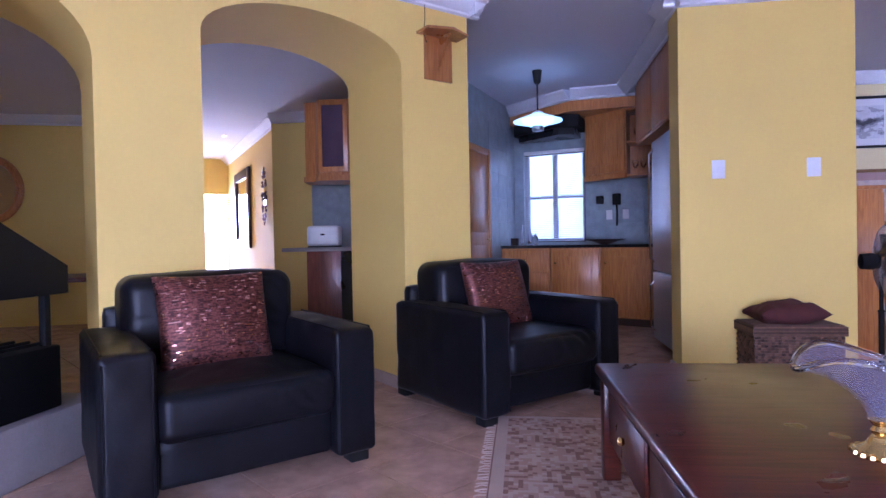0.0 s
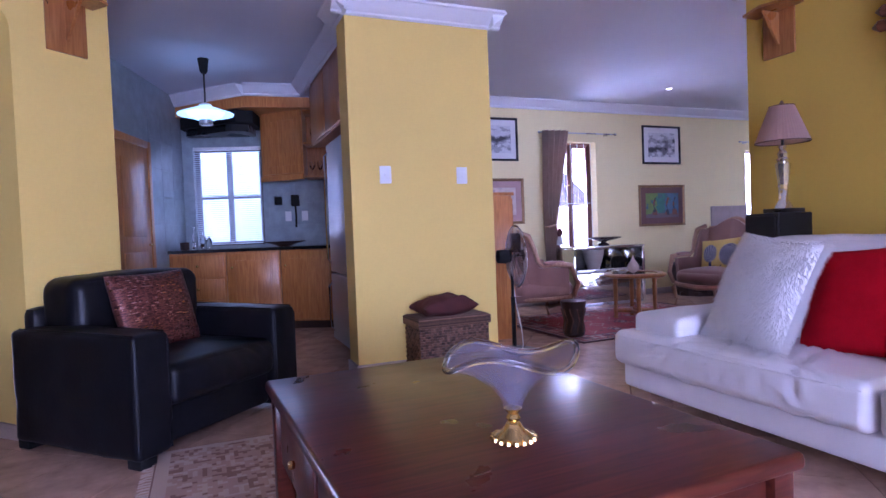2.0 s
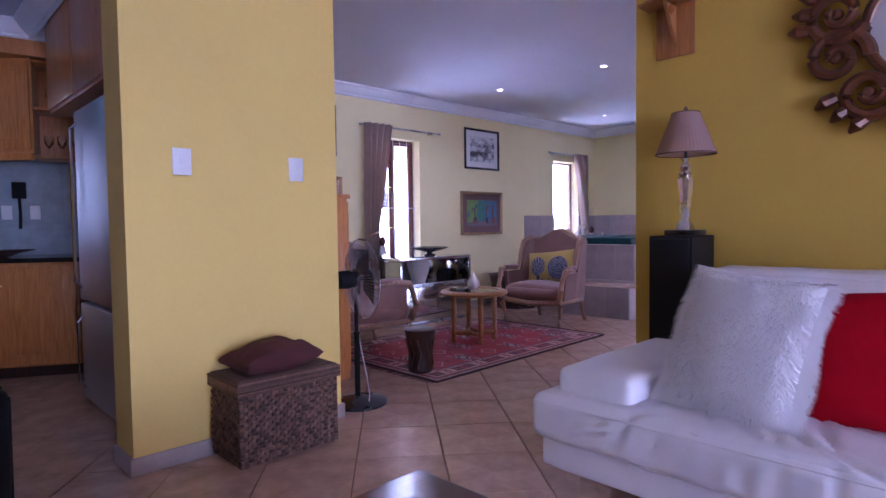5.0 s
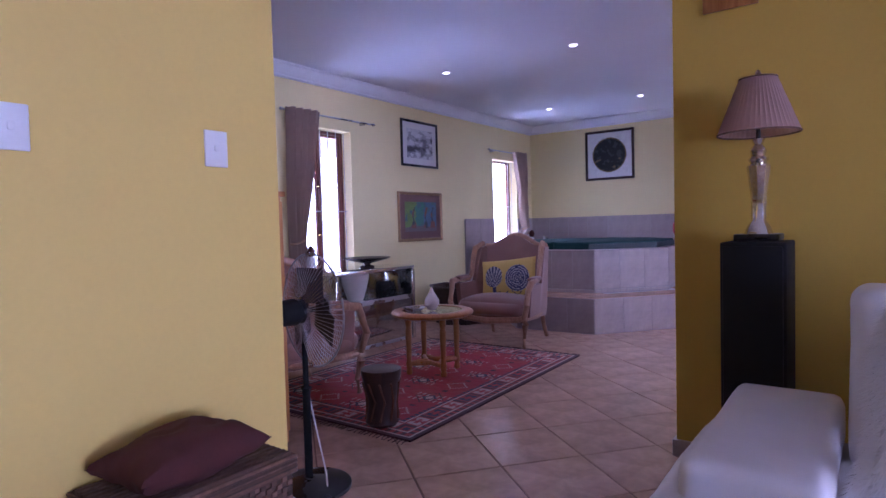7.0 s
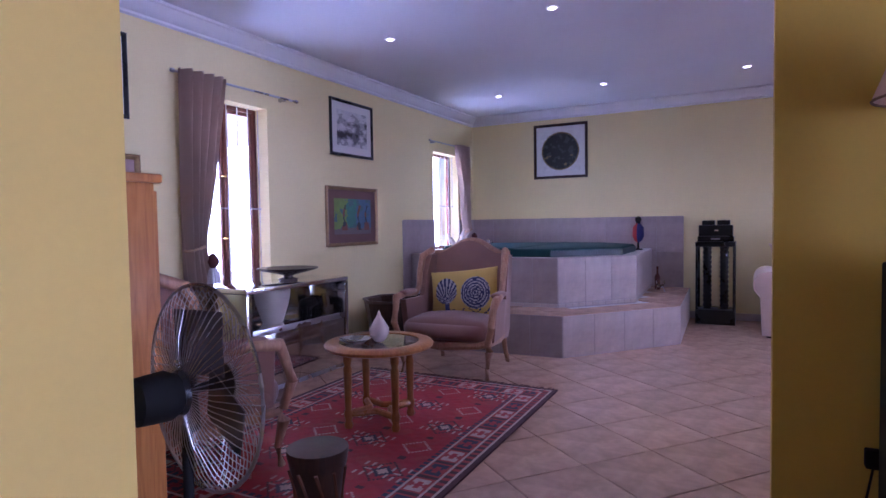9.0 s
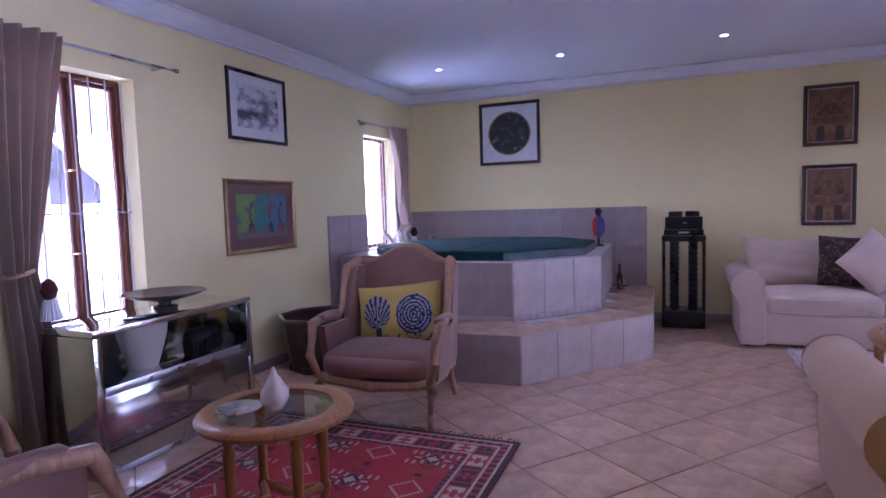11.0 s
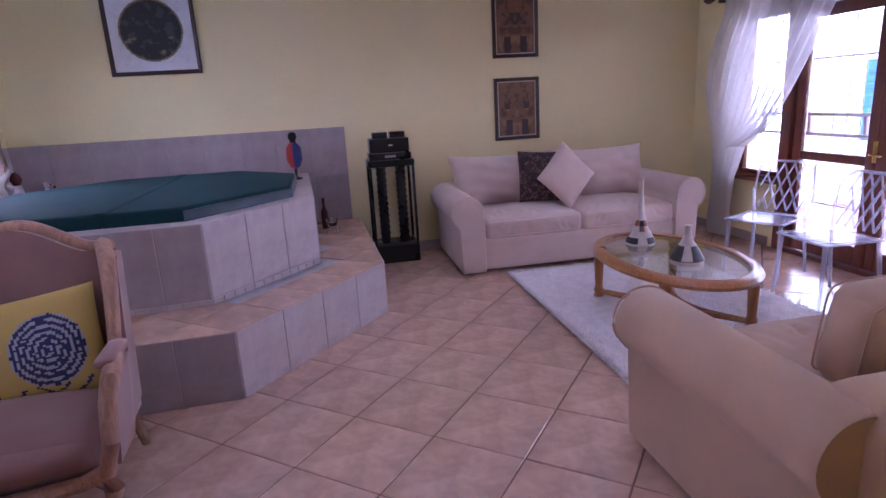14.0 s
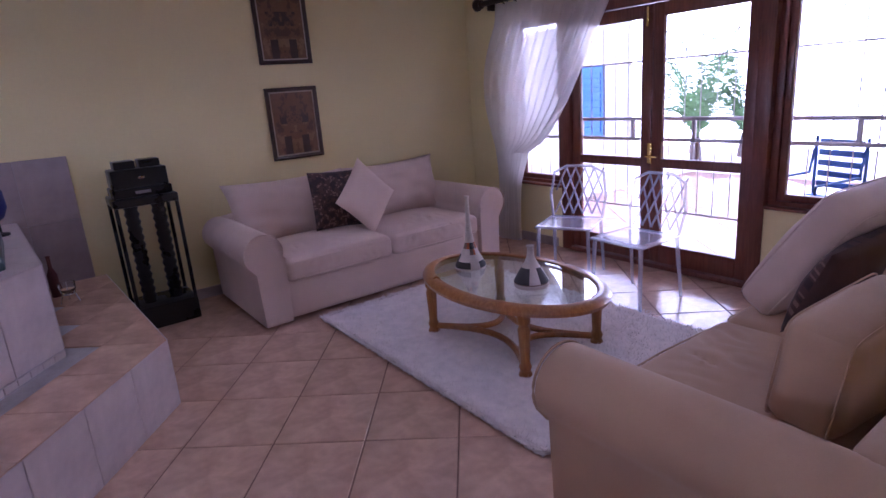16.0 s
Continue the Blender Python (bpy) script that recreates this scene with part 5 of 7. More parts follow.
POP = shade_of("gouache_", (0.07, 0.15, 0.17), (0.17, 0.26, 0.07), (0.05, 0.19, 0.16), (0.08, 0.15, 0.24), (0.035, 0.04, 0.05), (0.20, 0.07, 0.05), (0.16, 0.12, 0.13))


def gouache(u, v):
    k = noise.fractal(Vector((u * 5, v * 4, 2)), 1.0, 2.0, 4)
    for cx in (0.27, 0.66, 0.87):
        pot = abs(u - cx) < 0.06 * (1 + 0.6 * k) and 0.10 < v < 0.34
        stalk = abs(u - cx - 0.03 * math.sin(v * 9)) < 0.022 + 0.02 * k and 0.3 < v < 0.82
        if pot or stalk:
            return 4 if k < 0.12 else 5
    if v < 0.16 + 0.06 * k:
        return 6
    if k > 0.28:
        return 0
    return 1 if u < 0.34 + 0.12 * k else (2 if u < 0.58 + 0.1 * k else 3)


MOUNTBROWN = mat("mauve_mount", (0.17, 0.085, 0.075), 0.8)
GILT = mat("old_gilt_frame", (0.28, 0.16, 0.06), 0.4, metal=0.4, var=0.25, scale=20)
picture(pose(6.88, 7.43, 1.91), 0.71, 0.56, 0.028, BLACK, PAPER, INK, ink(1.0), "black framed ink-wash landscape with wide white mount", 0.075, "ink landscapes")
picture(pose(6.865, 7.43, 1.0), 0.86, 0.60, 0.035, GILT, MOUNTBROWN, POP, gouache, "gilt framed bright green and blue pot-plant painting", 0.085)
picture(pose(4.09, 7.43, 1.93), 0.71, 0.56, 0.028, BLACK, PAPER, INK, ink(6.0), "black framed ink-wash landscape hung beside the curtain", 0.075, "ink landscapes")
PALE = shade_of("pastel_", (0.50, 0.42, 0.42), (0.58, 0.48, 0.44), (0.36, 0.30, 0.34))
picture(pose(4.08, 7.43, 1.10), 0.86, 0.60, 0.035, GILT, mat("rose_mount", (0.42, 0.27, 0.25), 0.8), PALE, lambda u, v: int(1.5 + 1.4 * noise.noise(Vector((u * 4, v * 4, 1)))), "gilt framed pale pastel picture with rose mount", 0.085)
ROUND = shade_of("lacquer_", (0.70, 0.69, 0.70), (0.018, 0.020, 0.018), (0.05, 0.055, 0.05), (0.22, 0.16, 0.07))


def disc(u, v):
    r = math.hypot(u - 0.5, v - 0.5)
    if r > 0.47:
        return 0
    if r > 0.44:
        return 3
    k = noise.fractal(Vector((u * 7, v * 7, 3)), 1.0, 2.0, 4)
    return 3 if (k > 0.45 and v < 0.4) else (2 if k > 0.2 else 1)


picture(pose(9.8, 6.103, 1.812, 0, 0, -90), 0.745, 0.74, 0.035, DARKWOOD, PAPER, ROUND, disc, "dark framed round black lacquer picture on white mount", 0.06)
BATIK = shade_of("batik_", (0.20, 0.10, 0.05), (0.11, 0.055, 0.035), (0.055, 0.03, 0.025), (0.28, 0.16, 0.08))


def batik(seed):
    def pick(u, v):
        s = abs(u - 0.5)
        k = noise.fractal(Vector((s * 6 + seed, v * 6, seed)), 1.0, 2.0, 4)
        if v < 0.3 and 0.14 < s < 0.30:
            return 2
        if 0.5 < v < 0.72 and s < 0.34 and k > 0.02:
            return 2 if k > 0.22 else 1
        return 3 if (k > 0.3 and v < 0.55) else (1 if k < -0.3 else 0)
    return pick


for z, s in ((1.822, 1.0), (1.034, 4.0)):
    picture(pose(9.8, 2.823, z, 0, 0, -90), 0.46, 0.60, 0.032, DARKWOOD, mat("cream_slip", (0.5, 0.42, 0.33), 0.7), BATIK, batik(s), "brown framed dark ochre batik print above the cream sofa", 0.012, "batik prints")


# ---- cream scroll-arm sofas ----
def scroll_sofa(m, w, d, fabric, label, backs):
    t = thing("sofa", m, label, "sofa", "cream sofas")
    aw = 0.25
    part("base", soft((aw - 0.03, 0.02, 0.03), (w - aw + 0.03, d - 0.1, 0.31), 0.02, 8), fabric, t)
    part("backrest", soft((0.10, d - 0.26, 0.05), (w - 0.10, d, 0.68), 0.08, 12, (0, 0.01, 0.01)), fabric, t)
    for k in range(2):
        cw = (w - 2 * aw) / 2
        x0 = aw + k * cw
        rf = random.Random(70 + k)
        sb = soft((x0 + 0.004, -0.01, 0.30), (x0 + cw - 0.004, d - 0.26, 0.465), 0.045, 64, (0, 0.012, 0.04), 0.008, 4, k * 4.0)
        crease(sb, folds(rf, 20, x0 + 0.08, x0 + cw - 0.08, 0.0, 0.22, 0.7, 0.2, 0.015, 0.0055), 2, 0.6)
        crease(sb, folds(rf, 14, x0 + 0.05, x0 + cw - 0.05, 0.33, 0.43, 0.8, 0.08, 0.013, 0.005), 1, 0.5)
        seat = part("seat_cushion", sb, fabric, t)
        for z in (0.325, 0.44):
            part("piping", tube([(x0 + 0.05, -0.012, z), (x0 + cw / 2, -0.024, z + 0.002), (x0 + cw - 0.05, -0.012, z)], 0.004, 5), fabric, seat)
        if backs:
            part("back_cushion", pillow(cw + 0.16, 0.52, 0.32, 40, 0.03, k * 3.0 + 1, None, 0.10), fabric, t, m=pose(x0 + cw / 2 + (0.055 if k else -0.055), d - 0.34, 0.685, -15, 0, 3 if k else -2))
    for sgn in (0, 1):
        pts = [(0.05, 0.03), (aw, 0.03), (aw, 0.48)]
        cx, cz, r = 0.105, 0.545, 0.135
        for i in range(19):
            a = radians(-18 + i * 12.6)
            pts.append((cx + r * math.cos(a), cz + r * math.sin(a)))
        pts += [(0.035, 0.42)]
        if sgn:
            pts = [(w - x, z) for x, z in pts][::-1]
        bm = bmesh.new()
        secs = [(0.0, 0.965), (0.012, 1.0), (d * 0.3, 1.0), (d * 0.65, 0.995), (d - 0.06, 0.98), (d - 0.03, 0.95)]
        mx = sum(p[0] for p in pts) / len(pts)
        mz = 0.36
        rings = []
        for y, s in secs:
            rings.append([bm.verts.new((mx + (x - mx) * s, y - 0.02, mz + (z - mz) * s if z > 0.1 else z)) for x, z in pts])
        for a, b in zip(rings, rings[1:]):
            for i in range(len(pts)):
                bm.faces.new((a[i], a[(i + 1) % len(pts)], b[(i + 1) % len(pts)], b[i]))
        bm.faces.new(rings[0][::-1])
        bm.faces.new(rings[-1])
        arm = part("armrest", bm, fabric, t, smooth=50)
        part("piping", tube([(x, -0.022, z) for x, z in (pts[2:] if not sgn else pts[:-2])], 0.005, 6), fabric, arm)
    for x in (0.12, w - 0.12):
        for y in (0.08, d - 0.1):
            part("foot", lathe([(0.028, 0), (0.03, 0.01), (0.024, 0.04)], 12, m=Matrix.Translation((x, y, 0))), DARKWOOD, t)
    return t


scroll_sofa(pose(8.68, 3.74, 0, 0, 0, -90), 2.24, 1.08, CREAMFAB, "cream fabric two-seat sofa with rolled arms against wall", True)
PAIS = shade_of("paisley_", (0.075, 0.035, 0.030), (0.035, 0.018, 0.02), (0.22, 0.13, 0.10))


def paisley(u, v):
    k = noise.fractal(Vector((u * 9, v * 9, 4)), 1.0, 2.0, 3)
    return 2 if 0.18 < k < 0.3 else (1 if k < -0.1 else 0)


cushion("cushion", pose(9.22, 2.78, 0.72, -14, 4, -88), 0.47, 0.47, 0.14, PAIS, "square dark brown patterned cushion on cream sofa", paisley, 44, 3.0, 0.04)
cushion("cushion", pose(9.03, 2.62, 0.735, -16, 45, -88), 0.45, 0.45, 0.15, [CREAMFAB], "square pale pink cushion standing on its corner", None, 20, 4.0, 0.05)

scroll_sofa(pose(6.12, 1.34, 0, 0, 0, 90), 2.26, 1.05, TANFAB, "beige fabric two-seat sofa with rolled arms, back to the room", False)


def boxed_cushion(m, w, t, h, fabric, label, seed):
    """Plump back cushion with a gusset and piped seams."""
    c = tagged(part("cushion", soft((-w / 2, -t / 2, -h / 2), (w / 2, t / 2, h / 2), 0.055, 18, (0.012, 0.045, 0.015), 0.012, 5, seed), fabric, m=m), label, "cushion")
    for y in (-t / 2 + 0.015, t / 2 - 0.015):
        rim = [(w * 0.497 * math.copysign(abs(math.cos(a)) ** 0.22, math.cos(a)), y, h * 0.497 * math.copysign(abs(math.sin(a)) ** 0.22, math.sin(a))) for a in [2 * math.pi * i / 72 for i in range(72)]]
        part("piping", tube(rim, 0.0035, 5, True), fabric, c)
    return c


boxed_cushion(pose(5.50, 2.88, 0.655, -8, 0, 88), 0.62, 0.20, 0.34, TANFAB, "plump beige sofa cushion with dark piping", 6.0)
boxed_cushion(pose(5.885, 2.08, 0.745, -34, 0, 86), 0.60, 0.18, 0.60, CREAMFAB, "pale cushion slumped back on beige sofa", 9.0)
cushion("cushion", pose(5.74, 2.33, 0.70, -28, 8, 78), 0.44, 0.44, 0.16, PAIS, "dark brown patterned cushion on beige sofa", paisley, 40, 7.5, 0.05)


# ---- oval coffee table and vases ----
t = thing("oval_table", pose(7.38, 2.60, 0, 0, 0, 0), "oval coffee table with glass top and turned honey oak legs", "coffee table")
A, B = 0.64, 0.40
bm = bmesh.new()
K = 72
prof = [(-0.045, 0.40), (-0.045, 0.372), (0.0, 0.362), (0.028, 0.372), (0.034, 0.392), (0.022, 0.408), (0.012, 0.415), (-0.02, 0.424), (-0.045, 0.418)]
rings = []
for i in range(K):
    a = 2 * math.pi * i / K
    rings.append([bm.verts.new(((A + o) * math.cos(a), (B + o) * math.sin(a), z)) for o, z in prof])
for i in range(K):
    for j in range(len(prof)):
        bm.faces.new((rings[i][j], rings[(i + 1) % K][j], rings[(i + 1) % K][(j + 1) % len(prof)], rings[i][(j + 1) % len(prof)]))
part("top_rim", bm, OAK, t)
part("glass_top", prism([((A - 0.044) * math.cos(2 * math.pi * i / K), (B - 0.044) * math.sin(2 * math.pi * i / K)) for i in range(K)], 0.404, 0.412), GLASSGREEN, t)
LEG = [(0.034, 0.0), (0.038, 0.03), (0.028, 0.05), (0.036, 0.075), (0.026, 0.10), (0.030, 0.2), (0.034, 0.29), (0.026, 0.31), (0.036, 0.33), (0.036, 0.37)]
legs = []
for sx, sy in ((-1, -1), (1, -1), (1, 1), (-1, 1)):
    x, y = sx * 0.42, sy * 0.29
    legs.append((x, y))
    part("leg", lathe(LEG, 14, m=Matrix.Translation((x, y, 0.0))), OAK, t)
for i in range(4):
    (ax, ay), (bx, by) = legs[i], legs[(i + 1) % 4]
    pts = []
    for k in range(13):
        q = k / 12
        pull = 1 - 0.62 * math.sin(math.pi * q)
        pts.append(((ax + (bx - ax) * q) * pull if i % 2 else (ax + (bx - ax) * q), (ay + (by - ay) * q) * (pull if not i % 2 else 1), 0.062))
    part("stretcher", tube(pts, 0.02, 8), OAK, t)

VASE = shade_of("vase_", (0.62, 0.54, 0.48), (0.55, 0.13, 0.035), (0.03, 0.025, 0.025), (0.20, 0.12, 0.09))


def patch_vase(m, prof, label, pick):
    bm = lathe(prof, 28, m=None)
    for f in bm.faces:
        c = f.calc_center_median()
        f.material_index = pick(math.atan2(c.y, c.x), c.z)
    tagged(part("vase", bm, VASE, m=m), label, "vase", "painted vases")


def fine(prof, k=5):
    out = []
    for (r0, z0), (r1, z1) in zip(prof, prof[1:]):
        out += [(r0 + (r1 - r0) * i / k, z0 + (z1 - z0) * i / k) for i in range(k)]
    return out + [prof[-1]]


def patches(seed, top):
    """Scattered orange, black and brown squares below a plain neck."""
    def pick(a, z):
        if z > top or z < 0.008:
            return 0
        k = (int((a + 7) * 1.9) * 7 + int(z / 0.042) * 5 + seed) % 9
        return 1 if k == 2 else (2 if k in (0, 5, 7) else (3 if k == 4 else 0))
    return pick


patch_vase(pose(7.72, 2.62, 0.4125), fine([(0.10, 0), (0.098, 0.02), (0.06, 0.09), (0.035, 0.15), (0.022, 0.22), (0.014, 0.32), (0.012, 0.44), (0.016, 0.46)]), "tall slim cream bottle vase with orange and black patches", patches(3, 0.17))
patch_vase(pose(7.17, 2.62, 0.4125), fine([(0.098, 0), (0.10, 0.03), (0.07, 0.085), (0.04, 0.13), (0.022, 0.17), (0.018, 0.22), (0.024, 0.235)]), "short cream bottle vase with dark brown patches", lambda a, z: 2 if 0.03 < z < 0.115 and int((a + 7) * 1.3) % 3 else (3 if 0.022 < z < 0.03 else 0))

# white shaggy rug
SHAG = mat("ivory_shag", (0.80, 0.72, 0.69), 0.95, var=0.12, scale=18, bump=0.8, bscale=200)
RX0, RX1, RY0, RY1 = 6.42, 8.58, 1.75, 3.32
bm = bmesh.new()
nx, ny = 110, 80
g = {}
for i in range(nx + 1):
    for j in range(ny + 1):
        e = min(i, j, nx - i, ny - j)
        z = 0.004 + (0.022 if e > 0 else 0) + 0.008 * noise.noise(Vector((i * 0.9, j * 0.9, 0))) * (e > 0)
        wob = 0.012 * noise.noise(Vector((i * 0.7, j * 0.7, 4))) if e == 0 else 0
        g[i, j] = bm.verts.new((RX0 + (RX1 - RX0) * i / nx + wob, RY0 + (RY1 - RY0) * j / ny + wob, z))
for i in range(nx):
    for j in range(ny):
        bm.faces.new((g[i, j], g[i + 1, j], g[i + 1, j + 1], g[i, j + 1]))
rug = tagged(part("shaggy_rug", bm, SHAG), "ivory shaggy rug under the oval coffee table", "rug")
bm = bmesh.new()
rr = random.Random(11)
for k in range(26000):
    x, y = rr.uniform(RX0, RX1), rr.uniform(RY0, RY1)
    if k % 6 == 0:
        s = rr.choice((0, 1, 2))
        x, y = (x, RY1) if s == 0 else ((RX0, y) if s == 1 else (RX1, y))
    a, l = rr.uniform(0, 6.28), rr.uniform(0.02, 0.045)
    w = Vector((-math.sin(a), math.cos(a), 0)) * 0.004
    p = Vector((x, y, 0.018))
    q = p + Vector((math.cos(a) * l, math.sin(a) * l, rr.uniform(0.008, 0.028)))
    bm.faces.new([bm.verts.new(p - w), bm.verts.new(p + w), bm.verts.new(q)])
part("shag", bm, SHAG, rug, smooth=0)["kind"] = "stuff"


# ---- clear acrylic chairs ----
def acrylic_chair(m, label):
    t = thing("acrylic_chair", m, label, "chair", "acrylic chairs")
    part("seat", soft((-0.22, -0.22, 0.435), (0.22, 0.21, 0.455), 0.009, 8), ACRYL, t)
    for x in (-0.19, 0.19):
        part("leg", tube([(x, -0.19, 0.44), (x * 1.08, -0.21, 0)], [0.016, 0.012], 8), ACRYL, t)
        part("leg", tube([(x, 0.19, 0.44), (x * 1.08, 0.24, 0)], [0.016, 0.012], 8), ACRYL, t)
    fr = [(-0.20, 0.20, 0.45), (-0.225, 0.23, 0.62), (-0.20, 0.255, 0.80), (-0.10, 0.265, 0.85), (0.10, 0.265, 0.85), (0.20, 0.255, 0.80), (0.225, 0.23, 0.62), (0.20, 0.20, 0.45)]
    back = part("back_frame", tube(fr, 0.012, 8), ACRYL, t)
    rows = [0.47, 0.56, 0.65, 0.74, 0.83]
    for r, (za, zb) in enumerate(zip(rows, rows[1:])):
        for k in range(5):
            xa = -0.19 + k * 0.076 + (0.038 if r % 2 else 0)
            yb = 0.215 + 0.10 * (za - 0.45) / 0.4
            part("lattice_bar", tube([(xa, yb, za), (min(0.2, xa + 0.038), yb + 0.015, zb)], 0.0085, 6), ACRYL, back)
            if xa + 0.076 < 0.22:
                part("lattice_bar", tube([(min(0.2, xa + 0.038), yb + 0.015, zb), (xa + 0.076, yb, za)], 0.0085, 6), ACRYL, back)
    return t


acrylic_chair(pose(7.92, 1.45, 0, 0, 0, 205), "clear acrylic chair with zigzag lattice back near glazed doors")
acrylic_chair(pose(7.27, 1.52, 0, 0, 0, 178), "clear acrylic chair with zigzag lattice back before glazed doors")

# speakers on the east wall
t = thing("tower_stand", pose(9.35, 3.95, 0), "black column stand with open posts and ribbed inner columns", "stand")
part("plinth", box((0, 0, 0), (0.36, 0.42, 0.17), 0.01), BLACK, t)
part("top", box((0, 0, 0.90), (0.36, 0.42, 0.96), 0.01), BLACK, t)
for x in (0.015, 0.345):
    for y in (0.015, 0.405):
        part("post", lathe([(0.013, 0.17), (0.013, 0.90)], 10, m=Matrix.Translation((x, y, 0))), BLACK, t)
for y in (0.12, 0.30):
    bm = bmesh.new()
    prof = [(0.045, 0.17)] + [(0.045 + (0.006 if k % 2 else -0.004), 0.17 + 0.73 * (k + 0.5) / 26) for k in range(26)] + [(0.045, 0.90)]
    lathe(prof, 14, bm=bm, m=Matrix.Translation((0.15, y, 0)))
    part("inner_column", bm, BLACK, t)
t = thing("audio_unit", pose(9.40, 3.97, 0.961), "black audio unit with two small speakers on column stand", "audio unit")
part("body", box((0, 0, 0), (0.28, 0.38, 0.06), 0.006), BLACK, t)
part("deck", box((0.02, 0.01, 0.062), (0.26, 0.37, 0.19), 0.01), BLACK, t)
for y in (0.04, 0.20):
    part("speaker", box((0.05, y, 0.191), (0.2, y + 0.135, 0.245), 0.006), BLACK, t)
part("display", box((-0.003, 0.14, 0.02), (0.0, 0.24, 0.04), 0.001), STEEL, t)
part("badge", box((0.017, 0.16, 0.12), (0.02, 0.20, 0.135), 0.001), CHROME, t)

# ---- seating group by the tall window ----
def wing_chair(m, label):
    """Local: faces -y, front legs at y = 0."""
    t = thing("wing_chair", m, label, "armchair", "wing chairs")
    w = 0.40
    part("seat", soft((-0.365, -0.045, 0.285), (0.365, 0.60, 0.465), 0.085, 24, (0, 0.04, 0.045), 0.006, 5), VELVET, t, "plump mauve velvet seat")
    rail = [(-0.37, 0.0, 0.30), (-0.30, -0.035, 0.285), (-0.15, -0.05, 0.275), (0, -0.055, 0.262), (0.15, -0.05, 0.275), (0.30, -0.035, 0.285), (0.37, 0.0, 0.30)]
    part("front_rail", tube(rail, [0.03, 0.03, 0.032, 0.036, 0.032, 0.03, 0.03], 8), CARVED, t)
    part("seat_box", box((-0.35, 0.0, 0.25), (0.35, 0.66, 0.33), 0.01), VELVET, t)
    for s in (-1, 1):
        part("front_leg", tube([(s * 0.36, 0.0, 0.31), (s * 0.385, -0.025, 0.24), (s * 0.36, 0.0, 0.10), (s * 0.365, -0.02, 0.0)], [0.036, 0.034, 0.018, 0.022], 10), CARVED, t)
        part("rear_leg", tube([(s * 0.30, 0.66, 0.31), (s * 0.30, 0.70, 0.15), (s * 0.31, 0.76, 0.0)], [0.026, 0.022, 0.02], 8), CARVED, t)
        part("side_rail", tube([(s * 0.37, 0.0, 0.29), (s * 0.36, 0.34, 0.275), (s * 0.30, 0.68, 0.29)], 0.026, 8), CARVED, t)

        def side(u, v):
            y = 0.02 + 0.62 * u
            topz = 0.62 if u < 0.55 else 0.62 + 0.36 * min(1, ((u - 0.55) / 0.22)) ** 0.8
            x = 0.36 - 0.05 * u + 0.03 * v
            return (s * x, y, 0.31 + (topz - 0.31) * v)
        part("side_panel", sheet(24, 10, side, 0.05 * -s), VELVET, t)
        arm = part("armrest", tube([(s * 0.375, -0.03, 0.30), (s * 0.415, -0.06, 0.44), (s * 0.415, -0.02, 0.56), (s * 0.43, 0.02, 0.64), (s * 0.415, 0.17, 0.66), (s * 0.385, 0.31, 0.645), (s * 0.375, 0.375, 0.70), (s * 0.38, 0.42, 0.85), (s * 0.375, 0.47, 0.97), (s * 0.34, 0.60, 1.02)], [0.026, 0.030, 0.028, 0.034, 0.030, 0.025, 0.025, 0.028, 0.031, 0.030], 10), CARVED, t)
        part("arm_pad", soft((s * 0.40 - 0.035, 0.08, 0.655), (s * 0.40 + 0.035, 0.32, 0.69), 0.016, 6, (0, 0, 0.008)), VELVET, arm)

    def back(u, v):
        x = -0.345 + 0.69 * u
        arch = min(1.0, abs(u - 0.5) / 0.40)
        crest = 0.975 + 0.115 * (0.5 + 0.5 * math.cos(math.pi * arch)) ** 0.8
        z = 0.42 + (crest - 0.42) * v
        return (x, 0.56 + 0.14 * v + 0.05 * abs(u - 0.5) * -2 + 0.03, z)
    part("backrest", sheet(28, 18, back, 0.075), VELVET, t, "mauve velvet back")
    pts = [Vector(back(i / 24, 1.0)) + Vector((0, 0.02, 0.012)) for i in range(25)]
    part("crest_rail", tube(pts, 0.031, 10), CARVED, t)
    for s in (0.0, 1.0):
        part("back_upright", tube([Vector(back(s, k / 6)) + Vector((0, 0.035, 0)) for k in range(7)], 0.022, 8), CARVED, t)
    return t


east = pose(6.01, 5.92, 0, 0, 0, -86) @ Matrix.Diagonal((1.0, 0.88, 0.96, 1))
wing_chair(east, "mauve velvet wing chair with pale carved wooden frame")
wing_chair(pose(4.19, 6.20, 0.012, 0, 0, 79) @ Matrix.Scale(0.97, 4), "mauve velvet wing chair with pale carved frame beside the fan")
PROT = [YELFAB, NAVY, GREYPRINT]


def protea(u, v):
    for cx, cy, r, kind in ((0.25, 0.56, 0.27, 0), (0.70, 0.48, 0.34, 1)):
        dx, dy = (u - cx) * 1.55, v - cy
        d = math.hypot(dx, dy)
        if d < r:
            if kind == 1:
                return 1 if (int(d * 34) % 2 == 0 or noise.noise(Vector((u * 30, v * 30, 0))) > 0.25) else 2
            a = math.atan2(dx, dy + 0.25)
            return 1 if int((a + 3) * 9) % 2 == 0 else 2
    if 0.24 < u < 0.30 and v < 0.36:
        return 1
    if v < 0.16 and abs(noise.noise(Vector((u * 8, v * 8, 2)))) < 0.12:
        return 1
    return 0


cushion("cushion", east @ pose(0.03, 0.42, 0.645, -16, -5, 4), 0.60, 0.44, 0.15, PROT, "yellow cushion printed with two navy protea flowers", protea, 60, 2.5, 0.05)

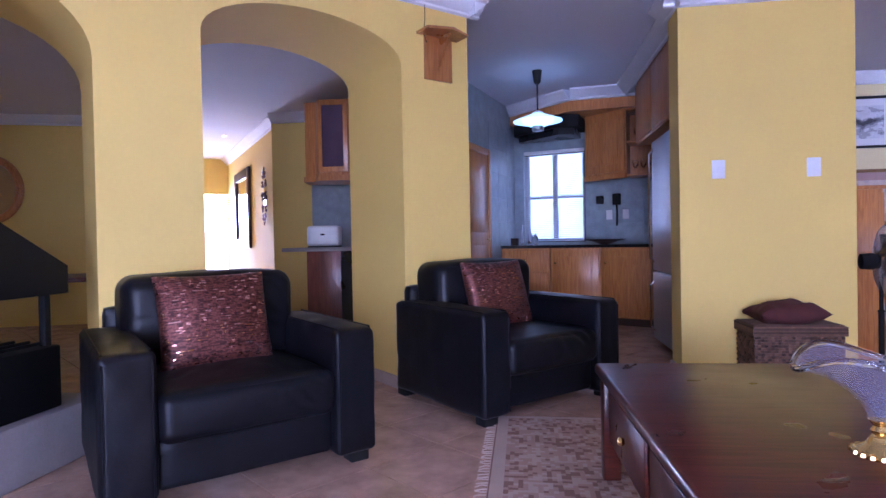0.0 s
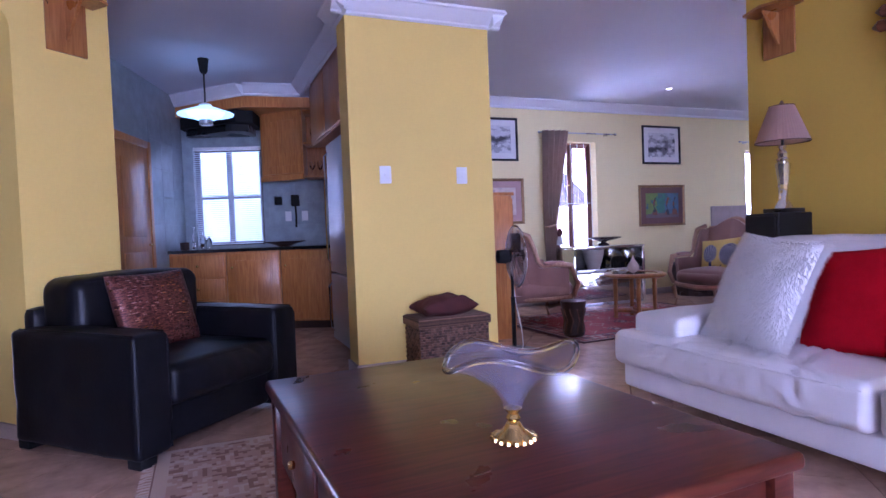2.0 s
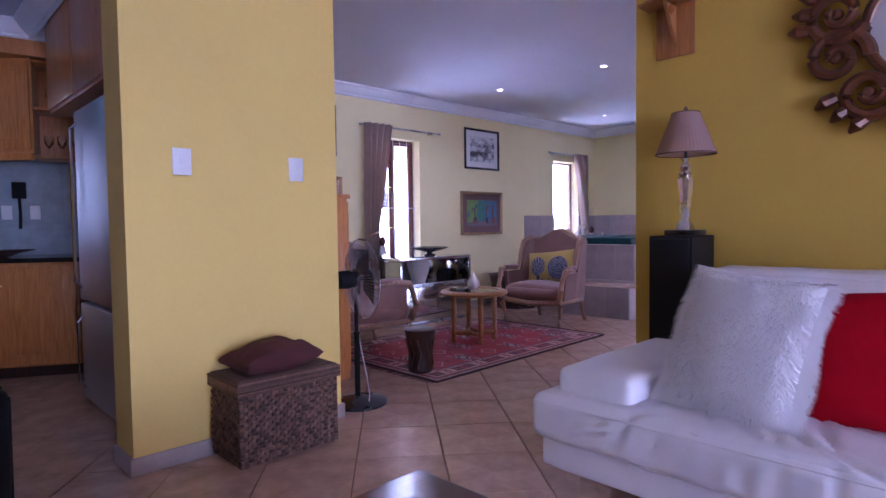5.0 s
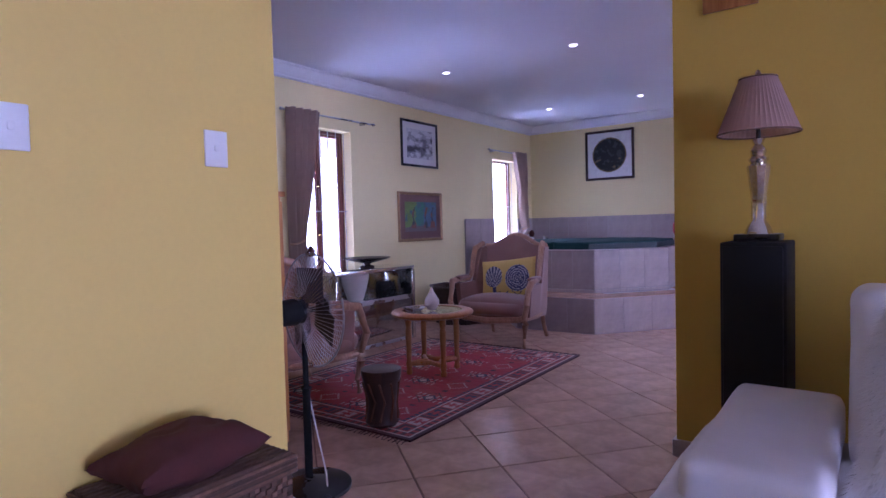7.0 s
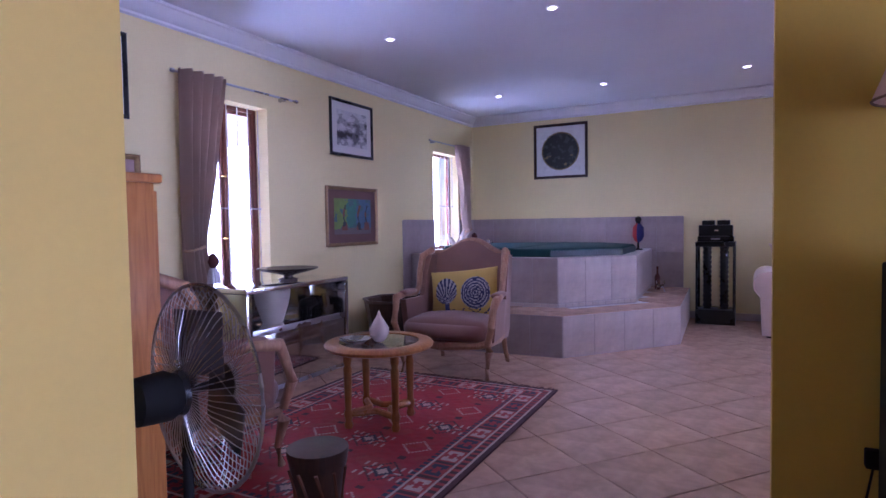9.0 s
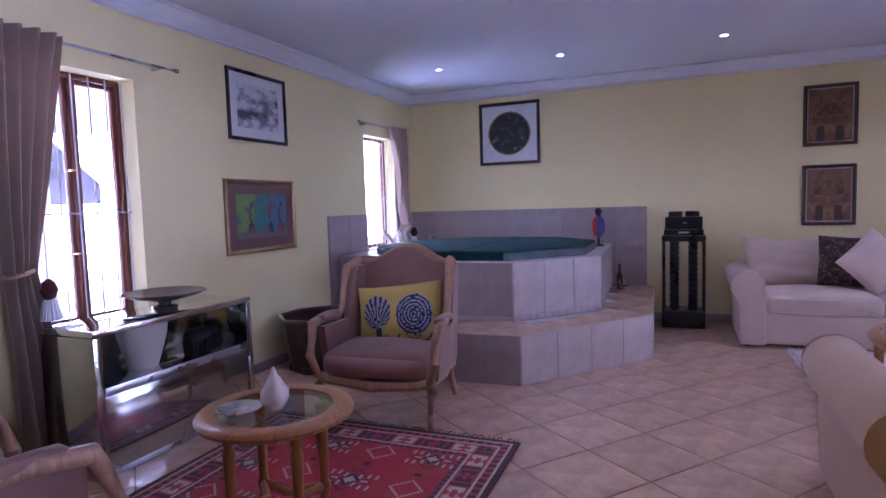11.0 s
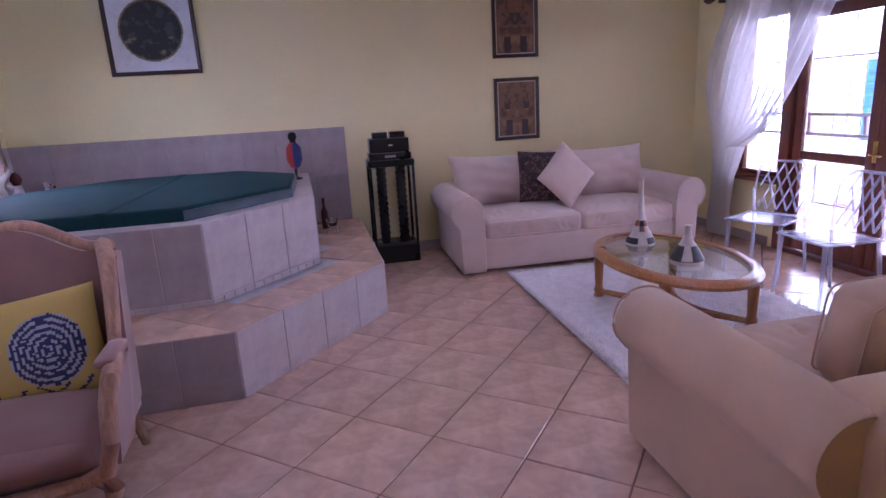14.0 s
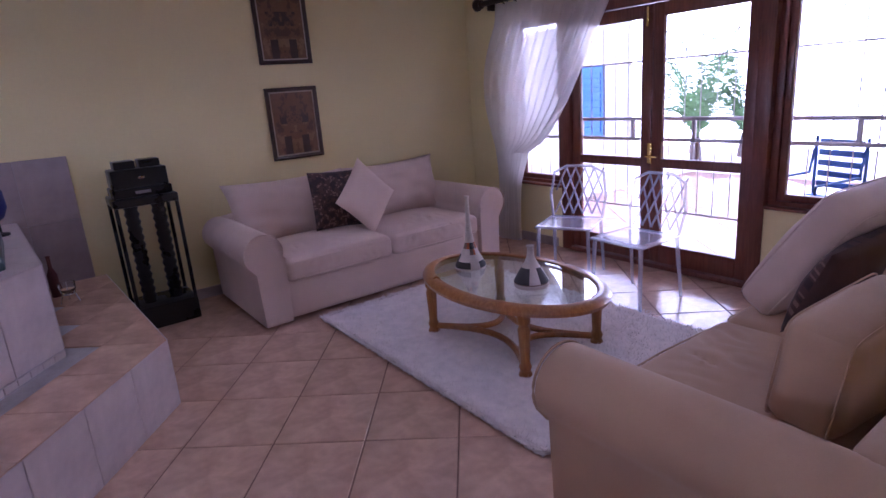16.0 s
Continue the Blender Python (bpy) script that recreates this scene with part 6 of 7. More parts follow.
# red knotted rug
KN = shade_of("knot_", (0.34, 0.018, 0.026), (0.055, 0.010, 0.016), (0.50, 0.38, 0.32), (0.020, 0.022, 0.055), (0.33, 0.035, 0.03))


def kilim(i, j, nx, ny):
    e = min(i, j, nx - 1 - i, ny - 1 - j)
    along = i if (j == e or ny - 1 - j == e) else j
    if e < 2:
        return 1
    if e < 3:
        return 2
    if e < 6:
        return 1 if (along // 2) % 2 else 4
    if e < 7:
        return 2
    if e < 15:
        a, b = (along % 13) - 6, e - 10.5
        if abs(a) + abs(b) < 2:
            return 0
        if abs(a) < 5 and abs(b) < 3.4 and (abs(abs(a) - abs(b)) < 1 or abs(abs(a) - 3.5) < 0.8):
            return 2 if (along // 13) % 2 else 3
        return 1 if abs(a) > 5 else 4
    if e < 16:
        return 2
    if e < 18:
        return 3 if along % 3 else 0
    u, v = i - nx / 2, j - ny / 2
    cx = (u + 240) % 24 - 12
    cy = (v + 240) % 22 - 11
    odd = (int((u + 240) // 24) + int((v + 240) // 22)) % 2
    d = abs(cx) + abs(cy)
    if odd:
        if d < 3:
            return 2
        if 3 <= d < 5:
            return 3
        if 8 <= d < 9:
            return 1
        if abs(cx) < 1 and abs(cy) < 9:
            return 2
        if int(abs(cy)) % 3 == 0 and abs(cx) < 6 and abs(abs(cx) - abs(cy) * 0.6) < 2.5:
            return 2
    else:
        if d < 2:
            return 4
        if 5 < d < 7:
            return 3 if (int(cx) + int(cy)) % 2 else 2
        if 9 < abs(cx) and abs(cy) < 2:
            return 1
    return 0 if noise.noise(Vector((i * 0.1, j * 0.1, 3))) < 0.25 else 4


woven("red_rug", pose(3.62, 4.96, 0, 0, 0, 1.0), 2.38, 1.62, 0.014, kilim, KN, "dark red knotted rug with ivory and navy motifs", KN[1])

# round side table
t = thing("side_table", pose(4.90, 5.77, 0.012) @ Matrix.Diagonal((0.88, 0.88, 0.93, 1)), "small round oak side table with inset glass top", "side table")
K = 48
R = 0.345
prof = [(-0.07, 0.515), (-0.07, 0.495), (0.0, 0.488), (0.022, 0.498), (0.03, 0.515), (0.018, 0.530), (-0.02, 0.540), (-0.07, 0.534)]
bm = bmesh.new()
rings = []
for i in range(K):
    a = 2 * math.pi * i / K
    rings.append([bm.verts.new(((R + o) * math.cos(a), (R + o) * math.sin(a), z)) for o, z in prof])
for i in range(K):
    for j in range(len(prof)):
        bm.faces.new((rings[i][j], rings[(i + 1) % K][j], rings[(i + 1) % K][(j + 1) % len(prof)], rings[i][(j + 1) % len(prof)]))
part("top_rim", bm, OAK, t)
part("glass_top", lathe([(R - 0.069, 0.522), (R - 0.069, 0.530)], 48), GLASSGREEN, t)
TL = [(0.026, 0), (0.03, 0.025), (0.022, 0.045), (0.03, 0.075), (0.03, 0.10), (0.022, 0.12), (0.026, 0.25), (0.03, 0.38), (0.022, 0.40), (0.03, 0.43), (0.03, 0.495)]
for k in range(4):
    a = math.pi / 4 + k * math.pi / 2 + 0.25
    part("leg", lathe(TL, 14, m=Matrix.Translation((0.235 * math.cos(a), 0.235 * math.sin(a), 0))), OAK, t)
    b = a + math.pi / 2
    p, q = Vector((0.235 * math.cos(a), 0.235 * math.sin(a), 0.088)), Vector((0.235 * math.cos(b), 0.235 * math.sin(b), 0.088))
    pts = [p.lerp(q, i / 12) * (1 - 0.55 * math.sin(math.pi * i / 12)) for i in range(13)]
    part("stretcher", tube([(v.x, v.y, 0.088) for v in pts], 0.022, 8), OAK, t)
# white glass teardrop vase, drawn as an opaque pearly solid
PEARL = mat("pearly_white", (0.72, 0.62, 0.58), 0.25, var=0.12, scale=10)
bm = lathe([(0.0, 0.0), (0.05, 0.015), (0.085, 0.06), (0.08, 0.10), (0.045, 0.15), (0.02, 0.185), (0.006, 0.22), (0, 0.225)], 24, sx=1.1, sy=0.8)
for v in bm.verts:
    a = math.atan2(v.co.y, v.co.x)
    v.co.x *= 1 + 0.10 * math.sin(3 * a + v.co.z * 30)
    v.co.y *= 1 + 0.08 * math.cos(2 * a + v.co.z * 25)
tagged(part("sea_shell", bm, PEARL, m=pose(4.86, 5.74, 0.506, 0, 0, 40) @ Matrix.Scale(0.86, 4)), "pearly white teardrop glass vase on side table", "shell")
bm = lathe([(0.0, 0.012), (0.05, 0.012), (0.09, 0.03), (0.095, 0.03), (0.06, 0.006), (0, 0.0)], 24)
tagged(part("small_dish", bm, STEEL, m=pose(4.78, 5.86, 0.506)), "small shallow silver dish on side table", "dish")

# mirrored console
t = thing("mirrored_console", pose(4.87, 6.84, 0), "mirrored console table with open glass shelf", "console table")
cw, cd, ch = 1.13, 0.40, 0.775
part("top", box((0, 0, ch - 0.035), (cw, cd, ch), 0.006), MIRROR, t)
part("side_panel", box((0.0, 0, 0), (0.045, cd, ch - 0.037), 0.004), ANTIQUE, t)
part("side_panel", box((cw - 0.045, 0, 0), (cw, cd, ch - 0.037), 0.004), ANTIQUE, t)
part("back_panel", box((0.047, cd - 0.012, 0.05), (cw - 0.047, cd, ch - 0.037)), ANTIQUE, t)
part("shelf", box((0.047, 0.01, 0.44), (cw - 0.047, cd - 0.014, 0.462), 0.003), MIRROR, t)
part("shelf_lip", box((0.047, -0.002, 0.43), (cw - 0.047, 0.01, 0.475), 0.003), STEEL, t)
part("lower_panel", box((0.047, 0.006, 0.04), (cw - 0.047, 0.016, 0.428), 0.002), ANTIQUE, t)
part("plinth", box((0.047, 0.02, 0.0), (cw - 0.047, cd, 0.04), 0.004), STEEL, t)
bm = lathe([(0.07, 0), (0.075, 0.02), (0.035, 0.03), (0.035, 0.045), (0.10, 0.06), (0.20, 0.085), (0.235, 0.10), (0.23, 0.106), (0.19, 0.095), (0.0, 0.062)], 32)
tagged(part("footed_platter", bm, mat("dark_bronze_platter", (0.10, 0.07, 0.065), 0.22, metal=0.5, var=0.3), m=pose(5.47, 7.02, ch + 0.001)), "wide shallow bronze platter on small foot", "platter")
bm = lathe([(0.075, 0), (0.08, 0.01), (0.115, 0.12), (0.135, 0.20), (0.14, 0.255), (0.13, 0.255), (0.12, 0.2), (0.0, 0.03)], 32)
tagged(part("vase", bm, STONEWARE, m=pose(5.33, 7.06, 0.463)), "squat cream stoneware vase on mirrored shelf", "vase")
bm = soft((-0.11, -0.035, 0.06), (0.10, 0.035, 0.145), 0.04, 10, (0, 0.012, 0.012))
soft((0.075, -0.026, 0.085), (0.165, 0.026, 0.14), 0.024, 6, bm=bm)
soft((0.135, -0.02, 0.06), (0.19, 0.02, 0.11), 0.018, 6, bm=bm)
for x in (-0.085, -0.05, 0.045, 0.08):
    for y in (-0.022, 0.022):
        tube([(x, y, 0.09), (x + 0.004, y, 0.0)], [0.02, 0.015], 8, bm=bm)
tube([(0.18, 0, 0.10), (0.198, 0, 0.13), (0.202, 0, 0.165)], [0.012, 0.008, 0.002], 8, bm=bm)
tube([(0.155, 0, 0.125), (0.162, 0, 0.15)], [0.008, 0.002], 6, bm=bm)
for y in (-0.02, 0.02):
    tube([(0.10, y, 0.13), (0.095, y * 1.3, 0.165)], [0.012, 0.003], 6, bm=bm)
tube([(-0.11, 0, 0.12), (-0.13, 0, 0.07)], [0.006, 0.003], 6, bm=bm)
tagged(part("rhino_figure", bm, MATTBLACK, m=pose(5.70, 7.02, 0.464, 0, 0, 8)), "black carved rhinoceros figure on mirrored shelf", "ornament")

# dark planter box by the wall
t = thing("wooden_tub", pose(7.08, 7.0, 0) @ Matrix.Diagonal((1.25, 1.25, 1.1, 1)), "dark brown octagonal wooden tub beside the wing chair", "tub")
for k in range(8):
    a0, a1 = math.pi / 8 + k * math.pi / 4, math.pi / 8 + (k + 1) * math.pi / 4
    bm = bmesh.new()
    rows = []
    for r, z in ((0.25, 0.02), (0.31, 0.40), (0.285, 0.40), (0.23, 0.04)):
        rows.append([bm.verts.new((r * math.cos(a), r * math.sin(a), z)) for a in (a0, a1)])
    for i in range(4):
        a, b = rows[i], rows[(i + 1) % 4]
        bm.faces.new((a[0], a[1], b[1], b[0]))
    bm.faces.new([r[0] for r in rows])
    bm.faces.new([r[1] for r in rows][::-1])
    part("stave", bm, DARKWOOD, t, smooth=0)
part("base", lathe([(0.25, 0.0), (0.25, 0.05)], 8), DARKWOOD, t)
part("rim", tube([(0.305 * math.cos(math.pi / 8 + k * math.pi / 4), 0.305 * math.sin(math.pi / 8 + k * math.pi / 4), 0.40) for k in range(8)], 0.016, 6, True), DARKWOOD, t)

# carved drum
DRUMCORD = wood("worn_drum_cord", (0.09, 0.035, 0.02), (0.17, 0.07, 0.035), 0.6)
bm = lathe([(0.085, 0), (0.10, 0.02), (0.095, 0.05), (0.085, 0.12), (0.105, 0.24), (0.12, 0.31), (0.12, 0.33), (0.10, 0.335), (0.0, 0.335)], 20)
t = tagged(part("drum", bm, DARKWOOD, m=pose(3.74, 5.27, 0.013)), "small dark carved wooden drum on the rug", "drum")
for k in range(10):
    a = 2 * math.pi * k / 10
    part("cord", tube([(0.112 * math.cos(a), 0.112 * math.sin(a), 0.26), (0.09 * math.cos(a + 0.3), 0.09 * math.sin(a + 0.3), 0.15), (0.10 * math.cos(a), 0.10 * math.sin(a), 0.04)], 0.007, 6), DRUMCORD, t)

# pedestal fan
t = thing("pedestal_fan", pose(2.945, 4.995, 0), "black pedestal fan with round wire guard", "fan")
part("base", lathe([(0.19, 0), (0.19, 0.015), (0.14, 0.03), (0.03, 0.05), (0.0, 0.052)], 32), BLACK, t)
part("pole", lathe([(0.018, 0.04), (0.018, 0.45), (0.024, 0.46), (0.013, 0.47), (0.013, 0.72)], 14), MATTBLACK, t)
F = pose(0.02, -0.02, 0.81, 0, 0, 80)
hd = part("motor", lathe([(0.03, -0.16), (0.055, -0.15), (0.06, -0.08), (0.04, -0.04), (0.012, -0.03), (0.012, 0.06)], 18, m=Matrix.Rotation(radians(90), 4, "X")), MATTBLACK, t, m=F)
FB = mat("smoky_fan_blade", (0.10, 0.09, 0.10), 0.25)
for k in range(3):
    bm = sheet(8, 5, lambda u, v, k=k: (Matrix.Rotation(2.094 * k, 4, "Y") @ Vector((-0.07 + 0.16 * v, -0.03 + 0.035 * v, 0.03 + 0.16 * u))), 0.003)
    part("blade", bm, FB, t, m=F)
for y, depth in ((-0.05, -0.06), (0.03, 0.055)):
    g = part("guard", tube([(0.255 * math.cos(2 * math.pi * i / 40), -0.01, 0.255 * math.sin(2 * math.pi * i / 40)) for i in range(40)], 0.005, 6, True), STEEL, t, m=F)
    bm = bmesh.new()
    for k in range(64):
        a = 2 * math.pi * k / 64
        tube([(r * math.cos(a), -0.01 + depth * (1 - (r / 0.255) ** 3), r * math.sin(a)) for r in (0.05, 0.13, 0.21, 0.255)], 0.0014, 4, bm=bm)
    part("guard_wire", bm, STEEL, g)["kind"] = "stuff"
    part("guard_hub", lathe([(0.055, 0), (0.05, 0.012), (0, 0.014)], 20, m=Matrix.Translation((0, -0.01 + depth, 0)) @ Matrix.Rotation(radians(90 if depth < 0 else -90), 4, "X")), BLACK, g)
part("cable", tube([(0.02, 0.05, 0.72), (0.05, 0.04, 0.4), (0.09, 0.02, 0.15), (0.05, -0.06, 0.06), (0.0, -0.12, 0.03)], 0.004, 6), PAPER, t)

# wooden cupboard behind the fan
t = thing("wooden_cupboard", pose(2.732, 5.53, 0), "tall orange-brown wooden cupboard behind the fan", "cupboard")
part("body", box((0, 0, 0.0), (0.53, 0.85, 1.355), 0.004), PINE, t)
part("top", box((-0.003, -0.01, 1.355), (0.555, 0.86, 1.385), 0.005), PINE, t)
for k in range(2):
    d = part("door", box((0.53, 0.01 + k * 0.42, 0.06), (0.548, 0.42 + k * 0.42, 1.33), 0.004), PINE, t)
    part("knob", lathe([(0.008, 0), (0.015, 0.012), (0, 0.024)], 10, m=Matrix.Translation((0.548, 0.38 + k * 0.09, 0.7)) @ Matrix.Rotation(radians(90), 4, "Y")), BRASS, d)

# recessed ceiling lamps
BULB = glow("lamp_glow", (1.0, 0.95, 0.9), 30)
for x, y in ((6.10, 6.43), (6.10, 5.05), (6.10, 3.75), (8.57, 6.49), (8.60, 5.25), (8.63, 3.84), (8.6, 2.4), (6.1, 2.4)):
    t = thing("downlight", pose(x, y, H), "small round recessed ceiling downlight, switched on", "ceiling light", "downlights")
    part("bezel", tube([(0.037 * math.cos(i * math.pi / 12), 0.037 * math.sin(i * math.pi / 12), -0.004) for i in range(24)], 0.007, 6, True), WHITE, t)
    part("bulb", lathe([(0.0, -0.004), (0.023, -0.004), (0.023, -0.001), (0.0, -0.001)], 20), BULB, t)
    spot_lamp("downlight_beam", (x, y, H - 0.02), 13, (0.86, 0.92, 1.0))

# ---- kitchen, passage and hall ----
K0 = Matrix.Translation((0.36, 8.43, 0)) @ Matrix.Rotation(radians(-17), 4, "Z")


def kbox(lo, hi, r=0.0, bm=None):
    return box(lo, hi, r, bm=bm, m=K0)


bm = bmesh.new()
kx0, kx1, kz0, kz1 = 0.13, 0.94, 0.97, 2.17
for lo, hi in (((-0.2, 0, 0), (kx0, 0.2, H)), ((kx1, 0, 0), (2.9, 0.2, H)), ((kx0, 0, 0), (kx1, 0.2, kz0)), ((kx0, 0, kz1), (kx1, 0.2, H))):
    kbox(lo, hi, bm=bm)
kw = struct("wall_kitchen", bm, SLATE, "blue-grey slate tiled kitchen wall with window", "wall")
kl = struct("wall_kitchen_left", kbox((-0.2, -1.95, 0), (0, 0, H)), SLATE, "blue-grey slate tiled kitchen side wall", "wall")
struct("wall_scullery", kbox((-2.4, -1.25, 0), (-0.2, -1.10, H)), SLATE, "blue-grey slate tiled scullery wall", "wall")


def ktiles(parent, x0, x1, z0, z1, at, w=0.30, h=0.30):
    nx, nz = max(1, round((x1 - x0) / w)), max(1, round((z1 - z0) / h))
    for i in range(nx):
        for j in range(nz):
            a, b = x0 + (x1 - x0) * i / nx, x0 + (x1 - x0) * (i + 1) / nx
            c, d = z0 + (z1 - z0) * j / nz, z0 + (z1 - z0) * (j + 1) / nz
            part("tile", at(a + 0.003, b - 0.003, c + 0.003, d - 0.003), SLATE, parent, smooth=0)


ktiles(kw, 1.0, 2.3, 0.93, 1.73, lambda a, b, c, d: kbox((a, -0.008, c), (b, 0.0, d), 0.002))
ktiles(kl, -1.0, -0.01, 0.93, 2.43, lambda a, b, c, d: kbox((0.0, a, c), (0.008, b, d), 0.002))

t = new("window_5")
tagged(t, "kitchen window with white venetian blind lowered", "window", kind="structure")
bm = bmesh.new()
for lo, hi in (((kx0, 0.08, kz0), (kx0 + 0.05, 0.14, kz1)), ((kx1 - 0.05, 0.08, kz0), (kx1, 0.14, kz1)), ((kx0, 0.08, kz1 - 0.05), (kx1, 0.14, kz1)), ((kx0, 0.08, kz0), (kx1, 0.14, kz0 + 0.05)), ((0.50, 0.08, kz0), (0.56, 0.14, kz1)), ((kx0, 0.09, 1.55), (kx1, 0.13, 1.58))):
    kbox(lo, hi, 0.004, bm=bm)
part("window_frame", bm, DARKWOOD, t)
SLAT = mat("white_blind_slat", (0.62, 0.68, 0.76), 0.6, var=0.05)
bl = part("blind_rail", kbox((kx0 + 0.01, -0.01, kz1 - 0.04), (kx1 - 0.01, 0.04, kz1), 0.004), WHITE, t)
for k in range(46):
    z = kz0 + 0.02 + k * 0.0248
    part("slat", box((kx0 + 0.012, -0.014, -0.0008), (kx1 - 0.012, 0.014, 0.0008), 0.0, m=K0 @ Matrix.Translation((0, 0.015, z)) @ Matrix.Rotation(radians(36), 4, "X")), SLAT, bl, smooth=0)

t = thing("kitchen_counter", pose(0, 0, 0), "black granite kitchen worktop", "worktop")
part("slab", prism([(0.01, -0.01), (2.3, -0.01), (2.3, -0.95), (1.85, -0.80), (1.2, -0.64), (0.01, -0.64)], 0.90, 0.935, m=K0), GRANITE, t)
for i, (a, b, ya, yb) in enumerate(((0.01, 0.62, -0.60, -0.60), (0.63, 1.22, -0.60, -0.60), (1.23, 1.80, -0.61, -0.74))):
    u = thing("kitchen_cabinet", pose(0, 0, 0), "honey pine kitchen base cabinet under granite worktop", "cabinet", "kitchen base cabinets")
    part("body", prism([(a, -0.02), (b, -0.02), (b, yb), (a, ya)], 0.09, 0.899, m=K0), PINE, u)
    part("plinth", prism([(a, -0.02), (b, -0.02), (b, yb + 0.05), (a, ya + 0.05)], 0.0, 0.089, m=K0), DARKWOOD, u)
    if i == 0:
        for z0, z1 in ((0.11, 0.36), (0.38, 0.60), (0.62, 0.88)):
            dr = part("drawer", kbox((a + 0.02, ya - 0.02, z0), (b - 0.02, ya, z1), 0.008), PINE, u)
            part("knob", lathe([(0.01, 0), (0.016, 0.012), (0, 0.022)], 10, m=K0 @ Matrix.Translation(((a + b) / 2, ya - 0.02, (z0 + z1) / 2)) @ Matrix.Rotation(radians(90), 4, "X")), BRASS, dr)
    else:
        ang = math.atan2(yb - ya, b - a)
        M = K0 @ Matrix.Translation((a, ya, 0)) @ Matrix.Rotation(ang, 4, "Z")
        L = math.hypot(b - a, yb - ya)
        d = part("door", box((0.02, -0.02, 0.11), (L - 0.02, 0, 0.88), 0.006, m=M), PINE, u)
        part("raised_panel", box((0.10, -0.028, 0.19), (L - 0.10, -0.02, 0.80), 0.012, m=M), PINE, d)
        part("knob", lathe([(0.01, 0), (0.016, 0.012), (0, 0.022)], 10, m=M @ Matrix.Translation((0.06, -0.02, 0.72)) @ Matrix.Rotation(radians(90), 4, "X")), BRASS, d)

u = thing("wall_cabinet", pose(0, 0, 0), "honey pine kitchen wall cabinet with panelled door", "cabinet", "kitchen wall cabinets")
part("body", prism([(1.0, -0.01), (1.52, -0.01), (1.52, -0.54), (1.0, -0.27)], 1.76, 2.50, m=K0), PINE, u)
M = K0 @ Matrix.Translation((1.0, -0.27, 0)) @ Matrix.Rotation(math.atan2(-0.27, 0.52), 4, "Z")
L = math.hypot(0.52, 0.27)
d = part("door", box((0.015, -0.022, 1.78), (L - 0.015, 0, 2.48), 0.006, m=M), PINE, u)
part("raised_panel", box((0.10, -0.031, 1.87), (L / 2 - 0.02, -0.022, 2.39), 0.010, m=M), PINE, d)
part("raised_panel", box((L / 2 + 0.02, -0.031, 1.87), (L - 0.10, -0.022, 2.39), 0.010, m=M), PINE, d)
part("light_rail", box((0, -0.03, 1.70), (L, 0.02, 1.76), 0.006, m=M), PINE, u)
u = thing("open_shelf_unit", pose(0, 0, 0), "honey pine open corner shelves holding wine glasses", "shelf")
M2 = K0 @ Matrix.Translation((1.525, -0.54, 0))
for z in (1.72, 2.10, 2.47):
    part("shelf", box((0.0, 0.0, z), (0.44, 0.30, z + 0.022), 0.003, m=M2), PINE, u)
part("back_panel", box((0.0, 0.30, 1.72), (0.44, 0.315, 2.49), 0.0, m=M2), PINE, u)
part("side_panel", box((0.44, 0.0, 1.72), (0.458, 0.315, 2.49), 0.003, m=M2), PINE, u)
for k, (x, z) in enumerate(((0.08, 1.743), (0.17, 1.743), (0.27, 1.743), (0.10, 2.123), (0.20, 2.123), (0.32, 2.123))):
    tagged(part("wine_glass", lathe([(0.03, 0), (0.03, 0.004), (0.004, 0.012), (0.004, 0.07), (0.03, 0.10), (0.034, 0.14), (0.03, 0.17), (0.028, 0.17), (0.03, 0.14), (0.0, 0.08)], 14, m=M2 @ Matrix.Translation((x, 0.12, z))), GLASS), "clear stemmed wine glass on pine shelf", "glass", "wine glasses")
u = thing("wooden_bulkhead", pose(0, 0, 0), "honey pine canopy running over the kitchen window", "bulkhead")
CAN = [(0.012, -0.01), (0.012, -0.18), (0.45, -0.44), (0.92, -0.70), (1.74, -0.56), (2.2, -0.56), (2.2, -0.01)]
part("canopy", prism(CAN, 2.50, 2.62, m=K0), PINE, u)
bm = bmesh.new()
for a, b in zip(CAN[1:], CAN[2:5]):
    p, q = K0 @ Vector((*a, 0)), K0 @ Vector((*b, 0))
    n = (q - p).cross(Vector((0, 0, 1)))
    cornice((p.x, p.y), (q.x, q.y), (n.x, n.y), bm=bm)
cornice((1.66, 5.15), (1.66, 7.45), (-1, 0), bm=bm)
struct("kitchen_cornice", bm, PLASTER, "white moulded cornice over the kitchen canopy", "cornice")
u = thing("extractor_hood", pose(0, 0, 0), "black wedge-shaped extractor hood over the kitchen window", "extractor hood")
part("body", prism([(0.06, -0.02), (0.97, -0.02), (0.97, -0.50), (0.80, -0.60), (0.22, -0.28), (0.06, -0.18)], 2.36, 2.498, m=K0), MATTBLACK, u)
part("visor", prism([(0.12, -0.04), (0.90, -0.04), (0.90, -0.40), (0.72, -0.48), (0.28, -0.24), (0.12, -0.16)], 2.28, 2.359, m=K0), BLACK, u)

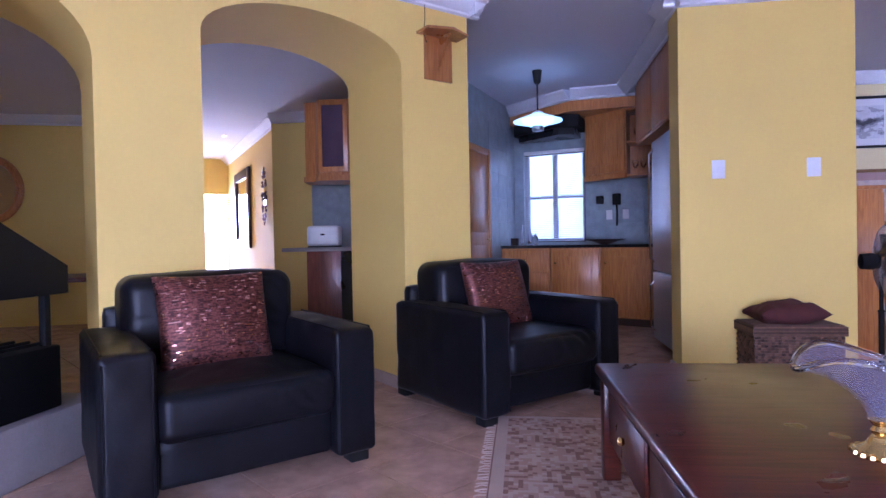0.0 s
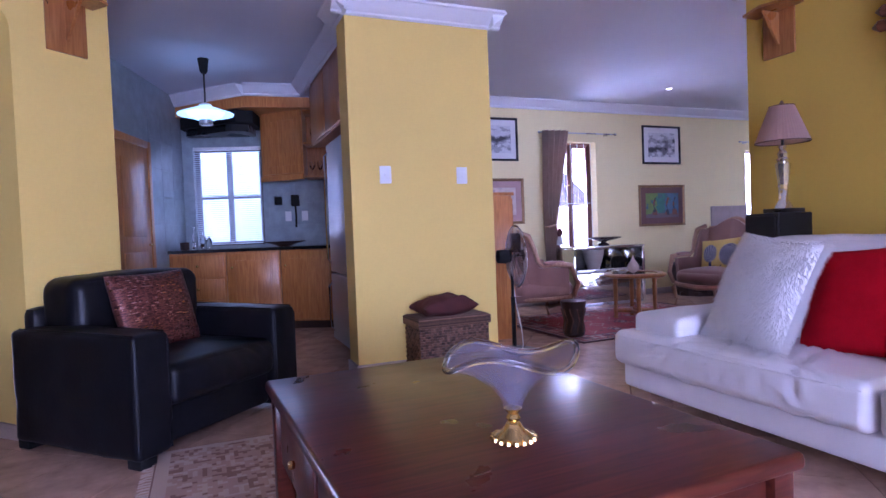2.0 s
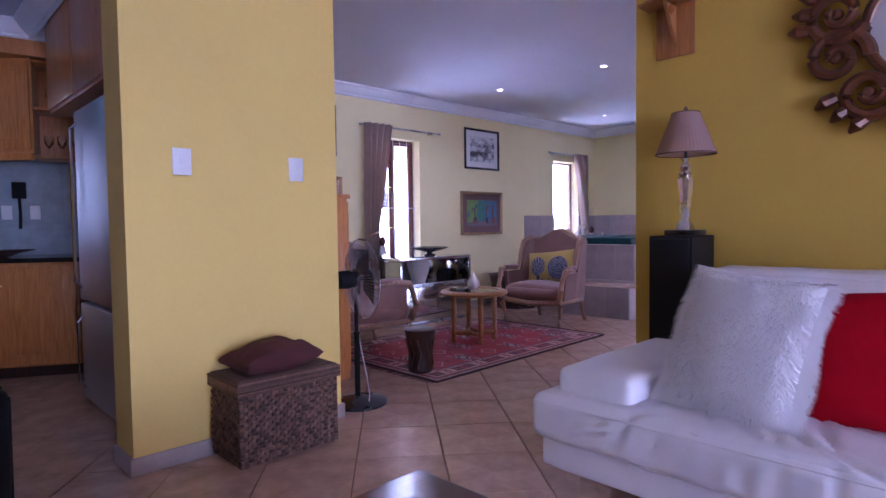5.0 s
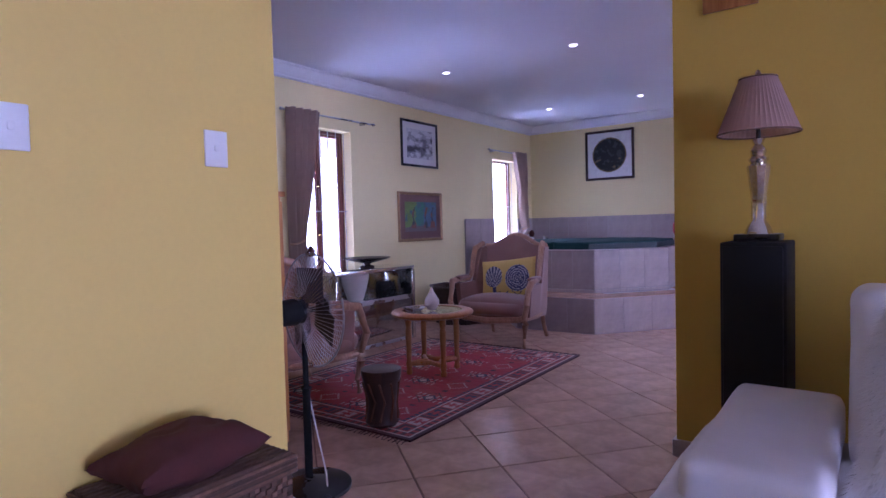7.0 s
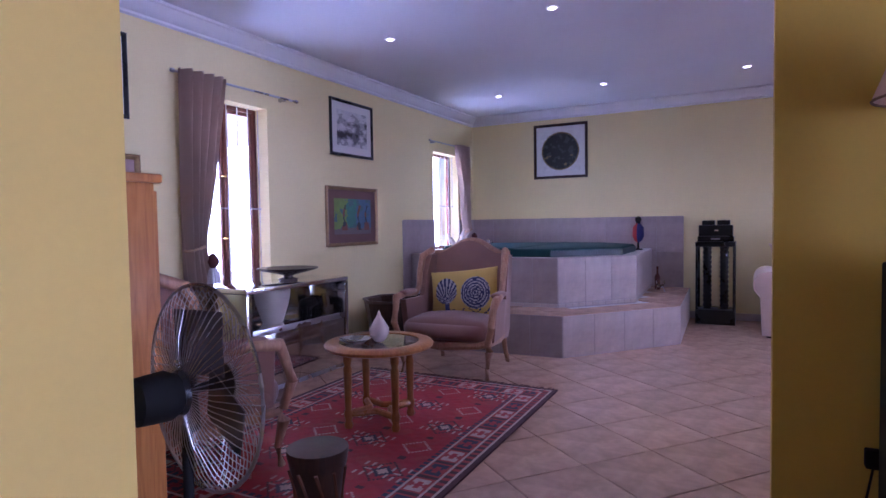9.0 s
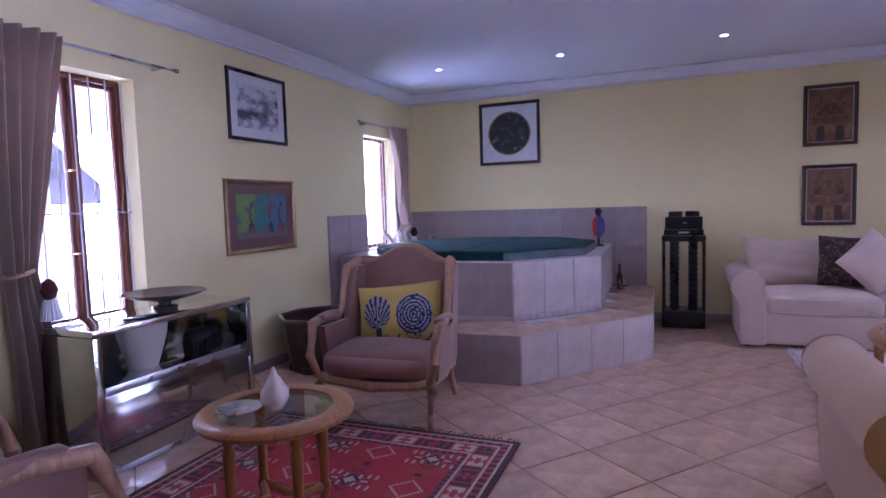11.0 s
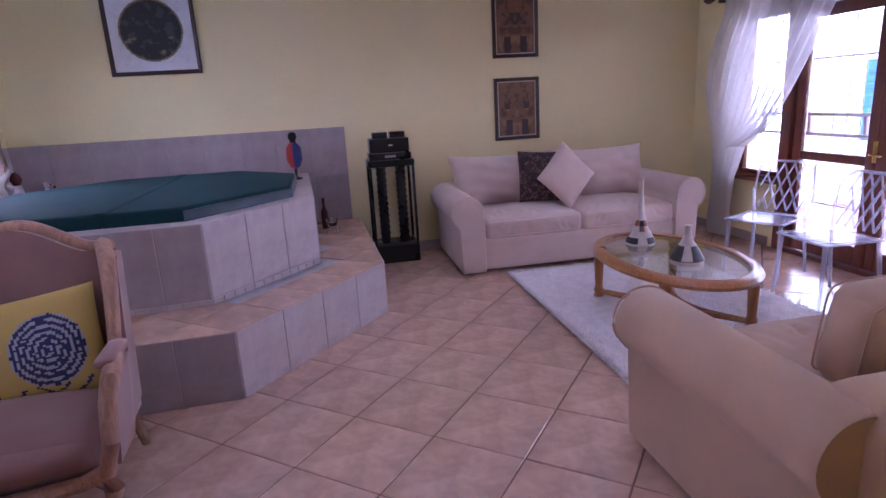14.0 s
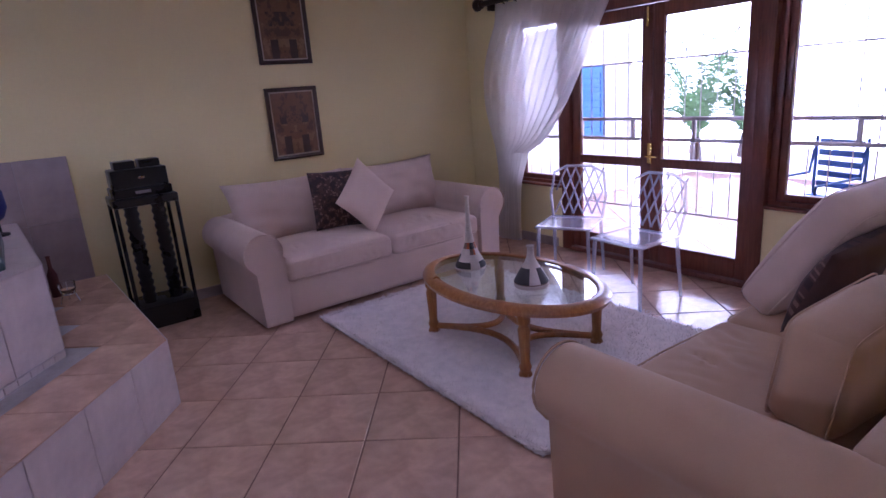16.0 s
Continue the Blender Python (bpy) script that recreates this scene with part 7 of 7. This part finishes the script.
BRUSHED = mat("brushed_steel", (0.50, 0.51, 0.55), 0.45, metal=1.0, var=0.04)
u = thing("refrigerator", pose(1.70, 5.50, 0), "tall brushed steel refrigerator behind the wall pier", "refrigerator")
part("body", box((0.03, 0, 0.03), (0.80, 0.75, 1.92), 0.01), mat("grey_enamel", (0.30, 0.31, 0.34), 0.4), u)
for z0, z1 in ((0.06, 0.68), (0.70, 1.90)):
    d = part("door", box((-0.03, 0.005, z0), (0.03, 0.745, z1), 0.012), BRUSHED, u)
    part("handle", tube([(-0.03, 0.68, z0 + 0.08), (-0.065, 0.68, z0 + 0.12), (-0.065, 0.68, z1 - 0.12), (-0.03, 0.68, z1 - 0.08)], 0.01, 8), CHROME, d)
part("foot", box((0.05, 0.02, 0), (0.75, 0.72, 0.03)), MATTBLACK, u)
u = thing("wall_cabinet", pose(1.66, 5.45, 1.99), "honey pine cabinet above the refrigerator", "cabinet", "kitchen wall cabinets")
part("body", box((0.02, 0, 0), (0.88, 1.5, 0.745), 0.004), PINE, u)
for k in range(2):
    part("door", box((0.0, 0.02 + k * 0.74, 0.02), (0.02, 0.74 + k * 0.74, 0.61), 0.006), PINE, u)

u = thing("pendant_lamp", pose(0.63, 6.60, 0), "black pendant lamp with layered glowing white glass shade", "lamp")
part("ceiling_cup", lathe([(0.02, 2.60), (0.035, 2.62), (0.045, 2.70), (0.05, 2.739)], 18), MATTBLACK, u)
part("stem", lathe([(0.008, 2.32), (0.008, 2.61)], 8), MATTBLACK, u)
PGLASS = glow("lit_opal_glass", (0.50, 0.82, 1.0), 1.0)
sh = part("shade", lathe([(0.03, 2.30), (0.06, 2.295), (0.18, 2.25), (0.25, 2.225), (0.25, 2.218), (0.17, 2.235), (0.10, 2.245), (0.03, 2.26)], 40), PGLASS, u, "glowing white glass dish")
part("lower_shade", lathe([(0.17, 2.234), (0.15, 2.205), (0.09, 2.175), (0.06, 2.17), (0.055, 2.175), (0.12, 2.21), (0.14, 2.235)], 40), glow("lit_lower_glass", (0.42, 0.82, 1.0), 1.7), u)
part("diffuser", lathe([(0.06, 2.17), (0.06, 2.125), (0.05, 2.12), (0, 2.12)], 24), STEEL, u)
part("cap", lathe([(0.025, 2.29), (0.06, 2.30), (0.055, 2.315), (0.02, 2.33), (0.0, 2.335)], 24), WHITE, u)

# small things on the kitchen counter
def on_counter(x, y):
    p = K0 @ Vector((x, y, 0.936))
    return pose(p.x, p.y, p.z)


tagged(part("ladle_holder", lathe([(0.045, 0), (0.05, 0.01), (0.05, 0.09), (0.046, 0.09), (0.045, 0.01)], 16), DARKWOOD, m=on_counter(0.10, -0.35)), "dark small pot on kitchen counter", "pot")
for k, (x, y, h) in enumerate(((0.20, -0.30, 0.26), (0.28, -0.25, 0.20), (0.36, -0.3, 0.16))):
    tagged(part("bottle", lathe([(0.03, 0), (0.032, 0.01), (0.032, h * 0.65), (0.012, h * 0.8), (0.012, h), (0, h)], 14), GLASS, m=on_counter(x, y)), "clear glass bottle on kitchen counter", "bottle", "counter bottles")
bm = lathe([(0.05, 0), (0.06, 0.008), (0.12, 0.035), (0.2, 0.055), (0.205, 0.06), (0.13, 0.045), (0, 0.02)], 24, sx=1.2, sy=0.6)
tagged(part("fruit_bowl", bm, DARKWOOD, m=on_counter(1.25, -0.45)), "long dark wooden bowl on kitchen counter", "bowl")
t = thing("wall_phone", pose(0, 0, 0), "black wall telephone handset on slate tiles", "telephone")
part("cradle", kbox((1.28, -0.045, 1.42), (1.38, -0.009, 1.56), 0.008), MATTBLACK, t)
part("cord", tube([K0 @ Vector((1.33, -0.03, 1.42)), K0 @ Vector((1.335, -0.03, 1.3)), K0 @ Vector((1.33, -0.03, 1.16))], 0.012, 6), MATTBLACK, t)
tagged(part("door_phone", kbox((1.08, -0.04, 1.44), (1.17, -0.009, 1.54), 0.01), MATTBLACK), "small dark intercom box on slate tiles", "intercom")
for x in (1.20, 1.40):
    tagged(part("wall_socket", kbox((x, -0.018, 1.24), (x + 0.075, -0.009, 1.36), 0.004), WHITE), "white wall socket plate on slate tiles", "wall socket", "kitchen sockets")
u = new("door_2")
tagged(u, "honey pine panelled kitchen door", "door", kind="structure")
leaf = part("leaf", kbox((0.002, -1.86, 0.0), (0.036, -1.13, 2.0), 0.004), PINE, u)
for z0, z1 in ((0.2, 0.95), (1.1, 1.85)):
    part("raised_panel", kbox((0.034, -1.76, z0), (0.046, -1.23, z1), 0.008), PINE, leaf)
part("door_handle", tube([K0 @ Vector(p) for p in ((0.036, -1.19, 1.02), (0.08, -1.19, 1.02), (0.085, -1.25, 1.02), (0.085, -1.30, 1.015))], 0.008, 8), BRASS, leaf)
bm = kbox((0.001, -1.13, 0), (0.05, -1.06, 2.07), 0.006)
kbox((0.001, -1.93, 0), (0.05, -1.86, 2.07), 0.006, bm=bm)
kbox((0.001, -1.86, 2.0), (0.05, -1.13, 2.07), 0.006, bm=bm)
part("door_frame", bm, PINE, u)

# bar with cupboards seen through the arch
t = thing("bar_counter", pose(-2.10, 6.45, 0, 0, 0, 8), "dark wood breakfast bar with stone top", "bar counter")
part("top", box((0, 0, 0.925), (1.3, 0.62, 0.965), 0.006), CONCRETE, t)
part("body", box((0.25, 0.08, 0), (0.62, 0.55, 0.924), 0.004), DOORWOOD, t)
part("dark_panel", box((0.62, 0.07, 0), (1.28, 0.55, 0.924), 0.004), BLACK, t)
t = thing("toaster", pose(-1.92, 6.72, 0.967, 0, 0, 8) @ Matrix.Scale(1.2, 4), "white two-slot toaster on the bar", "toaster")
part("body", soft((0, 0, 0.01), (0.30, 0.18, 0.20), 0.03, 8), WHITE, t)
part("lever", box((0.13, -0.012, 0.11), (0.17, 0.0, 0.125), 0.003), MATTBLACK, t)
part("base", box((0.01, 0.01, 0), (0.29, 0.17, 0.012)), MATTBLACK, t)
tagged(part("glass_jar", lathe([(0.04, 0), (0.06, 0.02), (0.07, 0.07), (0.05, 0.10), (0.07, 0.15), (0.0, 0.16)], 18), GLASS, m=pose(-1.33, 6.72, 0.967)), "glass jar on the bar", "jar")
t = thing("wall_cabinet", pose(-2.02, 6.98, 1.72, 0, 0, 10), "honey pine wall cabinet with glazed doors", "cabinet", "kitchen wall cabinets")
part("body", prism([(0.0, 0.35), (0.0, 0.04), (0.13, 0.0), (0.18, -0.12), (0.55, -0.16), (0.75, 0.0), (0.75, 0.35)], 0.06, 0.92), PINE, t)
part("light_rail", prism([(-0.02, 0.35), (-0.02, 0.03), (0.12, -0.02), (0.17, -0.14), (0.56, -0.18), (0.77, -0.01), (0.77, 0.35)], 0.0, 0.06), PINE, t)
d = part("door", box((0.20, -0.16, 0.09), (0.54, -0.135, 0.90), 0.004, m=Matrix.Rotation(radians(-6), 4, "Z")), PINE, t)
part("pane", box((0.25, -0.166, 0.15), (0.49, -0.16, 0.84), 0.0, m=Matrix.Rotation(radians(-6), 4, "Z")), mat("dark_cabinet_glass", (0.10, 0.06, 0.09), 0.08), d)
struct("wall_bar", box((-2.35, 8.0, 0), (-0.35, 8.15, H)), SLATE, "blue-grey slate tiled wall behind the bar", "wall")
struct("hall_pilaster", box((-2.85, 7.95, 0), (-2.05, 8.15, H), m=None), YELLOW, "yellow painted wall end", "wall")

# hall running away behind the arch
P0, P1 = Vector((-2.83, 8.07, 0)), Vector((-5.45, 11.65, 0))
d = (P1 - P0).normalized()
n = Vector((d.y, -d.x, 0))
HALL = Matrix.Translation(P0) @ Matrix.Rotation(math.atan2(d.y, d.x), 4, "Z")
HL = (P1 - P0).length
struct("wall_hall", box((0, -0.15, 0), (HL, 0, H), m=HALL), YELLOW, "yellow painted hall wall", "wall")
bm = bmesh.new()
for lo, hi in (((HL, -0.15, 0), (HL + 0.15, 0.02, H)), ((HL, 0.02, 2.04), (HL + 0.15, 1.0, H)), ((HL, 1.0, 0), (HL + 0.15, 2.6, H))):
    box(lo, hi, bm=bm, m=HALL)
struct("wall_hall_end", bm, YELLOW, "yellow painted hall end wall with open doorway", "wall")
bm = bmesh.new()
p, q = HALL @ Vector((0, 0, 0)), HALL @ Vector((HL, 0, 0))
cornice((p.x, p.y), (q.x, q.y), (-n.x, -n.y), bm=bm)
cornice((-2.85, 7.95), (-2.05, 7.95), (0, -1), bm=bm)
struct("hall_cornice", bm, PLASTER, "white moulded hall cornice", "cornice")
area_lamp("daylight_hall", HALL @ Vector((HL + 0.6, 0.5, 1.2)), HALL @ Vector((0, 0.6, 1.0)), 1.0, 2.0, 110, DAY)
t = thing("hall_mirror", HALL @ pose(1.9, 0.012, 0.95), "large hall mirror in dark wooden frame", "mirror")
bm = bmesh.new()
for lo, hi in (((0, 0, 0), (0.14, 0.05, 1.35)), ((1.26, 0, 0), (1.40, 0.05, 1.35)), ((0.14, 0, 0), (1.26, 0.05, 0.16)), ((0.14, 0, 1.19), (1.26, 0.05, 1.35))):
    box(lo, hi, 0.015, bm=bm)
part("frame", bm, DARKWOOD, t)
part("mirror_glass", box((0.14, 0.005, 0.16), (1.26, 0.02, 1.19)), MIRROR, t)
t = thing("ornate_mirror", HALL @ pose(0.75, 0.015, 1.72), "small mirror in openwork bronzed scroll frame", "mirror")
part("mirror_glass", lathe([(0.0, 0), (0.09, 0.0), (0.09, 0.01), (0, 0.01)], 20, m=Matrix.Rotation(radians(-90), 4, "X"), sy=2.0), MIRROR, t)
for i in range(12):
    a = 2 * math.pi * i / 12
    r = 0.16 if i % 3 else 0.20
    part("scroll", tube([(r * math.cos(a + k * 0.9) * 0.25 + 0.13 * math.cos(a), 0.02, 0.36 * math.sin(a) + r * math.sin(a + k * 0.9) * 0.3) for k in range(7)], 0.012, 6), GOLDCARV, t)
for x, y in ((-4.2, 9.2), (-5.2, 10.6)):
    t = thing("downlight", pose(x, y, H), "small round recessed ceiling downlight, switched on", "ceiling light", "downlights")
    part("bezel", tube([(0.037 * math.cos(i * math.pi / 12), 0.037 * math.sin(i * math.pi / 12), -0.004) for i in range(24)], 0.007, 6, True), WHITE, t)
    part("bulb", lathe([(0.0, -0.004), (0.023, -0.004), (0.023, -0.001), (0.0, -0.001)], 20), BULB, t)

# dining end seen through the far arch
Q0, Q1 = Vector((-8.8, 6.3, 0)), Vector((-4.25, 7.9, 0))
e = (Q1 - Q0).normalized()
DIN = Matrix.Translation(Q0) @ Matrix.Rotation(math.atan2(e.y, e.x), 4, "Z")
DL = (Q1 - Q0).length
struct("wall_dining", box((0, 0, 0), (DL, 0.15, H), m=DIN), YELLOW, "yellow painted dining room wall", "wall")
bm = bmesh.new()
cornice((Q0.x, Q0.y), (Q1.x, Q1.y), (e.y, -e.x), bm=bm)
struct("dining_cornice", bm, PLASTER, "white moulded dining room cornice", "cornice")
t = thing("round_mirror", DIN @ pose(2.62, -0.02, 1.78), "round mirror in wide pale wooden frame", "mirror")
RX = Matrix.Rotation(radians(90), 4, "X")
part("frame", tube([(0.36 * math.cos(2 * math.pi * i / 40), -0.015, 0.40 * math.sin(2 * math.pi * i / 40)) for i in range(40)], 0.05, 8, True), PINE, t)
part("mirror_glass", lathe([(0, 0), (0.34, 0), (0.34, 0.01), (0, 0.01)], 32, m=RX, sy=1.1), mat("honey_disc", (0.42, 0.27, 0.10), 0.4), t)
picture(DIN @ pose(4.05, -0.001, 1.12), 0.34, 1.2, 0.06, DARKWOOD, mat("dark_panel_mount", (0.10, 0.05, 0.03), 0.8), BATIK, batik(9.0), "tall narrow dark framed panel on dining wall", 0.03)
t = thing("dining_table", pose(-4.1, 5.3, 0, 0, 0, 30), "dark mahogany dining table beyond the archway", "table")
part("tabletop", box((-0.9, -0.5, 0.71), (0.9, 0.5, 0.75), 0.01), MAHOG, t)
for x in (-0.8, 0.74):
    for y in (-0.42, 0.36):
        part("leg", box((x, y, 0), (x + 0.07, y + 0.07, 0.71), 0.006), MAHOG, t)

# bright sky beyond the hall doorway and the kitchen window
SKYGLOW = glow("bright_outdoors", (0.92, 0.96, 1.0), 5.0)
struct("backdrop", box((HL + 2.2, -1.6, -0.2), (HL + 2.25, 2.6, 3.4), m=HALL), SKYGLOW, "bright hazy sky beyond the doorway", "backdrop")
struct("backdrop", kbox((-0.8, 1.6, 0.0), (2.0, 1.65, 3.2)), glow("pale_outdoors", (0.66, 0.84, 1.0), 1.8), "bright hazy sky beyond the kitchen window", "backdrop")

# ---- floor tiles ----
TS, TA = 0.4325, radians(-39.0)
U, V = Vector((math.cos(TA), math.sin(TA), 0)), Vector((-math.sin(TA), math.cos(TA), 0))
ORIG = Vector((0.0767, 0.0112, 0))
bm = box((-TS / 2 + 0.0035, -TS / 2 + 0.0035, -0.008), (TS / 2 - 0.0035, TS / 2 - 0.0035, 0.0), 0.003, 1)
first = part("tile", bm, TILE, floor, smooth=0)
tile_mesh = first.data
bpy.data.objects.remove(first)
far = bmesh.new()
count = 0
for i in range(-45, 46):
    for j in range(-45, 46):
        p = ORIG + U * TS * (i + 0.5) + V * TS * (j + 0.5)
        if not (-8.8 < p.x < 9.9 and -3.3 < p.y < 12):
            continue
        near = (4.2 < p.x < 8.9 and 0.9 < p.y < 6.2) or (2.6 < p.x <= 4.2 and 3.4 < p.y < 5.6)
        turn = Matrix.Translation(p) @ Matrix.Rotation(TA, 4, "Z")
        if near and count < 295:
            ob = new("tile", tile_mesh)
            ob.parent, ob.matrix_basis = floor, turn
            count += 1
        else:
            box((-TS / 2 + 0.0035, -TS / 2 + 0.0035, -0.008), (TS / 2 - 0.0035, TS / 2 - 0.0035, 0.0), bm=far, m=turn)
rest = part("floor_tiling", far, TILE, floor, smooth=0)
rest["kind"] = "stuff"
